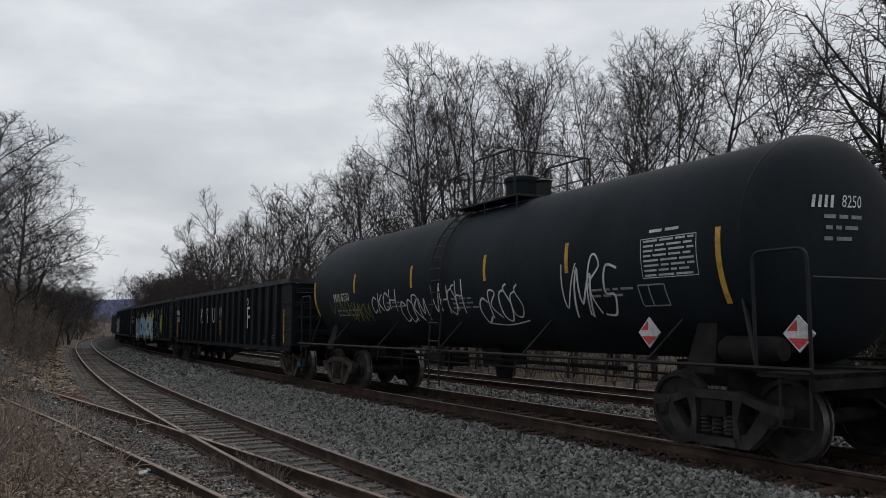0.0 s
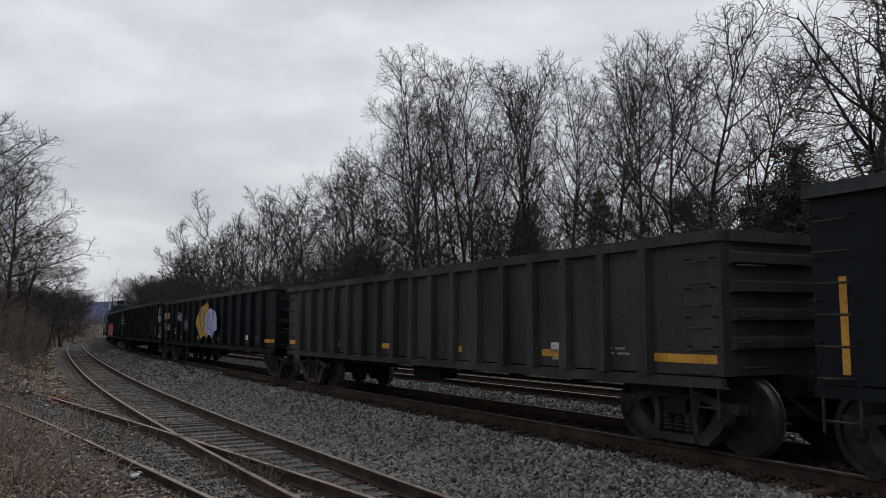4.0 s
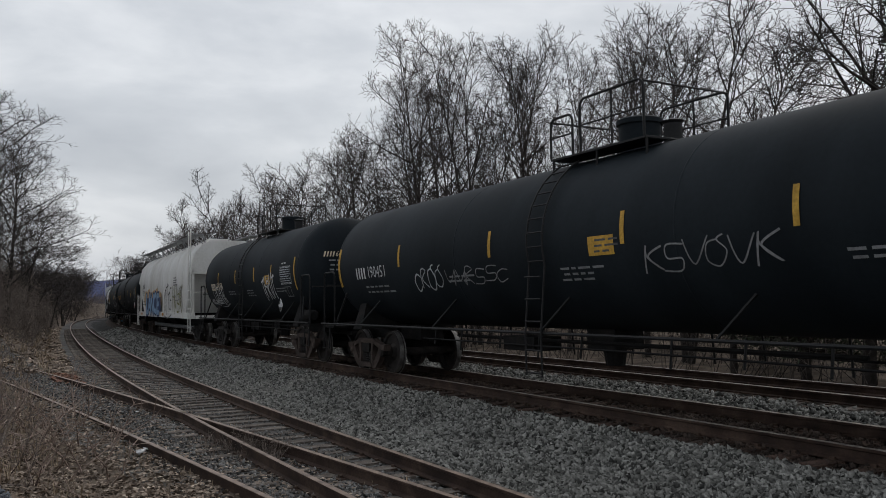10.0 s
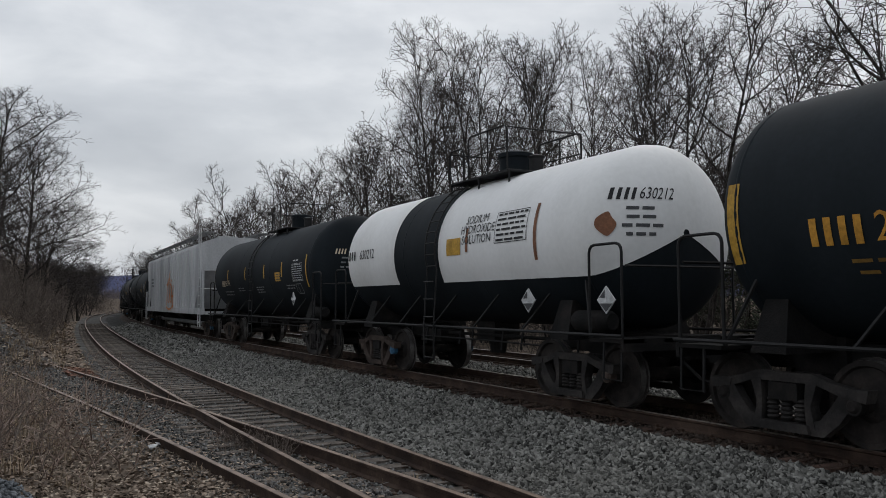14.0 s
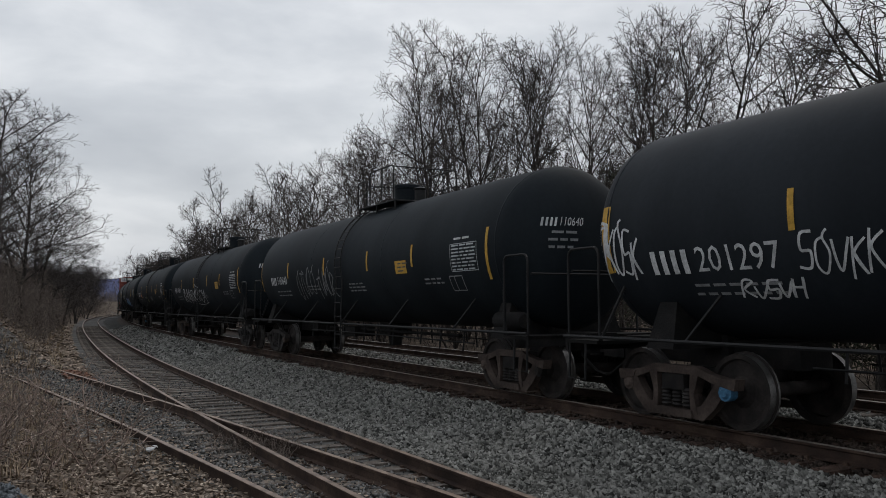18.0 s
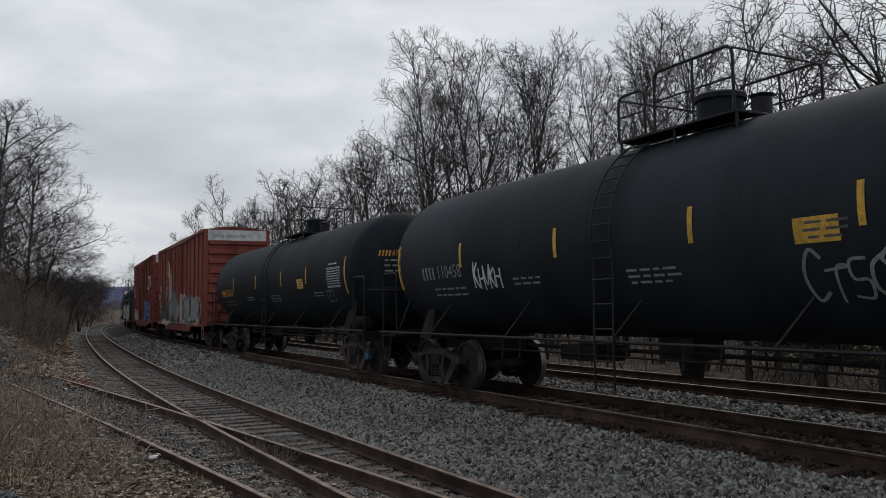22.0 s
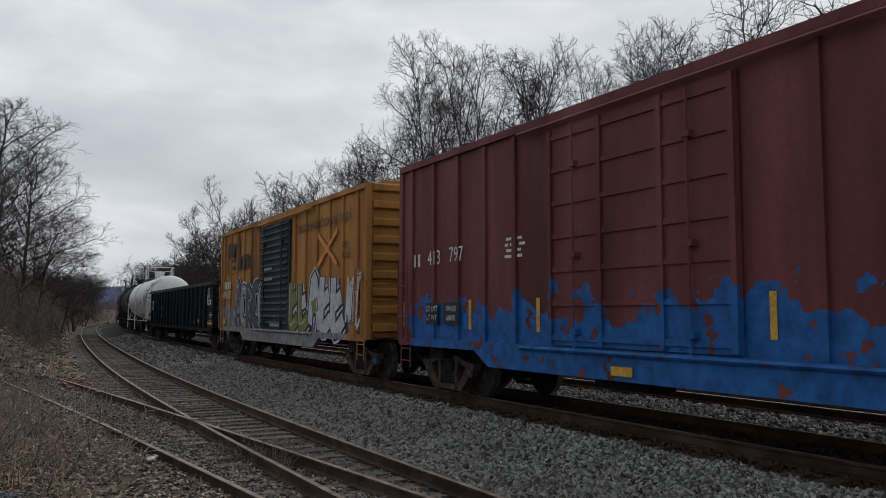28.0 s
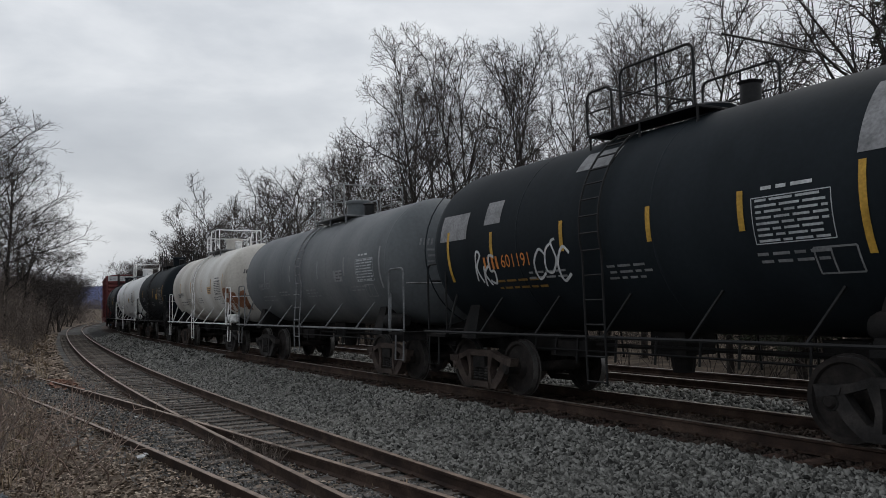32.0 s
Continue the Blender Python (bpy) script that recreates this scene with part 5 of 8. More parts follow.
def gon_marks(i, car, side, L, number=None, mark_n=4, ink="white", reflect="amber", low=True, count=6):
    half = L / 2 - 0.62
    if number:
        nx = -half + (2.25 if i == 33 else 1.3)
        paint(car, side, "lettering", [rect(nx - 0.27 + 0.18 * k, 2.25, 0.09, 0.22, 2) for k in range(mark_n)], ink, side.over + 0.012)
        put_text(car, side, number, nx, 1.93, 0.24, ink, lift=side.over + 0.012)
        small_print(car, side, nx, 1.5, 0.6, "dull_white", 3, 0.13, i, 0.06)
    for k in range(count):
        x = -half + 0.35 + (2 * half - 1.1) * k / (count - 1) + (0.35 if 0 < k < count - 1 else 0)
        if low:
            paint(car, side, "reflective_strip", [rect(x, 1.2, 0.5 if k < count - 1 else 1.3, 0.11, 1)], reflect, 0.006)
        else:
            paint(car, side, "reflective_strip", [rect(x, 1.5 if 0 < k < count - 1 else 1.6, 0.09, 0.5 if 0 < k < count - 1 else 1.0, 2)], reflect, 0.006)
    paint(car, side, "white_label", [rect(half - 3.2, 1.28, 0.42, 0.16, 1)], "white", 0.006)
    small_print(car, side, half - 3.2, 1.12, 0.4, "dull_white", 1, 0.1, i + 4, 0.04)
    small_print(car, side, half - 2.0, 1.3, 0.4, "dull_white", 2, 0.07, i + 6, 0.03)


def globe_logo(car, side, x, z):
    """A wireframe globe over a ribbon, in white."""
    g, shapes = 0.25, []
    for k in range(7):
        t = g * (-0.9 + 0.3 * k)
        w = math.sqrt(max(0.0, g * g - t * t))
        shapes.append(ribbon([(x - w, z + t), (x, z + t - 0.02), (x + w, z + t)], 0.02))
    for k in range(5):
        e = (-0.9 + 0.45 * k) * g
        shapes.append(ribbon([(x + e * math.sin(math.pi * q / 12), z + g * math.cos(math.pi * q / 12)) for q in range(13)], 0.02))
    shapes.append(ribbon([(x + g * math.cos(a), z + g * math.sin(a)) for a in np.linspace(0, 2 * math.pi, 33)], 0.026))
    paint(car, side, "globe_emblem", shapes, "white", 0.007)
    band = ribbon(spline([(x - 0.27, z - 0.05), (x - 0.22, z - 0.3), (x + 0.0, z - 0.4), (x + 0.55, z - 0.33)]), 0.23)
    paint(car, side, "ribbon_emblem", [band], "white", 0.012)
    paint(car, side, "ribbon_letters", [rect(x + 0.05 + 0.15 * k, z - 0.385 + 0.02 * k, 0.09, 0.13, 1) for k in range(3)], "black", 0.016)
    for k in range(4):
        small_print(car, side, x + 0.38, z - 0.8 - 0.11 * k, 0.35, "white", 1, 0.1, k, 0.05)
    small_print(car, side, x + 0.28, z - 1.28, 0.55, "white", 1, 0.1, 8, 0.045)


# cars in the order in which they pass
L = length(0)
car, sd = add_car(0, tank_car(L, BL, PIPE_BLACK, "black tank car with white graffiti tags and hazard placards", look_no=1, radius=1.43, centre=2.55))
tank_marks(0, car, sd, L, "8250", size=0.2, z=2.3, sign=False, strip_z=2.3)
for k, (x, w, h) in enumerate(((-5.6, 1.3, 0.5), (-4.4, 1.2, 0.5), (-2.9, 1.3, 0.5), (-1.5, 1.2, 0.6), (0.1, 1.3, 0.6), (1.9, 1.4, 0.6), (4.4, 1.3, 0.8))):
    tag_scrawl(car, sd, x, 1.95 if k % 2 else 2.15, w, h, "white" if k > 1 else "olive", 40 + k, 0.035)
placard(car, 1.44, L / 2 - 3.0, 1.5)
placard(car, 1.44, L / 2 - 0.7, 1.5)

L = length(1)
car, sd = add_car(1, gondola(L, GON_BLACK, "long black steel gondola car with white sprayed letters", look_no=2, top=2.88, ribs=19))
gon_marks(1, car, sd, L, "21427", low=False, count=7)
for body, x in (("K", -2.8), ("S", -1.7), ("U", -0.5), ("!!", 0.7)):
    put_text(car, sd, body, x, 2.0, 0.6, "silver", "sprayed_letters", 0.12)
put_text(car, sd, "F", 4.9, 1.85, 0.75, "silver", "sprayed_letters", 0.12)
put_text(car, sd, "O", 4.8, 2.42, 0.25, "silver", "sprayed_letters", 0.12)

L = length(2)
car, sd = add_car(2, gondola(L, GON_BLACK, "long black gondola car with a blue and pink graffiti piece", look_no=3, top=2.88, ribs=19))
gon_marks(2, car, sd, L, "700060", 3, low=False, count=6)
piece_letters(car, sd, -1.4, 1.62, 9.2, 1.3, ("sky_blue", "sky_blue", "steel_blue", "white", "sky_blue"), "black", 12, 8, "lime")
paint(car, sd, "sprayed_letters", [ribbon(spline([(-5.3, 1.15), (-4.9, 1.6), (-4.6, 2.1), (-4.75, 1.5), (-4.3, 1.1)]), 0.24)], "pink", sd.over + 0.018)
for k, x in enumerate((2.55, 2.8, 3.0)):
    paint(car, sd, "sprayed_leaf", [ribbon(spline([(x - 0.35, 1.85), (x + 0.1, 2.15 + 0.05 * k), (x + 0.45, 2.5 - 0.22 * k)]), 0.11)], "lime", sd.over + 0.012)
for k, x in enumerate((-5.6, -3.4, -0.4, 1.9)):
    tag_scrawl(car, sd, x + 0.5, 2.42, 0.6, 0.28, "lime", 70 + k, 0.03, 3)
for k, (x, z, w, h) in enumerate(((4.25, 2.05, 0.42, 0.5), (4.3, 1.45, 0.5, 0.42), (5.2, 1.9, 0.35, 0.6), (5.5, 1.4, 0.5, 0.36))):
    loop = [(x + w * math.cos(a), z + h * math.sin(a)) for a in np.linspace(0.6, 5.6, 14)]
    paint(car, sd, "sprayed_outline", [ribbon(spline(loop, 3), 0.025)], "silver", sd.over + 0.011)
paint(car, sd, "sprayed_blob", [fade_blob(random.Random(19), 6.5, 1.75, 0.9, 1.0, 11)], "olive", sd.over + 0.009)
tag_scrawl(car, sd, 6.45, 1.8, 0.9, 1.25, "lime", 9, 0.035, 3)

L = length(3)
car, sd = add_car(3, gondola(L, GON_BLACK, "long black gondola car with a silver graffiti piece", look_no=4, top=2.94, ribs=18))
gon_marks(3, car, sd, L, "70012", 3, low=False, count=6)
piece_letters(car, sd, -5.0, 1.75, 4.0, 1.3, ("silver", "dull_white"), "navy", 17, 5)
tag_scrawl(car, sd, -4.0, 1.8, 1.0, 1.5, "lavender", 18, 0.05, 2)

L = length(4)
car, sd = add_car(4, gondola(L, GON_BROWN, "weathered dark grey gondola car with close ribs", look_no=5, top=2.62, ribs=17))
gon_marks(4, car, sd, L, None)

L = length(5)
car, sd = add_car(5, gondola(L, GON_BLACK, "black gondola car with a yellow cartoon-like graffiti", look_no=1, top=2.78, ribs=14, post=0.15))
gon_marks(5, car, sd, L, None, low=True)
paint(car, sd, "lettering", [rect(-L / 2 + 1.35 + (0.3 * k if k < 2 else 0.3 * k + 0.25), 2.2, 0.16, 0.3, 2) for k in range(4)], "cream", sd.over + 0.012)
put_text(car, sd, "29", -L / 2 + 1.5, 1.65, 0.32, "cream", lift=sd.over + 0.012)
put_text(car, sd, "628", -L / 2 + 2.4, 1.65, 0.32, "cream", lift=sd.over + 0.012)
small_print(car, sd, -L / 2 + 3.5, 1.55, 1.0, "white", 2, 0.16, 4, 0.09)
paint(car, sd, "sprayed_blob", [fade_blob(random.Random(4), 0.2, 1.9, 3.0, 1.5, 16)], "yellow", 0.148)
paint(car, sd, "sprayed_blob", [fade_blob(random.Random(5), 1.3, 1.8, 2.2, 1.2, 16)], "lavender", 0.15)
tag_scrawl(car, sd, 0.4, 1.85, 2.6, 1.3, "navy", 5, 0.06, 3)
put_text(car, sd, "T", -L / 2 + 5.2, 1.75, 0.3, "white")
tag_scrawl(car, sd, -L / 2 + 5.2, 2.15, 0.9, 0.35, "white", 6, 0.04, 5)
tag_scrawl(car, sd, -L / 2 + 6.6, 1.85, 0.8, 0.6, "grey", 7, 0.03, 4)

L = length(6)
car, sd = add_car(6, gondola(L, GON_BLACK, "black gondola car with a white globe emblem", look_no=2, top=2.9, ribs=17))
gon_marks(6, car, sd, L, "68067")
globe_logo(car, sd, L / 2 - 1.5, 2.45)
tag_scrawl(car, sd, L / 2 - 3.2, 1.75, 0.5, 0.5, "dull_white", 3, 0.025, 2)
tag_scrawl(car, sd, L / 2 - 1.9, 1.5, 0.6, 0.6, "dull_white", 4, 0.025, 3)

L = length(7)
car, sd = add_car(7, gondola(L, GON_BLACK, "black gondola car with globe emblem and pink graffiti", look_no=3, top=2.9, ribs=17))
gon_marks(7, car, sd, L, "68076")
globe_logo(car, sd, L / 2 - 1.5, 2.45)
piece_letters(car, sd, -3.1, 1.55, 6.6, 1.05, ("pink",), "red", 27, 7)
for k in range(7):
    tag_scrawl(car, sd, 7.75, 2.2 - 0.15 * k, 0.75, 0.12, "grey", 280 + k, 0.014, 6)

L = length(8)
car, sd = add_car(8, tank_car(L, SO, PIPE_BLACK, "dusty black tank car with white looping graffiti", look_no=2, radius=1.46, centre=2.57, tank_inset=1.0, bands=((-L / 2 + 2.6, -L / 2 + 2.9, math.radians(150), math.radians(175), TANK_GREY),)))
tank_marks(8, car, sd, L, "250364", size=0.2, sign_x=0.11)
tag_scrawl(car, sd, -2.5, 2.0, 3.9, 0.95, "white", 35, 0.06, 7)
tag_scrawl(car, sd, -2.3, 1.95, 3.2, 0.7, "dull_white", 37, 0.045, 6)
tag_scrawl(car, sd, 3.0, 2.2, 1.1, 0.5, "steel_blue", 36, 0.04, 5)

L = length(9)
car, sd = add_car(9, tank_car(L, WH, PIPE_WHITE, "clean white tank car with white railings", look_no=4, radius=1.36, centre=2.48, top_x=-0.8, ladder_x=0.45))
tank_marks(9, car, sd, L, "255029", "black", 0.24, "amber", panel_ink="black", sign=False)
paint(car, sd, "black_label", [rect(5.95, 1.98, 0.24, 0.26, 3), rect(6.24, 1.98, 0.24, 0.26, 3)], "black", 0.011)

L = length(10)
car, sd = add_car(10, tank_car(L, BL, PIPE_BLACK, "long black tank car with faded tags", look_no=5, radius=1.43, centre=2.55))
tank_marks(10, car, sd, L, "190451", size=0.26, sign_x=0.15)
tag_scrawl(car, sd, -4.0, 2.1, 1.2, 0.45, "silver", 45, 0.03, 4)
tag_scrawl(car, sd, -2.2, 2.1, 2.2, 0.3, "grey", 46, 0.02, 6)
tag_scrawl(car, sd, 3.3, 2.2, 2.2, 0.4, "grey", 47, 0.025, 6)

L = length(11)
car, sd = add_car(11, tank_car(L, BL, PIPE_BLACK, "short black tank car with white scrawled tags", look_no=0))
tank_marks(11, car, sd, L, "643054", "cream", 0.27, mark_n=4)
tag_scrawl(car, sd, -3.9, 2.1, 1.7, 0.9, "white", 55, 0.035, 6)
tag_scrawl(car, sd, -4.7, 1.75, 1.6, 0.2, "white", 56, 0.03, 7)
tag_scrawl(car, sd, 2.8, 2.2, 1.4, 0.8, "white", 57, 0.05, 5)
placard(car, 1.44, L / 2 - 3.2, 1.6, "dark_grey")

L = length(12)
car, sd = add_car(12, hopper(L, HOP_WHITE, "white round-sided covered hopper car with blue graffiti", look_no=1))
bars(car, sd, -6.2, 2.76, 0.85, 0.26, "black", 4)
put_text(car, sd, "15211", -6.2, 2.36, 0.3, "black")
small_print(car, sd, -6.0, 1.9, 0.9, "dark_grey", 2, 0.16, 6, 0.07)
paint(car, sd, "sprayed_blob", [rect(-2.3, 1.72, 5.2, 0.75, 2)], "navy", 0.009)
for k in range(6):
    paint(car, sd, "sprayed_blob", [fade_blob(random.Random(k), -5.2 + k * 1.0, 2.05 + 0.12 * math.sin(k * 2.1), 1.5, 1.0, 16)], "tan", 0.004 + 0.0004 * k)
for k, ch in enumerate("LANCE"):
    v, f = text_shape(ch, 1.0)
    for j, (ink, fat) in enumerate((("navy", 0.17), ("steel_blue", 0.07))):
        shapes = [([(a * 1.25 - 4.75 + k * 1.02 + fat * math.cos(w), b * 1.02 + 1.68 + 0.05 * (k % 2) + fat * math.sin(w)) for a, b in v], f) for w in np.linspace(0, 2 * math.pi, 10)[:-1]]
        paint(car, sd, "sprayed_letters", shapes, ink, 0.012 + 0.008 * j)
tag_scrawl(car, sd, 2.6, 2.0, 2.2, 1.4, "black", 66, 0.07, 4)
tag_scrawl(car, sd, 5.2, 2.0, 2.6, 1.2, "olive", 67, 0.08, 4)
tag_scrawl(car, sd, 5.3, 2.3, 2.2, 0.6, "grey", 68, 0.05, 4)
small_print(car, sd, 4.6, 2.95, 0.9, "dark_grey", 4, 0.11, 7, 0.05)
paint(car, sd, "reflective_strip", [rect(-L / 2 + 2.6, 1.2, 0.5, 0.12, 1), rect(1.0, 1.2, 0.6, 0.14, 1)], "amber", 0.012)

L = length(13)
car, sd = add_car(13, tank_car(L, BL, PIPE_BLACK, "black tank car with amber stencilled numbers", look_no=4, radius=1.52, centre=2.65))
tank_marks(13, car, sd, L, "303963", "amber", 0.3)
placard(car, 1.44, L / 2 - 3.1, 1.7)

L = length(14)
car, sd = add_car(14, tank_car(L, BL, PIPE_BLACK, "black tank car with yellow stencilled marks", look_no=2, bolsters=L / 2 - 1.75))
tank_marks(14, car, sd, L, "23873", "amber", 0.3)
placard(car, 1.44, L / 2 - 3.1, 1.7)
placard(car, 1.44, L / 2 - 0.75, 1.75)

L = length(15)
half = L / 2 - 0.8
car, sd = add_car(15, tank_car(L, BL, PIPE_BLACK, "short tank car, white above and black below", look_no=3, radius=1.45))
R15 = 1.45
hb = half - R15 * 0.48
shape = [(-hb - R15 * 0.48 * math.sin(w) - 0.012 * math.sin(w), (R15 + 0.012) * math.cos(w)) for w in np.linspace(1.53, 0, 9)] + [(-2.0, R15 + 0.012)]
part("white_panel", MB().lathe(shape, 36, "x", (0, 0, 2.62), math.radians(-26), math.radians(206)), TANK_WHITE, car, "white painted upper shell", True)
shape = [(0.1, R15 + 0.012)] + [(hb + R15 * 0.48 * math.sin(w) + 0.012 * math.sin(w), (R15 + 0.012) * math.cos(w)) for w in np.linspace(0, 1.53, 9)]
part("white_panel", MB().lathe(shape, 36, "x", (0, 0, 2.62), math.radians(-26), math.radians(206)), TANK_WHITE, car, "white painted upper shell", True)
sd.radius += 0.014
bars(car, sd, -4.55, 2.72, 0.62, 0.22, "black", 4)
put_text(car, sd, "630212", -3.55, 2.72, 0.22, "black")
put_text(car, sd, "SODIUM", 1.55, 3.12, 0.16, "black")
put_text(car, sd, "HYDROXIDE", 1.62, 2.93, 0.16, "black")
put_text(car, sd, "SOLUTION", 1.6, 2.74, 0.16, "black")
data_panel(car, sd, 2.75, 2.9, 1.0, 0.55, "black", 6, 4)
paint(car, sd, "warning_sign", [rect(0.75, 2.65, 0.55, 0.32, 3)], "yellow", 0.011)
strips(car, sd, (3.5,), 2.75, 0.95, 0.085, "rust")
strips(car, sd, (1.25,), 2.75, 0.45, 0.085, "rust")
put_text(car, sd, "630212", sd.body + 1.1, 3.2, 0.18, "black")
bars(car, sd, sd.body + 0.45, 3.2, 0.5, 0.18, "black", 4)
small_print(car, sd, sd.body + 0.8, 2.98, 0.6, "dark_grey", 4, 0.13, 5, 0.05)
paint(car, sd, "rust_stain", [fade_blob(random.Random(2), sd.body + 0.25, 2.75, 0.3, 0.35)], "rust", 0.010)
for x in (1.9, L / 2 - 0.9):
    placard(car, 1.45, x + 1.4 if x < 3 else x, 1.62, "dark_grey")

L = length(16)
car, sd = add_car(16, tank_car(L, BL, PIPE_BLACK, "short black tank car with hazard placards", look_no=1))
tank_marks(16, car, sd, L, "66174", "cream", 0.22)
placard(car, 1.44, L / 2 - 3.1, 1.7, "dark_grey")

L = length(17)
car, sd = add_car(17, hopper(L, HOP_GREY, "pale grey ribbed covered hopper car with orange graffiti", curved=False, look_no=2))
tag_scrawl(car, sd, 0.5, 2.2, 2.6, 1.4, "orange", 75, 0.12, 4)
small_print(car, sd, -L / 2 + 3.8, 3.0, 1.0, "dark_grey", 3, 0.2, 2, 0.12)

for i, number, ink, label, tags in ((18, "110336", "dull_white", "black tank car with faint looping tags", ((-3.0, 2.0, 1.6, 0.6), (0.2, 2.0, 1.5, 0.7))),
                                    (19, "201297", "white", "dusty black tank car with tags on its ends", ((-7.7, 2.35, 0.8, 0.7), (-5.3, 1.72, 0.9, 0.25), (-4.3, 2.15, 1.0, 0.5), (-2.6, 2.1, 1.4, 0.5))),
                                    (20, "110640", "white", "black tank car with faint white tags", ((-3.0, 2.2, 1.5, 0.8), (-1.4, 2.2, 1.3, 0.8))),
                                    (21, "110840", "white", "black tank car with large white graffiti letters", ((-3.2, 2.05, 2.4, 0.7), (-0.6, 2.05, 2.6, 0.75)))):
    L = length(i)
    car, sd = add_car(i, tank_car(L, SO if i == 19 else BL, PIPE_BLACK, label, look_no=i, bolsters=L / 2 - (1.75 if i == 20 else 2.3)))
    tank_marks(i, car, sd, L, number, ink, 0.32 if i == 19 else 0.25, z=2.12 if i == 19 else 2.32)
    for k, (x, z, w, h) in enumerate(tags):
        tag_scrawl(car, sd, x, z, w, h, "white" if i in (19, 21) else "dull_white", i * 10 + k, 0.045 if i == 21 else 0.032, 5)
    if i == 19:
        tag_scrawl(car, sd, sd.body + 0.6, 2.9, 0.9, 0.8, "white", 99, 0.04, 4)

L = length(22)
car, sd = add_car(22, tank_car(L, BL, PIPE_BLACK, "black tank car with yellow and orange warning signs", look_no=3))
tank_marks(22, car, sd, L, "281185", size=0.27, strip_z=2.2)
paint(car, sd, "warning_sign", [rect(-4.8, 2.2, 0.5, 0.24, 3)], "orange", 0.009)
paint(car, sd, "warning_sign", [rect(-1.6, 1.95, 0.5, 0.42, 3)], "olive", 0.009)
tag_scrawl(car, sd, -3.9, 1.95, 0.9, 0.4, "grey", 85, 0.03, 3)
tag_scrawl(car, sd, 0.8, 1.95, 1.1, 0.4, "grey", 86, 0.03, 3)

L = length(23)
car, sd = add_car(23, tank_car(L, BL, PIPE_BLACK, "black tank car with purple and blue graffiti", look_no=1, bolsters=L / 2 - 1.75))
tank_marks(23, car, sd, L, "110771", size=0.25)
paint(car, sd, "sprayed_blob", [fade_blob(random.Random(k), -3.3 + k * 0.75, 1.75 + 0.08 * math.sin(k * 2), 1.3, 0.8) for k in range(5)], "purple", 0.006)
piece_letters(car, sd, -1.8, 1.75, 3.4, 0.75, ("sky_blue", "steel_blue"), "navy", 87, 5, "lavender")

L = length(24)
car, sd = add_car(24, tank_car(L, SO, PIPE_BLACK, "dusty black tank car with a small white tag", look_no=0))
tank_marks(24, car, sd, L, "110458", "dull_white", 0.25)
tag_scrawl(car, sd, -3.5, 2.2, 0.9, 0.45, "white", 88, 0.045, 5)
tag_scrawl(car, sd, 3.7, 1.9, 1.3, 0.55, "dull_white", 89, 0.04, 5)
tag_scrawl(car, sd, 5.0, 1.9, 1.0, 0.5, "dull_white", 90, 0.04, 4)

L = length(25)
car, sd = add_car(25, tank_car(L, BL, PIPE_BLACK, "black tank car with amber stencilled number", look_no=2))
tank_marks(25, car, sd, L, "676624", "amber", 0.27)

L = length(26)
car, sd = add_car(26, boxcar(L, RED_MURAL, "faded red boxcar covered in a pale painted mural", look_no=4, ribs=14, top=5.3, inset=1.3))
half = L / 2 - 1.1
bars(car, sd, -6.6, 3.0, 0.6, 0.32, "white", 4)
put_text(car, sd, "20059", -6.5, 2.52, 0.32, "white", lift=0.06)
for k, (pts, w, ink) in enumerate((([(-4.9, 2.0), (-4.55, 2.75), (-4.1, 2.95)], 0.05, "dark_grey"), ([(-4.5, 1.9), (-4.05, 2.5), (-3.9, 2.05), (-3.6, 2.75)], 0.07, "black"), ([(-3.9, 3.0), (-3.6, 2.5), (-3.3, 2.1), (-3.35, 1.6)], 0.05, "black"), ([(-3.3, 2.2), (-3.0, 1.9), (-2.8, 2.2), (-2.5, 1.75)], 0.06, "dark_grey"),
                                   ([(-2.5, 2.0), (-2.3, 2.4), (-2.1, 1.9), (-1.85, 2.45), (-1.6, 1.8)], 0.07, "dark_grey"), ([(-1.5, 1.7), (-1.2, 2.4), (-0.9, 1.8), (-0.5, 2.3)], 0.08, "dark_grey"), ([(-3.75, 3.7), (-3.6, 4.0), (-3.4, 4.25)], 0.03, "rust"), ([(-2.72, 4.1), (-2.65, 3.6), (-2.8, 3.1)], 0.03, "grey"),
                                   ([(-6.0, 1.2), (-5.7, 1.9), (-5.4, 1.3), (-5.0, 1.85)], 0.06, "black"), ([(-5.3, 1.1), (-4.9, 1.7), (-4.6, 1.15), (-4.2, 1.8)], 0.05, "dull_white"), ([(-4.4, 1.25), (-4.0, 1.8), (-3.6, 1.2), (-3.1, 1.75)], 0.06, "black"), ([(-5.9, 1.1), (-4.8, 1.22), (-3.8, 1.08), (-2.6, 1.16)], 0.05, "white"), ([(-2.8, 1.6), (-2.4, 1.15), (-1.9, 1.5), (-1.4, 1.1), (-0.8, 1.5)], 0.06, "black"))):
    paint(car, sd, "sprayed_stroke", [ribbon(spline(pts), w)], ink, 0.06 + 0.0006 * k)
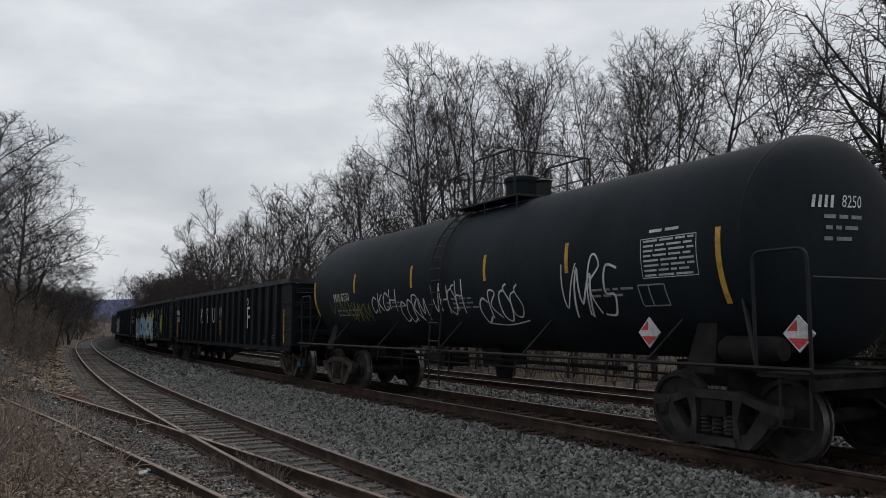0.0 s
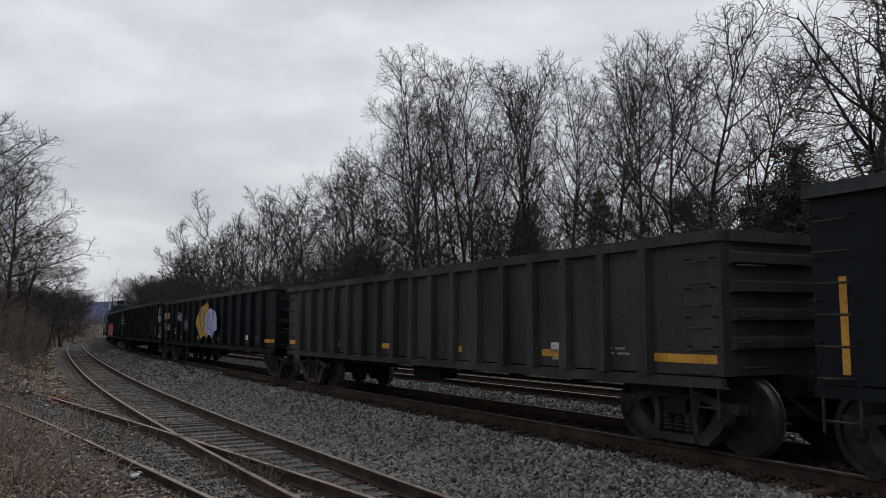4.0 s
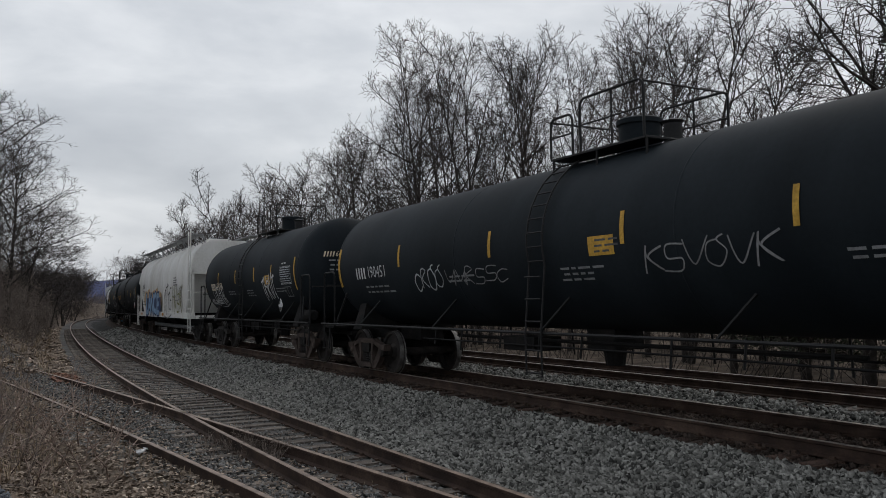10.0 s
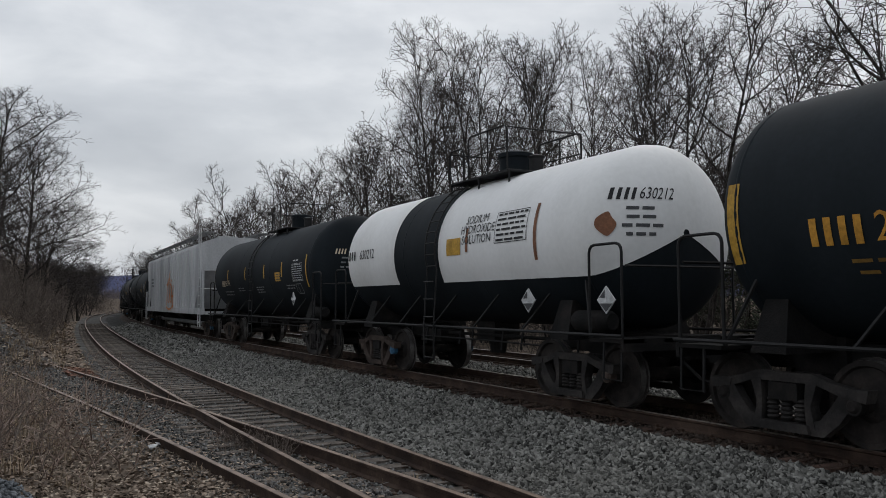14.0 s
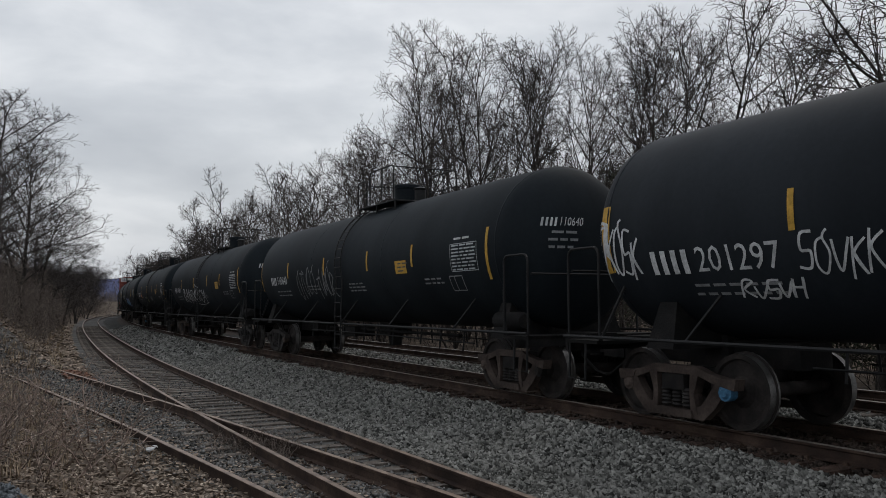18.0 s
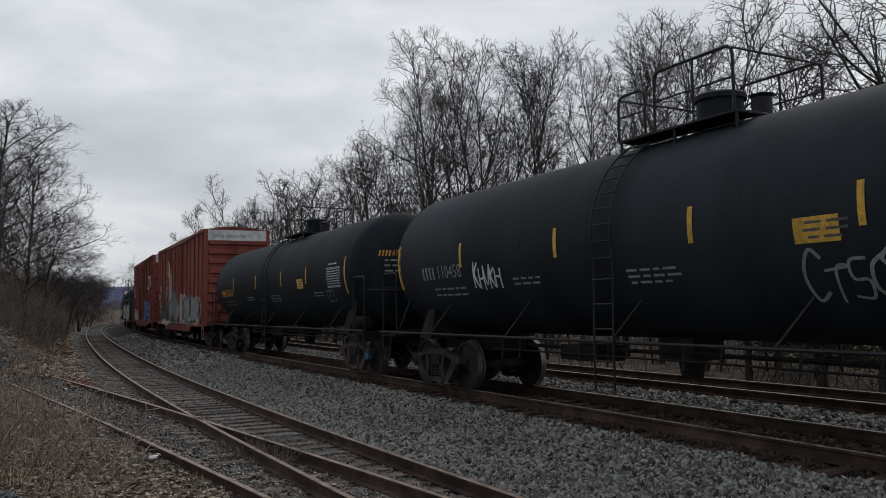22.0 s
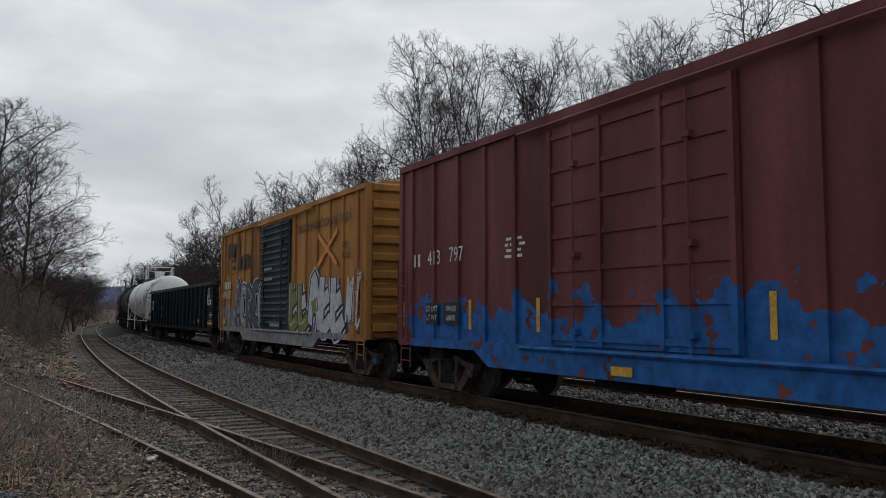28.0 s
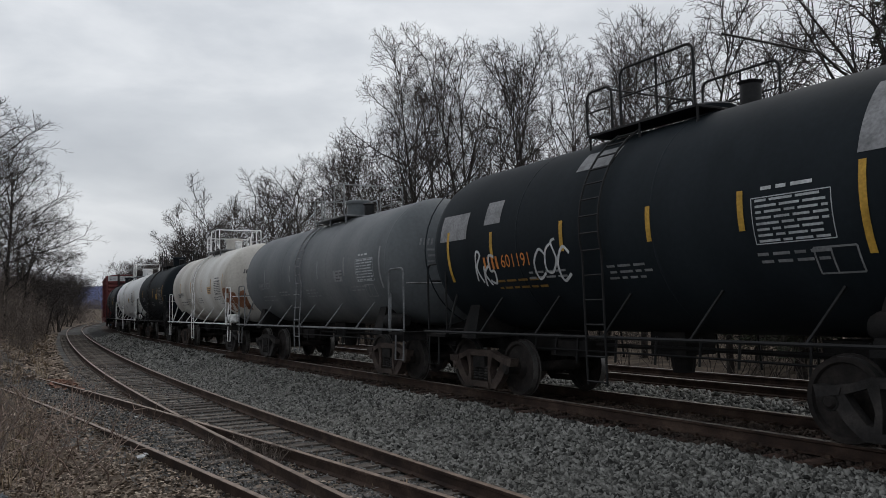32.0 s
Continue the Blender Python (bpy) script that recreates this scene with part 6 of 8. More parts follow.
# loose outlines of the pale mural shapes
for k, (pts, w, ink) in enumerate((([(-3.75, 3.7), (-3.85, 4.05), (-3.6, 4.35), (-3.1, 4.42), (-2.75, 4.2)], 0.1, "tan"), ([(-2.62, 3.6), (-2.7, 3.2), (-2.95, 3.0)], 0.045, "rust"), ([(-3.5, 3.45), (-3.45, 3.1), (-3.6, 2.9)], 0.06, "tan"), ([(-3.05, 2.95), (-3.0, 2.65), (-2.85, 2.4)], 0.04, "dark_grey"), ([(-2.6, 2.9), (-2.35, 2.6), (-2.3, 2.2)], 0.05, "grey"))):
    paint(car, sd, "mural_stroke", [ribbon(spline(pts), w)], ink, 0.066 + 0.0006 * k)
# striped sleeve and the sweeping outlines below it
for k in range(6):
    x = -4.75 + 0.26 * k
    paint(car, sd, "mural_stroke", [ribbon(spline([(x, 2.25 + 0.05 * k), (x + 0.1, 2.55 + 0.05 * k), (x + 0.02, 2.8 + 0.04 * k)]), 0.1)], ("black", "tan")[k % 2], 0.07)
rng_m = random.Random(41)
for k in range(22):
    x, z = -6.2 + 0.34 * k, rng_m.uniform(1.1, 1.5) if k < 8 else rng_m.uniform(1.15, 2.2)
    bend, tall = rng_m.uniform(-0.35, 0.35), rng_m.uniform(0.35, 0.8)
    paint(car, sd, "mural_stroke", [ribbon(spline([(x, z - 0.15), (x + bend, z + tall * 0.4), (x + bend * 0.3 + 0.1, z + tall)]), rng_m.uniform(0.03, 0.1))], ("black", "dull_white", "dark_grey", "green", "black", "silver", "dark_grey")[k % 7], 0.074 + 0.0003 * k)
put_text(car, sd, "LD LMT 211700", -6.3, 2.12, 0.13, "white", "lettering", 0.06)
put_text(car, sd, "LT WT 74300", -6.3, 1.92, 0.13, "white", "lettering", 0.06)
paint(car, sd, "reflective_strip", [rect(-6.3, 1.66, 0.8, 0.1, 1)], "tan", 0.06)
paint(car, sd, "dark_plate", [rect(-3.0, 1.75, 0.5, 0.38, 2)], "dark_grey", 0.072)
piece_letters(car, sd, 4.4, 1.75, 4.6, 1.3, ("grey", "rust", "dull_white"), "dark_grey", 961, 6)
tag_scrawl(car, sd, -1.5, 3.5, 1.1, 0.3, "grey", 95, 0.03, 6)
strips(car, sd, (-half + 0.06, -4.55, half - 0.2), 1.75, 0.8, 0.1, "amber")

L = length(27)
car, sd = add_car(27, boxcar(L, BOX_RED, "faded red boxcar with white emblem and blue graffiti", look_no=5, ribs=14, rows=True, inset=1.55, top=5.34, bolsters=L / 2 - 2.9))
half = L / 2 - 1.45
emblem = ribbon(spline([(half - 2.55, 3.95), (half - 3.05, 3.9), (half - 3.1, 3.3), (half - 2.6, 3.25), (half - 2.35, 3.4), (half - 2.3, 4.0)]), 0.17)
emblem2 = ribbon(spline([(half - 2.3, 4.0), (half - 1.95, 3.9), (half - 1.5, 3.35), (half - 1.4, 3.45), (half - 1.35, 4.05)]), 0.17)
paint(car, sd, "wavy_emblem", [emblem, emblem2], "white", 0.065)
bars(car, sd, half - 2.8, 3.0, 0.5, 0.2, "white", 3)
bars(car, sd, half - 1.7, 3.0, 0.6, 0.2, "white", 4)
put_text(car, sd, "DW", -half + 0.85, 3.42, 0.34, "white", lift=0.06)
put_text(car, sd, "C", -half + 1.75, 3.46, 0.34, "white", lift=0.06)
put_text(car, sd, "409", -half + 0.82, 2.85, 0.34, "white", lift=0.06)
put_text(car, sd, "659", -half + 1.95, 2.9, 0.34, "white", lift=0.06)
put_text(car, sd, "LD LMT 215700", -half + 1.25, 2.02, 0.13, "white", lift=0.06)
put_text(car, sd, "LT WT 70300", -half + 1.2, 1.84, 0.13, "white", lift=0.06)
piece_letters(car, sd, 3.7, 1.7, 6.0, 1.35, ("navy", "blue", "navy"), "sky_blue", 97, 6)
piece_letters(car, sd, -4.4, 1.35, 3.4, 1.0, ("silver", "tan"), "cream", 98, 4)
strips(car, sd, (-half + 2.2, 0.5, half - 2.6), 1.6, 0.6, 0.1, "amber")

L = length(28)
car, sd = add_car(28, gondola(L, GON_GREEN, "dark green gondola car with white and yellow graffiti", look_no=0, top=2.75, ribs=13))
half = L / 2 - 0.62
bars(car, sd, -half + 0.75, 2.3, 0.5, 0.2, "silver", 4)
bars(car, sd, -half + 0.75, 2.0, 0.4, 0.2, "silver", 3)
piece_letters(car, sd, -4.2, 1.68, 4.2, 1.4, ("silver", "white", "silver"), "black", 104, 4, "dull_white")
piece_letters(car, sd, 2.0, 1.66, 5.2, 1.35, ("silver", "white", "silver"), "black", 106, 5, "dull_white")
for k in range(4):
    tag_scrawl(car, sd, -2.0 + 0.35 * k, 1.75 - 0.2 * (k % 2), 0.5, 0.6, "navy", 500 + k, 0.035, 2)
paint(car, sd, "sprayed_blob", [rect(-3.9, 1.95, 0.7, 0.75, 2)], "yellow", sd.over + 0.02)
for k in range(4):
    loop = [(5.4 + 0.34 * math.cos(a), 1.3 + 0.34 * k + 0.24 * math.sin(a)) for a in np.linspace(0, 6.3, 11)]
    paint(car, sd, "sprayed_loop", [ribbon(spline(loop, 3), 0.04)], "white", sd.over + 0.012)
paint(car, sd, "sprayed_blob", [rect(5.5, 2.6, 0.7, 0.14, 1)], "orange", sd.over + 0.013)
strips(car, sd, (-half + 0.3, half - 0.6), 1.6, 0.9, 0.1, "amber")

for i, number, ink, label in ((29, "65213", "white", "black tank car with white stencils and tags"), (30, "684589", "amber", "black tank car with amber stencilled number")):
    L = length(i)
    car, sd = add_car(i, tank_car(L, BL, PIPE_BLACK, label, look_no=i, radius=1.5))
    tank_marks(i, car, sd, L, number, ink, 0.27)
    tag_scrawl(car, sd, -1.5, 1.9, 1.8, 0.5, "white" if i == 29 else "grey", i, 0.035, 5)

L = length(31)
car, sd = add_car(31, boxcar(L, MAROON_BLUE, "maroon boxcar with a ragged blue sprayed lower half", look_no=1, ribs=15, rows=False, top=4.78, inset=0.85, door_w=3.8))
half = L / 2 - 0.85
tag_scrawl(car, sd, 0.3, 1.7, 2.2, 0.8, "navy", 106, 0.06, 3)
tag_scrawl(car, sd, -0.9, 2.0, 0.5, 0.7, "steel_blue", 107, 0.07, 2)
tag_scrawl(car, sd, 5.4, 1.7, 2.6, 1.1, "black", 108, 0.12, 3)
bars(car, sd, -half + 0.75, 2.72, 0.4, 0.26, "white", 2)
put_text(car, sd, "413", -5.85, 2.72, 0.28, "white", lift=0.06)
put_text(car, sd, "797", -4.95, 2.74, 0.28, "white", lift=0.06)
small_print(car, sd, -half + 4.4, 2.9, 0.5, "white", 4, 0.1, 6, 0.05)
for x, w, top_line, low_line in ((-5.95, 0.5, "LD LMT", "LT WT"), (-5.15, 0.6, "194600", "68400")):
    paint(car, sd, "stencil_patch", [rect(x, 1.62, w, 0.42, 2)], "black", 0.058)
    put_text(car, sd, top_line, x, 1.71, 0.11, "white", lift=0.062)
    put_text(car, sd, low_line, x, 1.53, 0.11, "white", lift=0.062)
emblem = ribbon(spline([(half - 2.35, 4.05), (half - 2.85, 4.0), (half - 2.9, 3.45), (half - 2.4, 3.4), (half - 2.15, 3.55), (half - 2.1, 4.1)]), 0.16)
emblem2 = ribbon(spline([(half - 2.1, 4.1), (half - 1.75, 4.0), (half - 1.35, 3.5), (half - 1.25, 3.6), (half - 1.2, 4.15)]), 0.16)
paint(car, sd, "wavy_emblem", [emblem, emblem2], "white", 0.065)
strips(car, sd, (-half + 0.1, -4.5, -2.3, 0.05, 2.3), 1.6, 0.55, 0.1, "yellow")
paint(car, sd, "reflective_strip", [rect(-0.2, 0.82, 0.45, 0.13, 1)], "yellow", 0.09)
small_print(car, sd, 0.6, 3.1, 0.6, "white", 2, 0.14, 3, 0.07)

L = length(32)
car, sd = add_car(32, boxcar(L, ORANGE_GREY, "weathered orange boxcar with dark door and grey graffiti", look_no=2, ribs=15, door=DOOR_DARK, door_ribs="bars", white_top=False, top=4.75))
half = L / 2 - 1.1
dark = []
for k, (x, w) in enumerate(((1.4, 0.35), (1.95, 0.4), (2.45, 0.2), (2.8, 0.2))):
    dark.append(rect(-half + x, 3.95 + 0.03 * k, w, 0.5 if k < 3 else 0.8, 1))
for k in range(3):
    dark.append(rect(-half + 2.9 + 0.62 * k, 3.45 + 0.02 * k, 0.45, 0.5, 1))
dark += [ribbon([(-half + 1.15, 3.1), (-half + 1.2, 4.2), (-half + 1.75, 4.25)], 0.14), ribbon([(-half + 1.9, 3.3), (-half + 2.4, 3.35), (-half + 2.35, 3.65), (-half + 1.8, 3.6)], 0.12)]
paint(car, sd, "faded_emblem", dark, "umber", 0.06)
put_text(car, sd, "409 091", -half + 1.25, 2.3, 0.3, "white", lift=0.08)
paint(car, sd, "lettering", [rect(-half + 0.85 + 0.27 * k, 2.68, 0.14, 0.28, 2) for k in range(4)], "white", 0.08)
piece_letters(car, sd, -3.0, 1.9, 3.9, 1.75, ("dark_grey", "grey", "dark_grey"), "black", 119, 5, "lavender")
piece_letters(car, sd, 3.9, 1.9, 4.6, 1.5, ("silver", "olive"), "black", 112, 5, "lavender")
tag_scrawl(car, sd, 0.0, 2.1, 2.4, 1.3, "silver", 113, 0.09, 4)
tag_scrawl(car, sd, half - 0.7, 2.0, 0.9, 1.2, "white", 114, 0.08, 4)
put_text(car, sd, "nationwide boxcar pool", half - 3.1, 4.12, 0.34, "umber", lift=0.06)
put_text(car, sd, "any", half - 1.3, 3.4, 0.22, "umber", lift=0.06)
put_text(car, sd, "road", half - 1.25, 3.12, 0.22, "umber", lift=0.06)
for x, z, w in ((-0.55, 3.05, 1.0), (-0.45, 2.72, 0.95), (0.35, 1.25, 1.1)):
    paint(car, sd, "door_label", [rect(x, z, w, 0.09, 1)], "dull_white", 0.145)
tag_scrawl(car, sd, 0.2, 2.0, 1.5, 0.28, "lime", 116, 0.05, 6)
tag_scrawl(car, sd, 0.5, 2.5, 1.1, 0.4, "silver", 117, 0.06, 4)
paint(car, sd, "crossed_panel", [ribbon([(half - 3.4, 2.9), (half - 1.9, 3.8)], 0.14), ribbon([(half - 3.4, 3.8), (half - 1.9, 2.9)], 0.14)], "orange", 0.058)
paint(car, sd, "white_label", [rect(-half + 0.75, 1.3, 0.4, 0.2, 1)], "orange", 0.06)

L = length(33)
car, sd = add_car(33, gondola(L, GON_BLACK, "black gondola car with globe emblem and amber reflectors", look_no=3, top=2.82, ribs=17))
gon_marks(33, car, sd, L, "66067")
globe_logo(car, sd, L / 2 - 1.5, 2.45)
for k in range(4):
    tag_scrawl(car, sd, -4.0, 1.98 - 0.16 * k, 0.5, 0.15, "dull_white", 115 + k, 0.016, 4)

L = length(34)
half = L / 2 - 0.8
car, sd = add_car(34, tank_car(L, WH, PIPE_WHITE, "white tank car scrawled with black and orange graffiti", look_no=5))
tank_marks(34, car, sd, L, "205363", "black", 0.29, "amber", panel_ink="black", z=2.25, number_x=-half + 2.8)
for k, (x, z, w, h, ink) in enumerate(((-6.3, 2.75, 0.6, 0.8, "dark_grey"), (-2.6, 2.05, 2.2, 0.6, "orange"), (-4.6, 1.75, 1.6, 0.25, "black"), (-1.8, 2.3, 1.5, 0.8, "black"), (0.2, 2.5, 1.6, 0.6, "navy"), (2.2, 2.1, 1.4, 0.6, "dark_grey"), (half - 0.9, 3.4, 1.3, 0.7, "black"), (half - 1.0, 2.9, 1.2, 0.6, "black"), (half - 0.8, 2.4, 1.2, 0.6, "black"), (-1.6, 3.5, 1.0, 0.8, "dark_grey"))):
    tag_scrawl(car, sd, x, z, w, h, ink, 120 + k, 0.05 if ink == "orange" else 0.03, 4)
paint(car, sd, "rust_stain", [fade_blob(random.Random(k), -5.4 + 5.2 * k, 4.75, 0.9, 0.25) for k in range(3)], "tan", 0.006)
placard(car, 1.44, half - 2.6, 1.65)

L = length(35)
car, sd = add_car(35, tank_car(L, BL, PIPE_BLACK, "short black tank car with white stencils", look_no=4, radius=1.45))
tank_marks(35, car, sd, L, "19236", "cream", 0.22)
tag_scrawl(car, sd, -2.2, 1.8, 1.4, 0.3, "silver", 131, 0.03, 6)
tag_scrawl(car, sd, -4.5, 2.2, 0.8, 0.5, "olive", 132, 0.04, 4)
L = length(36)
car, sd = add_car(36, tank_car(L, BL, PIPE_BLACK, "black tank car with grey repair patches", look_no=5, radius=1.55, centre=2.68, tank_inset=0.35, bolsters=L / 2 - 1.75, dome=False, top_x=-0.5))
tank_marks(36, car, sd, L, "601191", "orange", 0.22, sign=False)
paint(car, sd, "grey_patch", [rect(-L / 2 + 1.7, 3.05, 0.95, 0.5, 5), rect(-L / 2 + 3.0, 3.2, 0.5, 0.42, 4), rect(-0.4, 3.85, 0.8, 0.4, 4), rect(4.2, 3.5, 0.5, 0.9, 8)], "grey", 0.007)
tag_scrawl(car, sd, -3.1, 2.2, 0.6, 0.5, "white", 134, 0.045, 3)
tag_scrawl(car, sd, -1.2, 2.25, 0.9, 0.5, "white", 135, 0.045, 3)
L = length(37)
car, sd = add_car(37, tank_car(L, TANK_GREY, PIPE_GREY, "grey tank car with a darker end", look_no=0, radius=1.45))
tank_marks(37, car, sd, L, "80637", "dull_white", 0.2, "dull_white")
L = length(38)
car, sd = add_car(38, tank_car(L, TANK_CREAM, PIPE_WHITE, "dirty cream-white tank car with rust stains", look_no=1, radius=1.48))
tank_marks(38, car, sd, L, "70414", "dark_grey", 0.2, "tan", panel_ink="dark_grey")
tag_scrawl(car, sd, L / 2 - 1.4, 2.0, 0.9, 0.7, "rust", 137, 0.2, 2)
for i, m, p, label in ((39, BL, PIPE_BLACK, "black tank car far down the train"), (40, WH, PIPE_WHITE, "white tank car far down the train"), (41, SO, PIPE_BLACK, "dusty tank car far down the train")):
    L = length(i)
    car, sd = add_car(i, tank_car(L, m, p, label, look_no=i, radius=1.48))
    tank_marks(i, car, sd, L, "7%d31" % i, "dull_white" if m is not WH else "black", 0.2, panel_ink="dull_white" if m is not WH else "black")
L = length(42)
add_car(42, boxcar(L, BOX_MAROON, "dark maroon boxcar far down the train", look_no=2))



# ---- bare winter trees ----
def grow(seed, base, stems, reach, counts, trunk_r, twig_r, rise=0.07, spread=16.0, droop=0.0, height=15.0):
    """Segments of a bare tree: straight ascending stems, limbs, branches, branchlets and twigs: (x0, y0, z0, x1, y1, z1, r0, r1, level)."""
    rng = np.random.default_rng(seed)
    segs = []

    def run(p, d, length, r0, r1, n, up, wob, level):
        pts, ds = [p], [d]
        for k in range(n):
            d = d + rng.normal(0, wob, 3)
            d[2] += up
            d = d / math.sqrt(d @ d)
            q = p + d * (length / n)
            segs.append((*p, *q, r0 + (r1 - r0) * k / n, r0 + (r1 - r0) * (k + 1) / n, level))
            p = q
            pts.append(p)
            ds.append(d)
        return pts, ds

    def children(pts, ds, length, radius, level):
        many = counts[level - 1]
        turn = rng.uniform(0, 6.28)
        for k in range(many):
            f0 = base if level == 1 else 0.18
            f = f0 + (1.0 - f0) * (k + rng.uniform(0.1, 0.9)) / many
            u = (f - f0) / (1 - f0)
            j = min(int(f * (len(pts) - 1)), len(pts) - 2)
            w = f * (len(pts) - 1) - j
            p, d = pts[j] * (1 - w) + pts[j + 1] * w, ds[j + 1]
            turn += 2.4 + rng.normal(0, 0.5)
            side = np.cross(d, np.array([math.cos(turn), math.sin(turn), 0.35]))
            side /= math.sqrt(side @ side) + 1e-9
            if level == 1:
                ang = math.radians(62 - 36 * u + rng.normal(0, 7))
                ln = reach * (0.45 + 0.75 * math.sin(math.pi * (0.18 + 0.72 * u))) * rng.uniform(0.75, 1.15)
            else:
                ang = math.radians(rng.uniform(34, 60))
                ln = (length * (0.46, 0.42, 0.34)[level - 2] * (1.12 - 0.75 * u) + (0.35, 0.2, 0.16)[level - 2]) * rng.uniform(0.7, 1.25)
            e = d * math.cos(ang) + side * math.sin(ang)
            r0 = max(twig_r * (3.6, 2.3, 1.4, 1.0)[level - 1], radius * (1 - 0.72 * f) * 0.55) if level < 3 else twig_r * (1.4, 0.95)[level - 3]
            kp, kd = run(p, e, ln, r0, max(twig_r * 0.6, r0 * 0.3), (7, 4, 3, 2)[level - 1], (rise, rise * 0.9, rise * 0.7 - droop, 0.04 - droop)[level - 1], (0.075, 0.1, 0.12, 0.14)[level - 1], level)
            if level < len(counts):
                children(kp, kd, ln, r0, level + 1)

    for k in range(stems):
        a = 2 * math.pi * k / stems + seed
        lean = math.radians(spread * rng.uniform(0.45, 1.15)) if stems > 1 else 0.04
        d = np.array([math.sin(lean) * math.cos(a), math.sin(lean) * math.sin(a), math.cos(lean)])
        p = np.array([0.16 * k * math.cos(a), 0.16 * k * math.sin(a), -0.25])
        ln = height * (1.0 if k == 0 else rng.uniform(0.78, 0.97))
        pts, ds = run(p, d, ln, trunk_r * (1 if k == 0 else 0.8), twig_r * 1.4, 11, 0.015, 0.035, 0)
        children(pts, ds, ln, trunk_r, 1)
    return np.array(segs)


def tubes(segs, sides):
    """All segments as open tubes, in one go."""
    a, b, r0, r1 = segs[:, 0:3], segs[:, 3:6], segs[:, 6], segs[:, 7]
    d = b - a
    d /= np.linalg.norm(d, axis=1, keepdims=True) + 1e-9
    ref = np.where(np.abs(d[:, 2:3]) < 0.9, np.array([[0, 0, 1.0]]), np.array([[1.0, 0, 0]]))
    u = np.cross(d, ref)
    u /= np.linalg.norm(u, axis=1, keepdims=True) + 1e-9
    w = np.cross(d, u)
    ang = np.arange(sides) * 2 * math.pi / sides
    ring = u[:, None, :] * np.cos(ang)[None, :, None] + w[:, None, :] * np.sin(ang)[None, :, None]
    va = a[:, None, :] + ring * r0[:, None, None]
    vb = b[:, None, :] + ring * r1[:, None, None]
    verts = np.concatenate([va, vb], 1).reshape(-1, 3)
    k = np.arange(sides)
    f = np.stack([k, (k + 1) % sides, (k + 1) % sides + sides, k + sides], -1)
    faces = (f[None] + (np.arange(len(segs)) * 2 * sides)[:, None, None]).reshape(-1, 4)
    return verts, faces


def fast_mesh(name, verts, faces, material, smooth=False):
    me = bpy.data.meshes.new(name)
    k = faces.shape[1]
    me.vertices.add(len(verts))
    me.vertices.foreach_set("co", np.asarray(verts, np.float32).ravel())
    me.loops.add(faces.size)
    me.loops.foreach_set("vertex_index", faces.astype(np.int32).ravel())
    me.polygons.add(len(faces))
    me.polygons.foreach_set("loop_start", np.arange(0, faces.size, k, dtype=np.int32))
    if smooth:
        me.polygons.foreach_set("use_smooth", np.ones(len(faces), bool))
    me.materials.append(material)
    me.update(calc_edges=True)
    me.validate()
    return me


# six habits of growth, each finely twigged for the near trees and coarser for the far ones
TREE_KINDS = []
for fine in (True, False):
    for seed, h, w, base, stems, reach, spread, tr, droop in ((11, 16, 10.0, 0.34, 5, 3.0, 21, 0.17, 0.0), (12, 15, 7.2, 0.28, 1, 4.4, 16, 0.17, 0.0), (13, 16, 6.4, 0.34, 2, 3.4, 9, 0.16, 0.0),
                                                             (14, 16, 5.0, 0.30, 1, 3.4, 16, 0.14, 0.0), (15, 13, 7.2, 0.12, 4, 3.0, 15, 0.10, 0.0), (16, 14, 8.5, 0.16, 1, 4.2, 16, 0.2, 0.09)):
        limbs = {1: 21, 2: 13, 4: 8, 5: 8}[stems]
        if fine:
            sg = grow(seed, base, stems, reach, (limbs + 2, 8, 5, 3), tr, 0.0096, rise=0.02 if droop else 0.07, spread=spread, droop=droop, height=h)
        else:
            sg = grow(seed + 20, base, stems, reach, (max(6, limbs - 2), 8, 7), tr, 0.0135, rise=0.02 if droop else 0.07, spread=spread, droop=droop, height=h)
        v, f = tubes(sg[sg[:, 8] < 2], 5)
        trunk = fast_mesh("trunk", v, f, BARK, True)
        v, f = tubes(sg[sg[:, 8] >= 2], 3)
        crown = fast_mesh("crown", v, f, TWIG)
        TREE_KINDS.append((trunk, crown, sg[:, 5].max(), w))


def tree(kind, x, y, height, turn, label="bare grey-brown deciduous tree in winter", wide=None):
    trunk, crown, h, w = TREE_KINDS[kind]
    root = thing("bare_tree", label, "tree", "bare trees along the railway")
    part("trunk", trunk, None, root)
    part("crown", crown, None, root)
    k = height / h
    q = wide / w if wide else k
    root.matrix_basis = pose(x, y, float(ground_z(x, y)) - 0.1, 0, 0, turn) @ Matrix.Diagonal((q, q, k, 1))
    return root


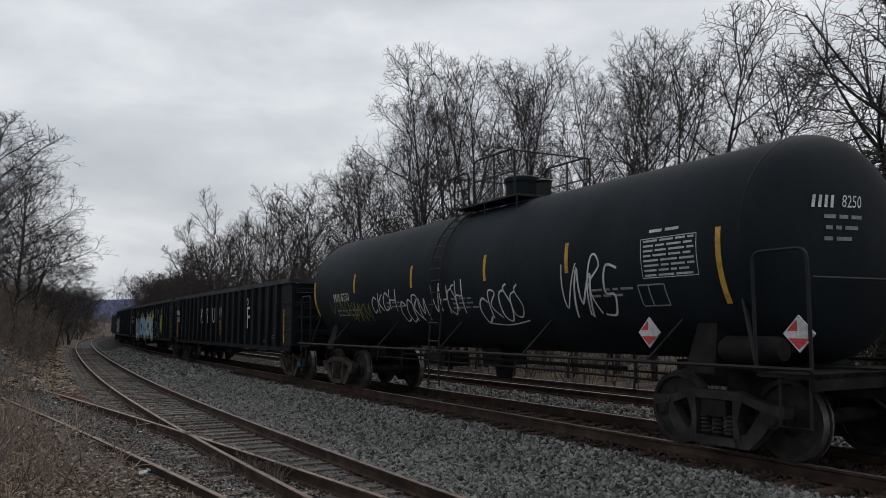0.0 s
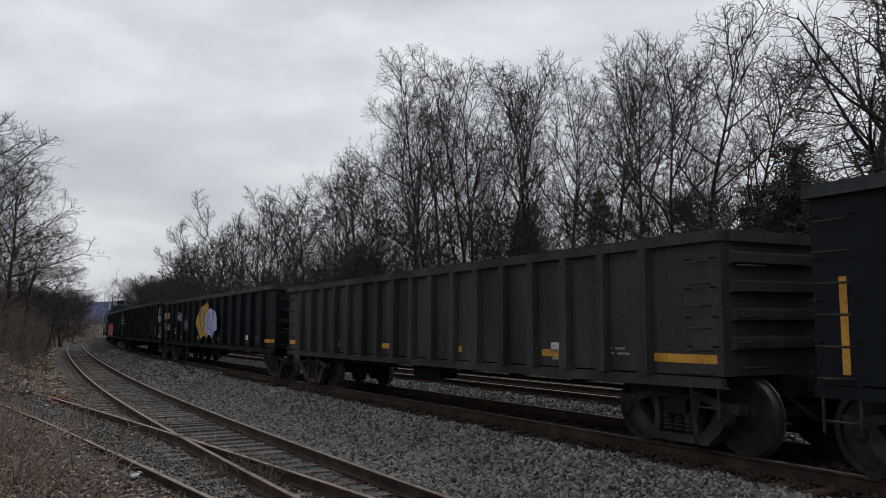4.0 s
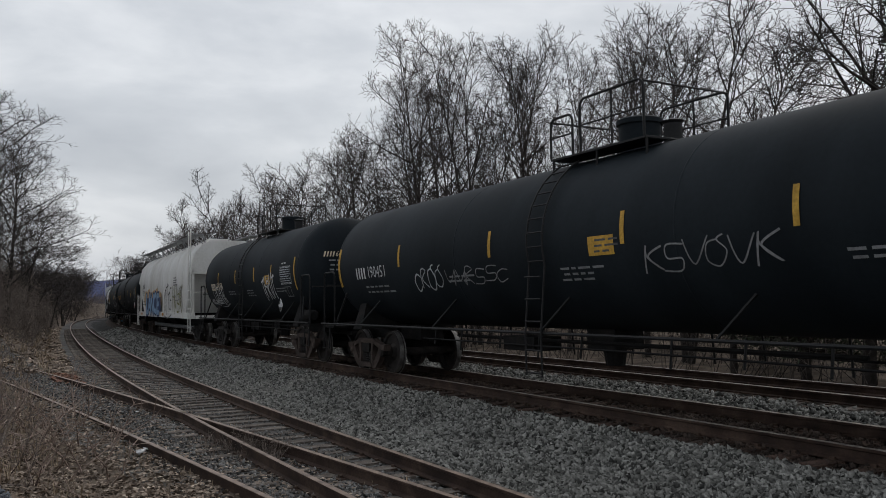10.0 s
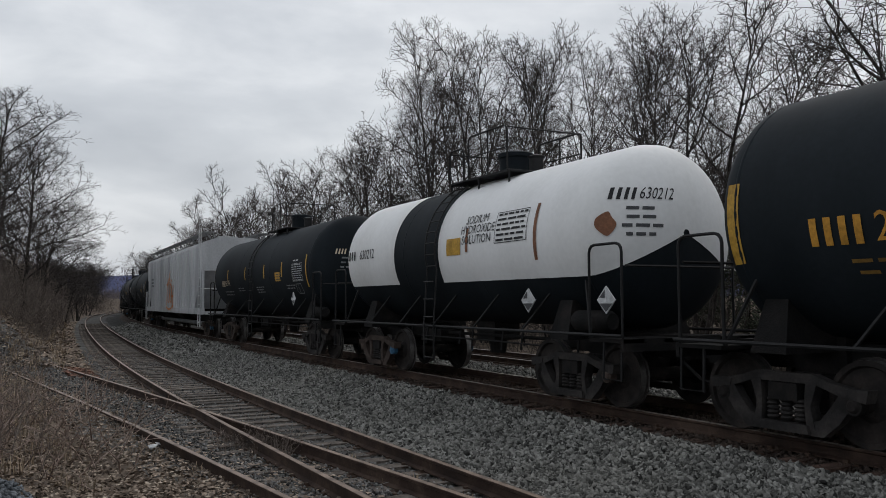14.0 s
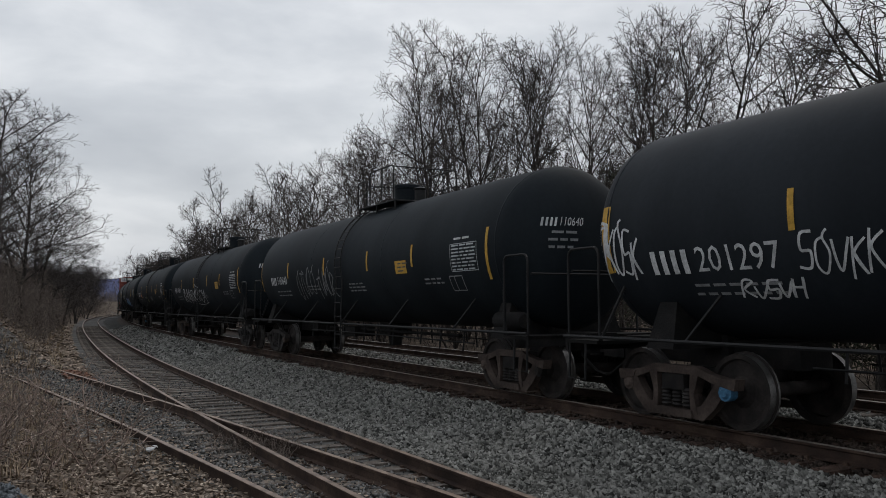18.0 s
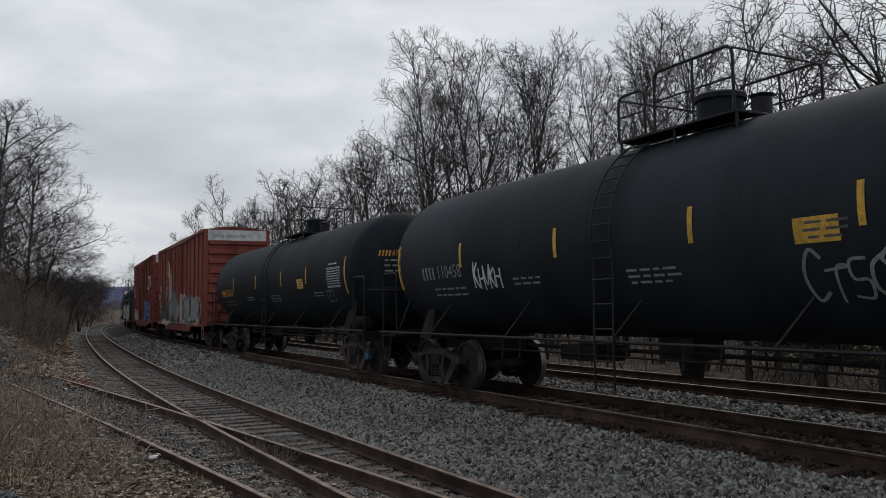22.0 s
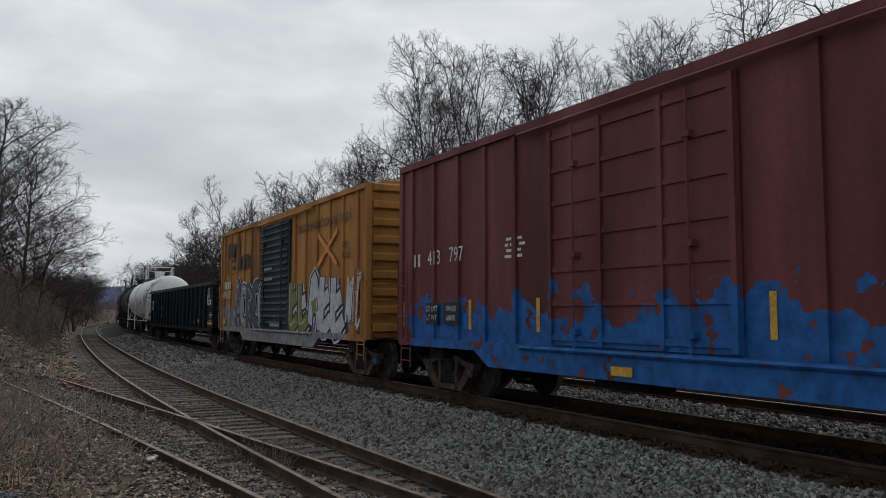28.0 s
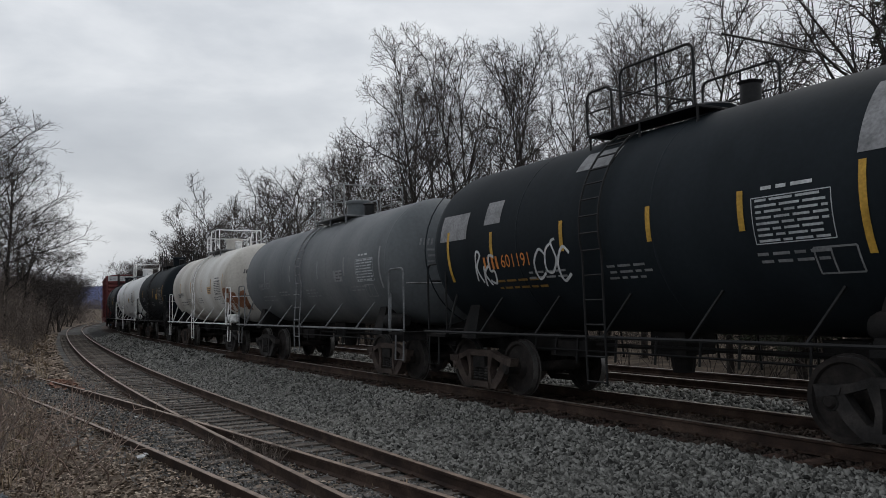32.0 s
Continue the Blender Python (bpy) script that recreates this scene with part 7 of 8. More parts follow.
def thicket(name, label, place, count, seed, h0, h1, material, r=0.009, kids=5, sprawl=0.35):
    """A tangle of thin stems; place(rng) gives x, y."""
    rng = np.random.default_rng(seed)
    segs = []
    for _ in range(count):
        x, y = place(rng)
        z = float(ground_z(x, y)) - 0.05
        h = rng.uniform(h0, h1)
        d = np.array([rng.normal(0, sprawl), rng.normal(0, sprawl), 1.0])
        d /= np.linalg.norm(d)
        p = np.array([x, y, z])
        for k in range(4):
            dd = d + rng.normal(0, 0.16, 3)
            dd /= np.linalg.norm(dd)
            q = p + dd * h / 4
            segs.append((*p, *q, r * (1.5 - 0.3 * k), r * (1.2 - 0.3 * k), 0))
            if k:
                for _k in range(kids):
                    e = dd * 0.6 + rng.normal(0, 0.5, 3) + np.array([0, 0, 0.25])
                    e /= np.linalg.norm(e)
                    m = q + e * h * rng.uniform(0.12, 0.34)
                    segs.append((*q, *m, r * 0.7, r * 0.4, 1))
                    e2 = e + rng.normal(0, 0.45, 3)
                    e2 /= np.linalg.norm(e2)
                    segs.append((*m, *(m + e2 * h * rng.uniform(0.08, 0.2)), r * 0.45, r * 0.3, 2))
            p, d = q, dd
    v, f = tubes(np.array(segs), 3)
    return tagged(new(name, fast_mesh(name, v, f, material)), label, "brush", kind="stuff")


def brushwood(name, label, line, s0, s1, o0, o1, count, seed, h0, h1, material, r=0.02, reach=1.0, clump=6.0, thick=1.5, below=None):
    """A dense mass of twigs over a strip beside a track: higher in clumps, thickest low down."""
    rng = np.random.default_rng(seed)
    x, y, _ = line.at(rng.uniform(s0, s1, count), rng.uniform(o0, o1, count))
    if below:
        keep = y < -below * x
        x, y = x[keep], y[keep]
        count = len(x)
    lump = 0.5 + 0.25 * np.sin(x * 6.28 / clump + seed) + 0.25 * np.sin(y * 6.28 / clump * 1.3 + x * 0.37 * 6.28 / clump)
    top = h0 + (h1 - h0) * lump * rng.uniform(0.75, 1.1, count)
    z = ground_z(x, y) + top * rng.beta(1.0, thick, count)
    d = rng.normal(0, 0.55, (count, 3)) + np.array([0, 0, 0.8])
    d /= np.linalg.norm(d, axis=1, keepdims=True)
    a = np.stack([x, y, z], -1)
    ln = reach * rng.uniform(0.4, 1.3, (count, 1))
    rr = r * rng.uniform(0.5, 1.2, (count, 1))
    v, f = tubes(np.concatenate([a - d * ln * 0.4, a + d * ln * 0.6, rr, rr * 0.4], 1), 3)
    return tagged(new(name, fast_mesh(name, v, f, material)), label, "brush", kind="stuff")


# the front of the wood behind the far track: x, y, height, kind, width of the crown
rng_t = random.Random(5)
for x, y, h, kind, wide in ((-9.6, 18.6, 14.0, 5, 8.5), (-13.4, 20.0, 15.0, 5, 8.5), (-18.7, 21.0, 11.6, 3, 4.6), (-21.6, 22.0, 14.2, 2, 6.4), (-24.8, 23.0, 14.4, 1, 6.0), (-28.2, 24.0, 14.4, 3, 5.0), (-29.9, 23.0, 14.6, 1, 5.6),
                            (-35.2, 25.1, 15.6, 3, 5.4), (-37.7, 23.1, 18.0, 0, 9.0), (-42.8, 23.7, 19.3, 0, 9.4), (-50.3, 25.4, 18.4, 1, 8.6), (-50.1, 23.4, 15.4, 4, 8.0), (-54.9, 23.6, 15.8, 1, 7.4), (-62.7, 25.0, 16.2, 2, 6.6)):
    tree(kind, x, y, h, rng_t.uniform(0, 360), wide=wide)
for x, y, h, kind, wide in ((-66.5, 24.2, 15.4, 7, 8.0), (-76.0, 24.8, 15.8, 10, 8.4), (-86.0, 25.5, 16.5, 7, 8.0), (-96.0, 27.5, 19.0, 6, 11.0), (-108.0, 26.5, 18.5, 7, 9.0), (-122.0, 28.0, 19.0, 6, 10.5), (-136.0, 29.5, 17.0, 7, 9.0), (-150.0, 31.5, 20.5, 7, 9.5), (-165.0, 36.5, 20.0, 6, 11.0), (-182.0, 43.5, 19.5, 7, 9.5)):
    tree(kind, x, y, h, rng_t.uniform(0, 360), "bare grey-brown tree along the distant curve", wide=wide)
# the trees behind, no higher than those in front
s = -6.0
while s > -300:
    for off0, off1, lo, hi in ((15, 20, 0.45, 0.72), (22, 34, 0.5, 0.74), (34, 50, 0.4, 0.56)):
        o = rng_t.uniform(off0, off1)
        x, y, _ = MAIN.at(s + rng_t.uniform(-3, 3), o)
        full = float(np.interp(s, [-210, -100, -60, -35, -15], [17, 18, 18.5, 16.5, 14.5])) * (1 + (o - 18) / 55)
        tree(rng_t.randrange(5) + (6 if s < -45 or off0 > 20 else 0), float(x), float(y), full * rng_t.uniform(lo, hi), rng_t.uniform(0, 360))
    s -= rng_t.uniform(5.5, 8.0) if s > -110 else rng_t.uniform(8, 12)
# the bank on the near side of the curve
for x, y, h, kind, wide in ((-46, -0.8, 10.4, 3, 6.0), (-52, 0.7, 11.6, 1, 6.8), (-56, 0.8, 9.0, 3, 5.4), (-58, -0.9, 11.0, 1, 7.0), (-64, 2.0, 8.6, 3, 5.4), (-70, 2.2, 8.6, 1, 6.4), (-78, 3.2, 7.2, 3, 5.0), (-85, 3.8, 7.6, 7, 6.0), (-92, 5.2, 6.6, 7, 5.6), (-98, 5.0, 7.5, 7, 6.5), (-105, 7.2, 6.5, 10, 6.0), (-120, 8.4, 6.5, 7, 5.8), (-140, 11.0, 6.0, 10, 6.2), (-160, 12.8, 6.0, 7, 5.5)):
    tree(kind, x, y, h, rng_t.uniform(0, 360), "bare grey-brown tree on the brushy bank", wide=wide)
for k in range(13):
    x, y, _ = MAIN.at(-84 - 9 * k + rng_t.uniform(-2, 2), rng_t.uniform(8.0, 9.6))
    tree(rng_t.choice((7, 10, 6)), float(x), float(y), rng_t.uniform(9.5, 12.5), rng_t.uniform(0, 360), "bare grey-brown tree along the distant curve", wide=rng_t.uniform(6.5, 8))
# low wood on the outer side of the distant curve, and the tall wood that closes the view past it
s = -150.0
while s > -330:
    for off in (-16, -24, -34):
        x, y, _ = MAIN.at(s + rng_t.uniform(-3, 3), off + rng_t.uniform(-4, 4))
        if y < -0.092 * x:
            tree(rng_t.choice((6, 7, 7, 10)), float(x), float(y), rng_t.uniform(5.5, 7.0) * -x / 170, rng_t.uniform(0, 360), "bare grey-brown tree along the distant curve", wide=rng_t.uniform(7, 9))
    s -= rng_t.uniform(8, 11)
for k in range(34):
    far = rng_t.uniform(270, 390)
    x, y = -far, far * rng_t.uniform(0.145, 0.2) + 1.5
    tree(rng_t.choice((6, 7, 10)), x, y, far * 0.066 * rng_t.uniform(0.85, 1.02), rng_t.uniform(0, 360), "bare grey-brown tree beyond the distant curve", wide=rng_t.uniform(13, 17))
for k in range(11):
    x, y, _ = MAIN.at(-40 - 5.5 * k + rng_t.uniform(-2, 2), rng_t.uniform(10.5, 13.5))
    tree(rng_t.choice((1, 4, 4)) + (0 if k < 4 else 6), float(x), float(y), rng_t.uniform(6.5, 9.5), rng_t.uniform(0, 360), "bare grey-brown sapling at the wood's edge", wide=rng_t.uniform(5, 7))


def pine(x, y, height, seed, wide=0.26, boughs=95):
    """A ragged dark evergreen: whorls of boughs, each hung with short needle sprays."""
    rng = np.random.default_rng(seed)
    root = thing("evergreen_tree", "dark green ragged evergreen tree among bare trees", "tree", "evergreens in the wood")
    z0 = float(ground_z(x, y))
    part("trunk", MB().tube([(x, y, z0 - 0.1), (x + 0.1, y, z0 + height * 0.5), (x, y + 0.1, z0 + height)], [0.16, 0.1, 0.02], 7), BARK, root, smooth=True)
    segs, cs, ds = [], [], []
    for k in range(boughs):
        u = rng.uniform(0.1, 1.0)
        a, reach = rng.uniform(0, 2 * math.pi), (1.05 - u) * height * wide * rng.uniform(0.5, 1.2) + 0.3
        p = np.array([x, y, z0 + u * height])
        tip = p + np.array([math.cos(a) * reach, math.sin(a) * reach, reach * rng.uniform(-0.2, 0.35)])
        segs.append((*p, *tip, 0.025, 0.008, 1))
        n = int(55 * reach) + 14
        c = p + (tip - p) * rng.uniform(0.2, 1.05, (n, 1)) + rng.normal(0, 0.13, (n, 3))
        d = (tip - p) / reach * 0.6 + rng.normal(0, 0.6, (n, 3))
        cs.append(c)
        ds.append(d / np.linalg.norm(d, axis=1, keepdims=True))
    c, d = np.concatenate(cs), np.concatenate(ds)
    w = np.cross(d, rng.normal(size=d.shape))
    w *= 0.03 / np.linalg.norm(w, axis=1, keepdims=True)
    v = np.stack([c - w, c + w, c + d * rng.uniform(0.14, 0.34, (len(c), 1))], 1).reshape(-1, 3)
    sv, sf = tubes(np.array(segs), 4)
    part("bough", fast_mesh("bough", sv, sf, BARK), None, root)
    part("needles", fast_mesh("needles", v, np.arange(len(v)).reshape(-1, 3), NEEDLE), None, root)


for k, (x, y, h, wide) in enumerate(((-15.6, 20.4, 7.6, 0.3), (-17.4, 22.6, 7.4, 0.3), (-33.5, 28.0, 9.0, 0.24), (-12.2, 20.6, 10.5, 0.22), (-40.0, 28.0, 9.0, 0.22), (-20.5, 24.5, 7.2, 0.28), (-25.5, 26.0, 7.6, 0.26))):
    pine(x, y, h, 3 + k, wide)


def along(line, s0, s1, o0, o1):
    def place(rng):
        x, y, _ = line.at(rng.uniform(s0, s1), rng.uniform(o0, o1))
        return float(x), float(y)
    return place


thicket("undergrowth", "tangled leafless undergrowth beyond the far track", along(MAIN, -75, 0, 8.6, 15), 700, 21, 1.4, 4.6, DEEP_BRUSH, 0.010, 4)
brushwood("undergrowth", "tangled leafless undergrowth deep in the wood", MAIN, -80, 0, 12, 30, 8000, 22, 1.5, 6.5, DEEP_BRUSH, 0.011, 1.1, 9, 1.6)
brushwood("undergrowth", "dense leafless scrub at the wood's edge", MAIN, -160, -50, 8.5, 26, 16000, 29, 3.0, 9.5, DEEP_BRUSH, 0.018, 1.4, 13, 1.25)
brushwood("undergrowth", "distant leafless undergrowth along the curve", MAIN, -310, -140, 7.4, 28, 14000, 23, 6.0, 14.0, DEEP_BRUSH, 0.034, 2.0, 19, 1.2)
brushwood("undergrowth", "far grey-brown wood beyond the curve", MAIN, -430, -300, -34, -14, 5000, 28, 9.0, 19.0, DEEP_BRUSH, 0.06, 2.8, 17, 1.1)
thicket("bank_brush", "tangled brown brush on the railway bank", along(SIDING, -85, -42, -14, -4.2), 500, 24, 1.0, 3.6, BRUSH, 0.012, 4)
brushwood("bank_brush", "dense brown tangle of brush and vines on the bank", SIDING, -84, -44, -13, -2.9, 26000, 25, 1.4, 4.4, BRUSH, 0.012, 0.7, 5, 1.3)
brushwood("bank_brush", "dark leafless scrub along the curving bank", SIDING, -190, -62, -13, -2.3, 22000, 30, 2.4, 4.9, BRUSH, 0.016, 1.0, 9, 1.2)
brushwood("bank_brush", "low leafless scrub past the bend", MAIN, -420, -140, -60, -4.5, 16000, 38, 1.6, 4.2, BRUSH, 0.03, 1.4, 15, 1.2, below=0.112)
thicket("weeds", "dry leafless weed stems beside the disused spur", lambda r: (r.uniform(-24, -9.2), r.uniform(-2.4, 0.4)), 260, 26, 0.4, 1.0, BRUSH, 0.0065, kids=3, sprawl=0.7)
thicket("weeds", "dry leafless weed stems on the leaf-strewn slope", along(SIDING, -52, -26, -9, -3.0), 220, 36, 0.3, 1.0, BRUSH, 0.008, kids=3, sprawl=0.6)
thicket("briar_canes", "reddish-brown arching briar canes in the leaf litter", lambda r: (r.uniform(-17, -9.6), r.uniform(-0.9, 1.3)), 90, 27, 0.6, 1.3, CANE, 0.0095, kids=2, sprawl=1.0)
thicket("weeds", "dark dead weed clump over the switch frog", lambda r: (r.normal(-11.9, 0.45), 3.3 + r.normal(0, 0.2)), 46, 37, 0.15, 0.45, BRUSH, 0.005, kids=3, sprawl=0.8)
# ---- loose stones, leaves and litter ----
def stones(name, label, xy, size0, size1, material, seed, sink=0.35):
    """Many small angular stones as one mesh."""
    rng = np.random.default_rng(seed)
    n = len(xy)
    base = np.array([(1, 0, 0), (-1, 0, 0), (0, 1, 0), (0, -1, 0), (0, 0, 1), (0, 0, -1)], float)
    tri = np.array([(0, 2, 4), (2, 1, 4), (1, 3, 4), (3, 0, 4), (2, 0, 5), (1, 2, 5), (3, 1, 5), (0, 3, 5)])
    v = base[None] * rng.uniform(0.4, 1.15, (n, 6, 1)) + rng.normal(0, 0.26, (n, 6, 3))
    q = rng.normal(size=(n, 4))
    q /= np.linalg.norm(q, axis=1, keepdims=True)
    w, x, y, z = q.T
    rot = np.stack([1 - 2 * (y * y + z * z), 2 * (x * y - z * w), 2 * (x * z + y * w), 2 * (x * y + z * w), 1 - 2 * (x * x + z * z), 2 * (y * z - x * w), 2 * (x * z - y * w), 2 * (y * z + x * w), 1 - 2 * (x * x + y * y)], -1).reshape(n, 3, 3)
    v = np.einsum("nij,nkj->nki", rot, v)
    s = rng.uniform(size0, size1, n)
    v = v * s[:, None, None]
    zz = uneven(xy[:, 0], xy[:, 1]) + s * (0.62 - sink) + rng.uniform(0, 0.02, n)
    v = v + np.stack([xy[:, 0], xy[:, 1], zz], -1)[:, None, :]
    f = (tri[None] + (np.arange(n) * 6)[:, None, None]).reshape(-1, 3)
    return tagged(new(name, fast_mesh(name, v.reshape(-1, 3), f, material)), label, "ballast", kind="stuff")


rng_b = np.random.default_rng(77)


def scatter(n, x0, x1, lo, hi, power=1.7):
    """Points between two lines of y, thicker towards x1."""
    x = x1 - (x1 - x0) * rng_b.uniform(0, 1, n) ** power
    u = rng_b.uniform(0, 1, n)
    a, b = lo(x), hi(x)
    return np.stack([x, a + (b - a) * u], -1)


stones("ballast_stones", "grey crushed-stone ballast between siding and main track", scatter(70000, -34, -4.0, lambda x: siding_y(x) + 1.1, lambda x: main_y(x) - 1.32 + 0.1 * np.sin(x * 5.1) * np.sin(x * 1.7 + 1)), 0.024, 0.052, BALLAST, 1, 0.25)
stones("ballast_stones", "coarser grey ballast farther along the curve", scatter(8000, -75, -32, lambda x: siding_y(x) + 1.2, lambda x: main_y(x) - 0.95, 1.4), 0.05, 0.10, BALLAST, 2)
stones("ballast_stones", "grey ballast between the main and far tracks", scatter(9000, -40, -4.0, lambda x: main_y(x) + 1.0, lambda x: main_y(x) + 3.25, 1.3), 0.03, 0.06, BALLAST, 3)
stones("ballast_stones", "rust-stained ballast among the main track's ties", scatter(7000, -30, -4.0, lambda x: main_y(x) - 1.0, lambda x: main_y(x) + 1.0), 0.025, 0.05, RUST_BALLAST, 4)
stones("ballast_stones", "rust-stained ballast along the main track's edge", scatter(1500, -30, -4.0, lambda x: main_y(x) - 1.45, lambda x: main_y(x) - 0.82), 0.02, 0.04, RUST_BALLAST, 8, 0.6)
stones("cinder_stones", "dark cinders and stones in the siding", scatter(10000, -36, -4.5, lambda x: siding_y(x) - 1.6, lambda x: siding_y(x) + 1.2), 0.014, 0.034, CINDER, 5, 0.5)
stones("cinder_stones", "dark cinders and stones round the disused spur", scatter(16000, -34, -5.5, lambda x: spur_y(x) - 0.95, lambda x: spur_y(x) + 1.3), 0.018, 0.036, CINDER, 6, 0.35)
stones("gravel_patch", "blue-grey gravel of the parking strip", scatter(9000, -9.6, -5.5, lambda x: 0 * x - 1.8, lambda x: 0.12 + 0.32 * (x + 9.55)), 0.016, 0.036, GRAVEL, 7, 0.35)


def leaves(name, label, xy, size0, size1, material, seed, curl=0.5):
    rng = np.random.default_rng(seed)
    n = len(xy)
    shape = np.array([(-1, 0, 0), (-0.3, 0.5, 0.15), (0.5, 0.42, 0.1), (1, 0, 0.05), (0.5, -0.42, 0.1), (-0.3, -0.5, 0.15)], float)
    a, tilt = rng.uniform(0, 2 * math.pi, n), rng.normal(0, curl, n)
    s = rng.uniform(size0, size1, n)
    v = shape[None] * s[:, None, None]
    v[:, :, 2] *= rng.uniform(0.3, 3, (n, 1))
    y2 = v[:, :, 1] * np.cos(tilt)[:, None] - v[:, :, 2] * np.sin(tilt)[:, None]
    z2 = v[:, :, 1] * np.sin(tilt)[:, None] + v[:, :, 2] * np.cos(tilt)[:, None]
    x3 = v[:, :, 0] * np.cos(a)[:, None] - y2 * np.sin(a)[:, None]
    y3 = v[:, :, 0] * np.sin(a)[:, None] + y2 * np.cos(a)[:, None]
    zz = uneven(xy[:, 0], xy[:, 1]) + rng.uniform(0.0, 0.05, n)
    out = np.stack([x3 + xy[:, 0:1], y3 + xy[:, 1:2], z2 + zz[:, None]], -1)
    f = (np.array([(0, 1, 4, 5), (1, 2, 3, 4)])[None] + (np.arange(n) * 6)[:, None, None]).reshape(-1, 4)
    return tagged(new(name, fast_mesh(name, out.reshape(-1, 3), f, material)), label, "leaves", kind="stuff")


leaves("leaf_litter", "brown fallen leaves beside the disused spur", scatter(36000, -30, -7.0, lambda x: np.maximum(spur_y(x) - 4.6, np.where(x > -10.6, 0.1 + 0.32 * (x + 9.55), -9.0)), lambda x: spur_y(x) - 0.5), 0.016, 0.042, LEAF, 11, 0.8)
leaves("leaf_litter", "reddish-brown drift of fallen leaves on the slope", scatter(900, -28.2, -24.6, lambda x: 1.5 + 0 * x, lambda x: 2.3 + 0 * x, 1.0), 0.03, 0.06, RED_LEAF, 14)
leaves("leaf_litter", "brown fallen leaves between spur and siding", scatter(7000, -40, -6.0, lambda x: spur_y(x) - 0.9, lambda x: siding_y(x) - 0.3, 1.2), 0.02, 0.05, LEAF, 12, 0.25)
leaves("leaf_litter", "brown fallen leaves on the railway bank", scatter(16000, -95, -28, lambda x: siding_y(x) - 16, lambda x: siding_y(x) - 1.6, 1.2), 0.06, 0.13, LEAF, 13)


def grass(name, label, place, count, seed, h0, h1, material, w=0.006):
    """Tufts of dry blades, each a bent strip."""
    rng = np.random.default_rng(seed)
    v, f = [], []
    for _ in range(count):
        cx, cy = place(rng)
        z = float(ground_z(cx, cy))
        for _k in range(rng.integers(9, 18)):
            a = rng.uniform(0, 2 * math.pi)
            out = np.array([math.cos(a), math.sin(a), 0]) * rng.uniform(0.15, 0.6)
            h = rng.uniform(h0, h1)
            p0 = np.array([cx + rng.normal(0, 0.07), cy + rng.normal(0, 0.07), z - 0.02])
            sdir = np.array([-math.sin(a), math.cos(a), 0]) * w
            p1, p2 = p0 + out * h * 0.4 + np.array([0, 0, h * 0.7]), p0 + out * h + np.array([0, 0, h * rng.uniform(0.6, 1.0)])
            k = len(v)
            v += [p0 - sdir, p0 + sdir, p1 + sdir * 0.7, p1 - sdir * 0.7, p2]
            f += [(k, k + 1, k + 2), (k, k + 2, k + 3), (k + 3, k + 2, k + 4)]
    return tagged(new(name, fast_mesh(name, np.array(v), np.array(f), material)), label, "grass", kind="stuff")


grass("dry_grass", "straw-coloured dead grass among the leaves", lambda r: (r.uniform(-26, -9.8), r.uniform(-3.2, 0.9)), 320, 31, 0.08, 0.32, STRAW)
grass("dry_grass", "straw-coloured dead grass along the spur's edge", lambda r: ((lambda x: (x, float(spur_y(x)) + r.choice([-1.05, 1.0, -0.9]) + r.normal(0, 0.22)))(r.uniform(-34, -6))), 90, 32, 0.05, 0.16, STRAW)
grass("bank_grass", "straw-coloured dead grass on the railway bank", lambda r: ((lambda x: (x, float(siding_y(x)) - r.uniform(2.2, 9)))(r.uniform(-85, -26))), 300, 33, 0.15, 0.4, STRAW, 0.012)
grass("siding_weeds", "brown dead weeds at the switch frog", lambda r: (r.uniform(-13.2, -11.2), 3.35 + r.normal(0, 0.22)), 60, 34, 0.06, 0.22, BRUSH, 0.005)

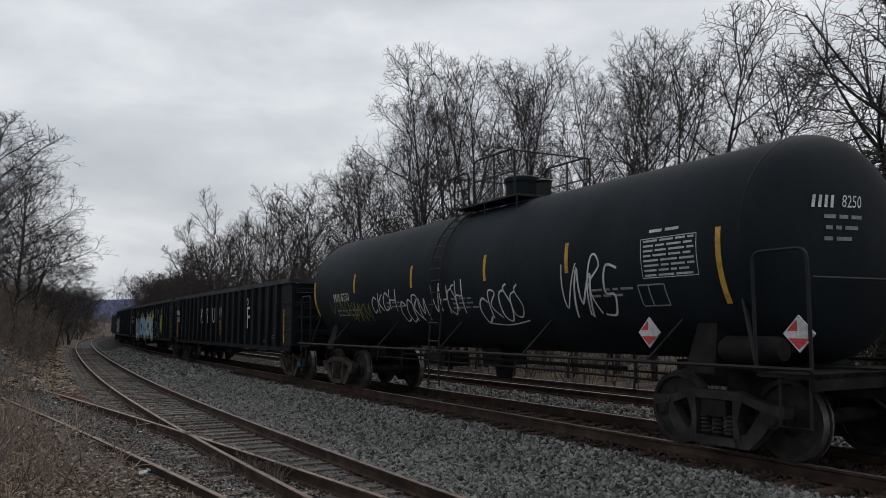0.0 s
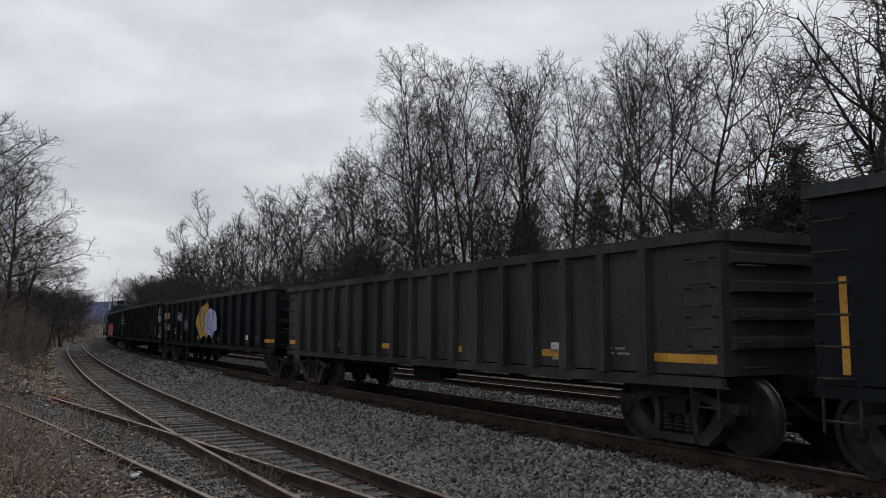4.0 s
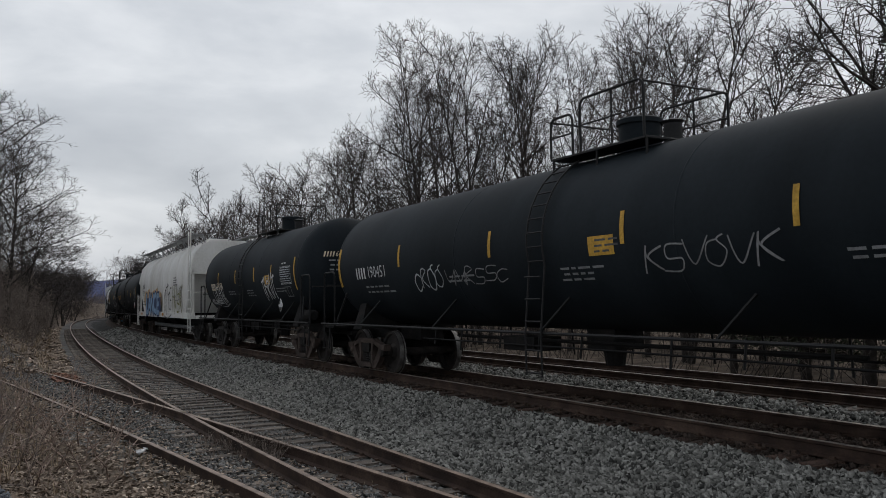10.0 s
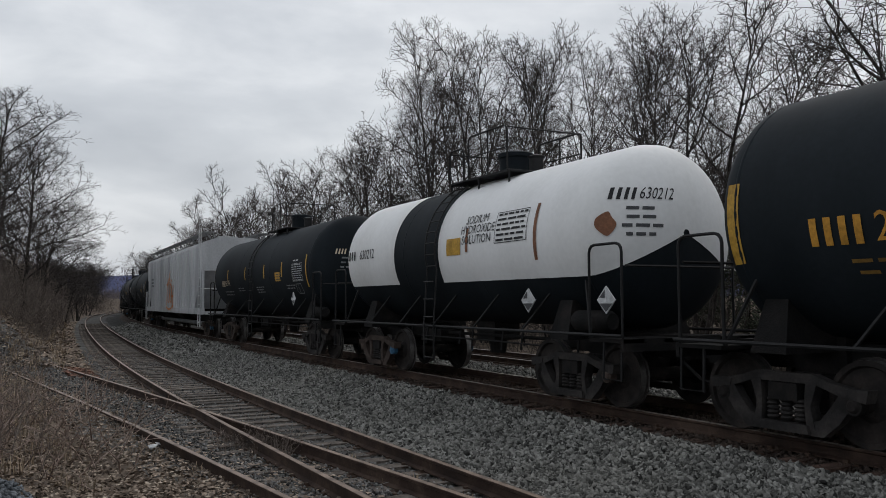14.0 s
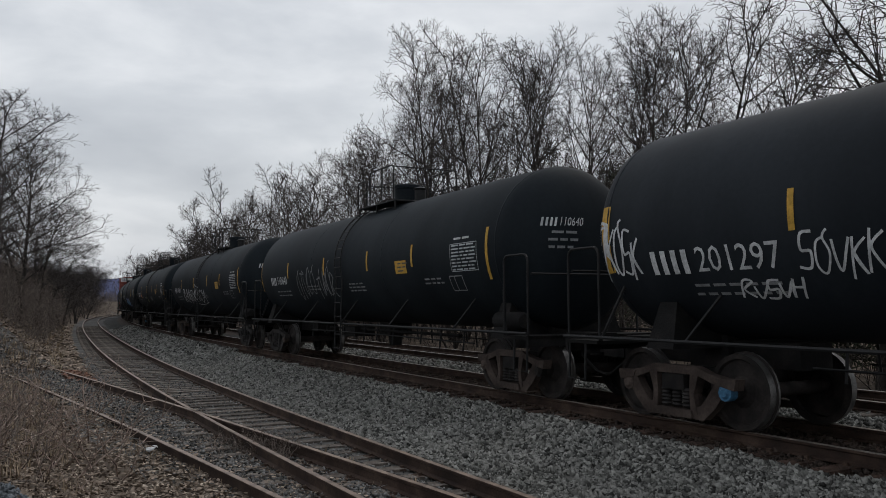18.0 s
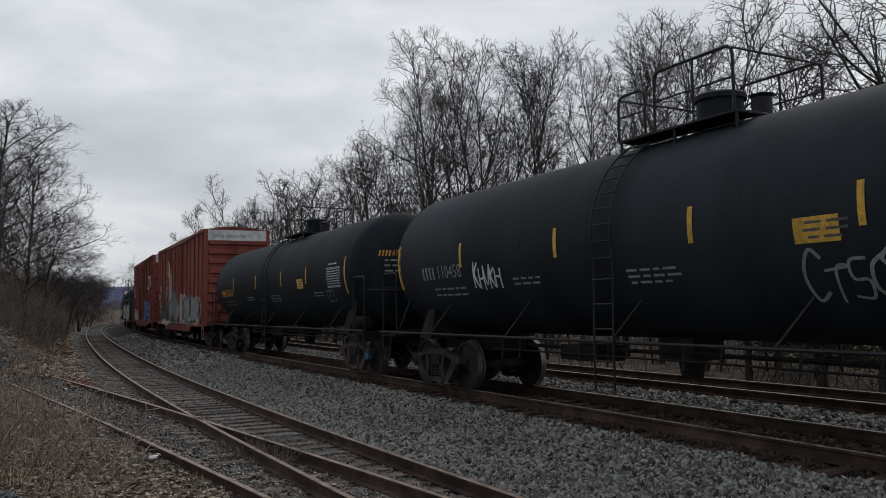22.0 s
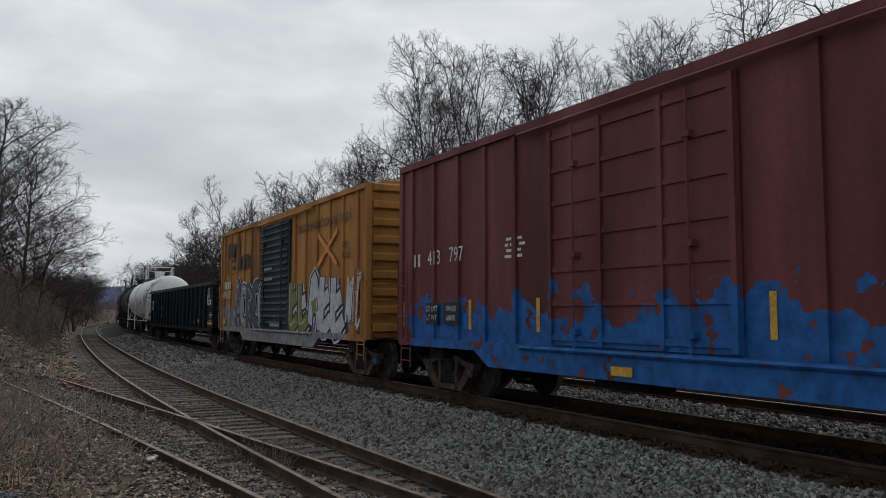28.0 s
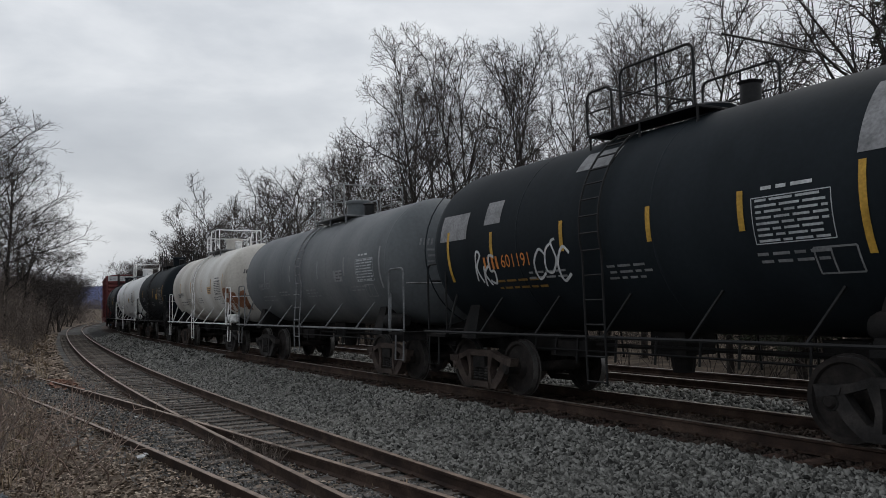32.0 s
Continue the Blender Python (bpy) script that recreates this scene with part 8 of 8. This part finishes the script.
# scraps of white litter near the spur
for x, y, s in ((-12.23, 1.86, 0.11), (-12.6, 1.99, 0.09), (-17.5, 2.6, 0.07), (-20.5, 3.3, 0.08), (-24, 1.4, 0.09)):
    rng_l = random.Random(int(x * 100))
    mb = MB()
    pts = [(x + rng_l.uniform(-s, s), y + rng_l.uniform(-s, s) * 0.6, float(ground_z(x, y)) + rng_l.uniform(0.03, 0.03 + s * 0.6)) for _ in range(9)]
    o = [(a + 0.004, b + 0.003, c + 0.006) for a, b, c in pts]
    bm = bmesh.new()
    for p in pts + o:
        bm.verts.new(p)
    bmesh.ops.convex_hull(bm, input=bm.verts)
    me = bpy.data.meshes.new("plastic_scrap")
    bm.to_mesh(me)
    bm.free()
    me.materials.append(DEBRIS)
    tagged(new("plastic_scrap", me), "crumpled white plastic scrap on the cinders", "litter", "scraps of litter")

# distant ridge
ridge = MB()
N = 40
for k in range(N):
    a0, a1 = radians(-110 + 80 * k / N), radians(-110 + 80 * (k + 1) / N)
    h = lambda a: 62 + 7 * math.sin(a * 9) + 3 * math.sin(a * 23 + 1)
    p = lambda a, r, z: (math.sin(a) * r, math.cos(a) * r, z)
    ridge.add([p(a0, 1700, -2), p(a1, 1700, -2), p(a1, 1800, h(a1)), p(a0, 1800, h(a0)), p(a1, 2200, h(a1) * 0.4), p(a0, 2200, h(a0) * 0.4)], [(0, 1, 2, 3), (3, 2, 4, 5)])
tagged(new("far_ridge", ridge.mesh("far_ridge", HILL, True)), "low hazy blue wooded ridge", "hills", kind="structure")


# ---- what moves ----
def motions():
    times = [k * 0.5 for k in range(65)]
    for i, car, L in TRAIN:
        mid_s = (FRONT if i == 0 else COUPLINGS[i - 1]) - L / 2
        base = L / 2 - 2.3
        rows = []
        for t in times:
            s = mid_s + gone(t)
            ax, ay, _ = MAIN.at(s + base)
            bx, by, _ = MAIN.at(s - base)
            rows.append((t, pose((ax + bx) / 2, (ay + by) / 2, 0, 0, 0, math.degrees(math.atan2(ay - by, ax - bx)))))
        walk(car, rows)
    rows = []
    for k in range(32 * FPS + 1):
        t = k / FPS
        rows.append((t, Matrix.Rotation(gone(t) / WHEEL_R, 4, "Y")))
    first = WHEELSETS[0]
    walk(first, rows)
    roll = first.animation_data
    for w in WHEELSETS[1:]:
        w.rotation_mode = "QUATERNION"
        keys = w.animation_data_create()
        keys.action = roll.action
        keys.action_slot = roll.action_slot


motions()
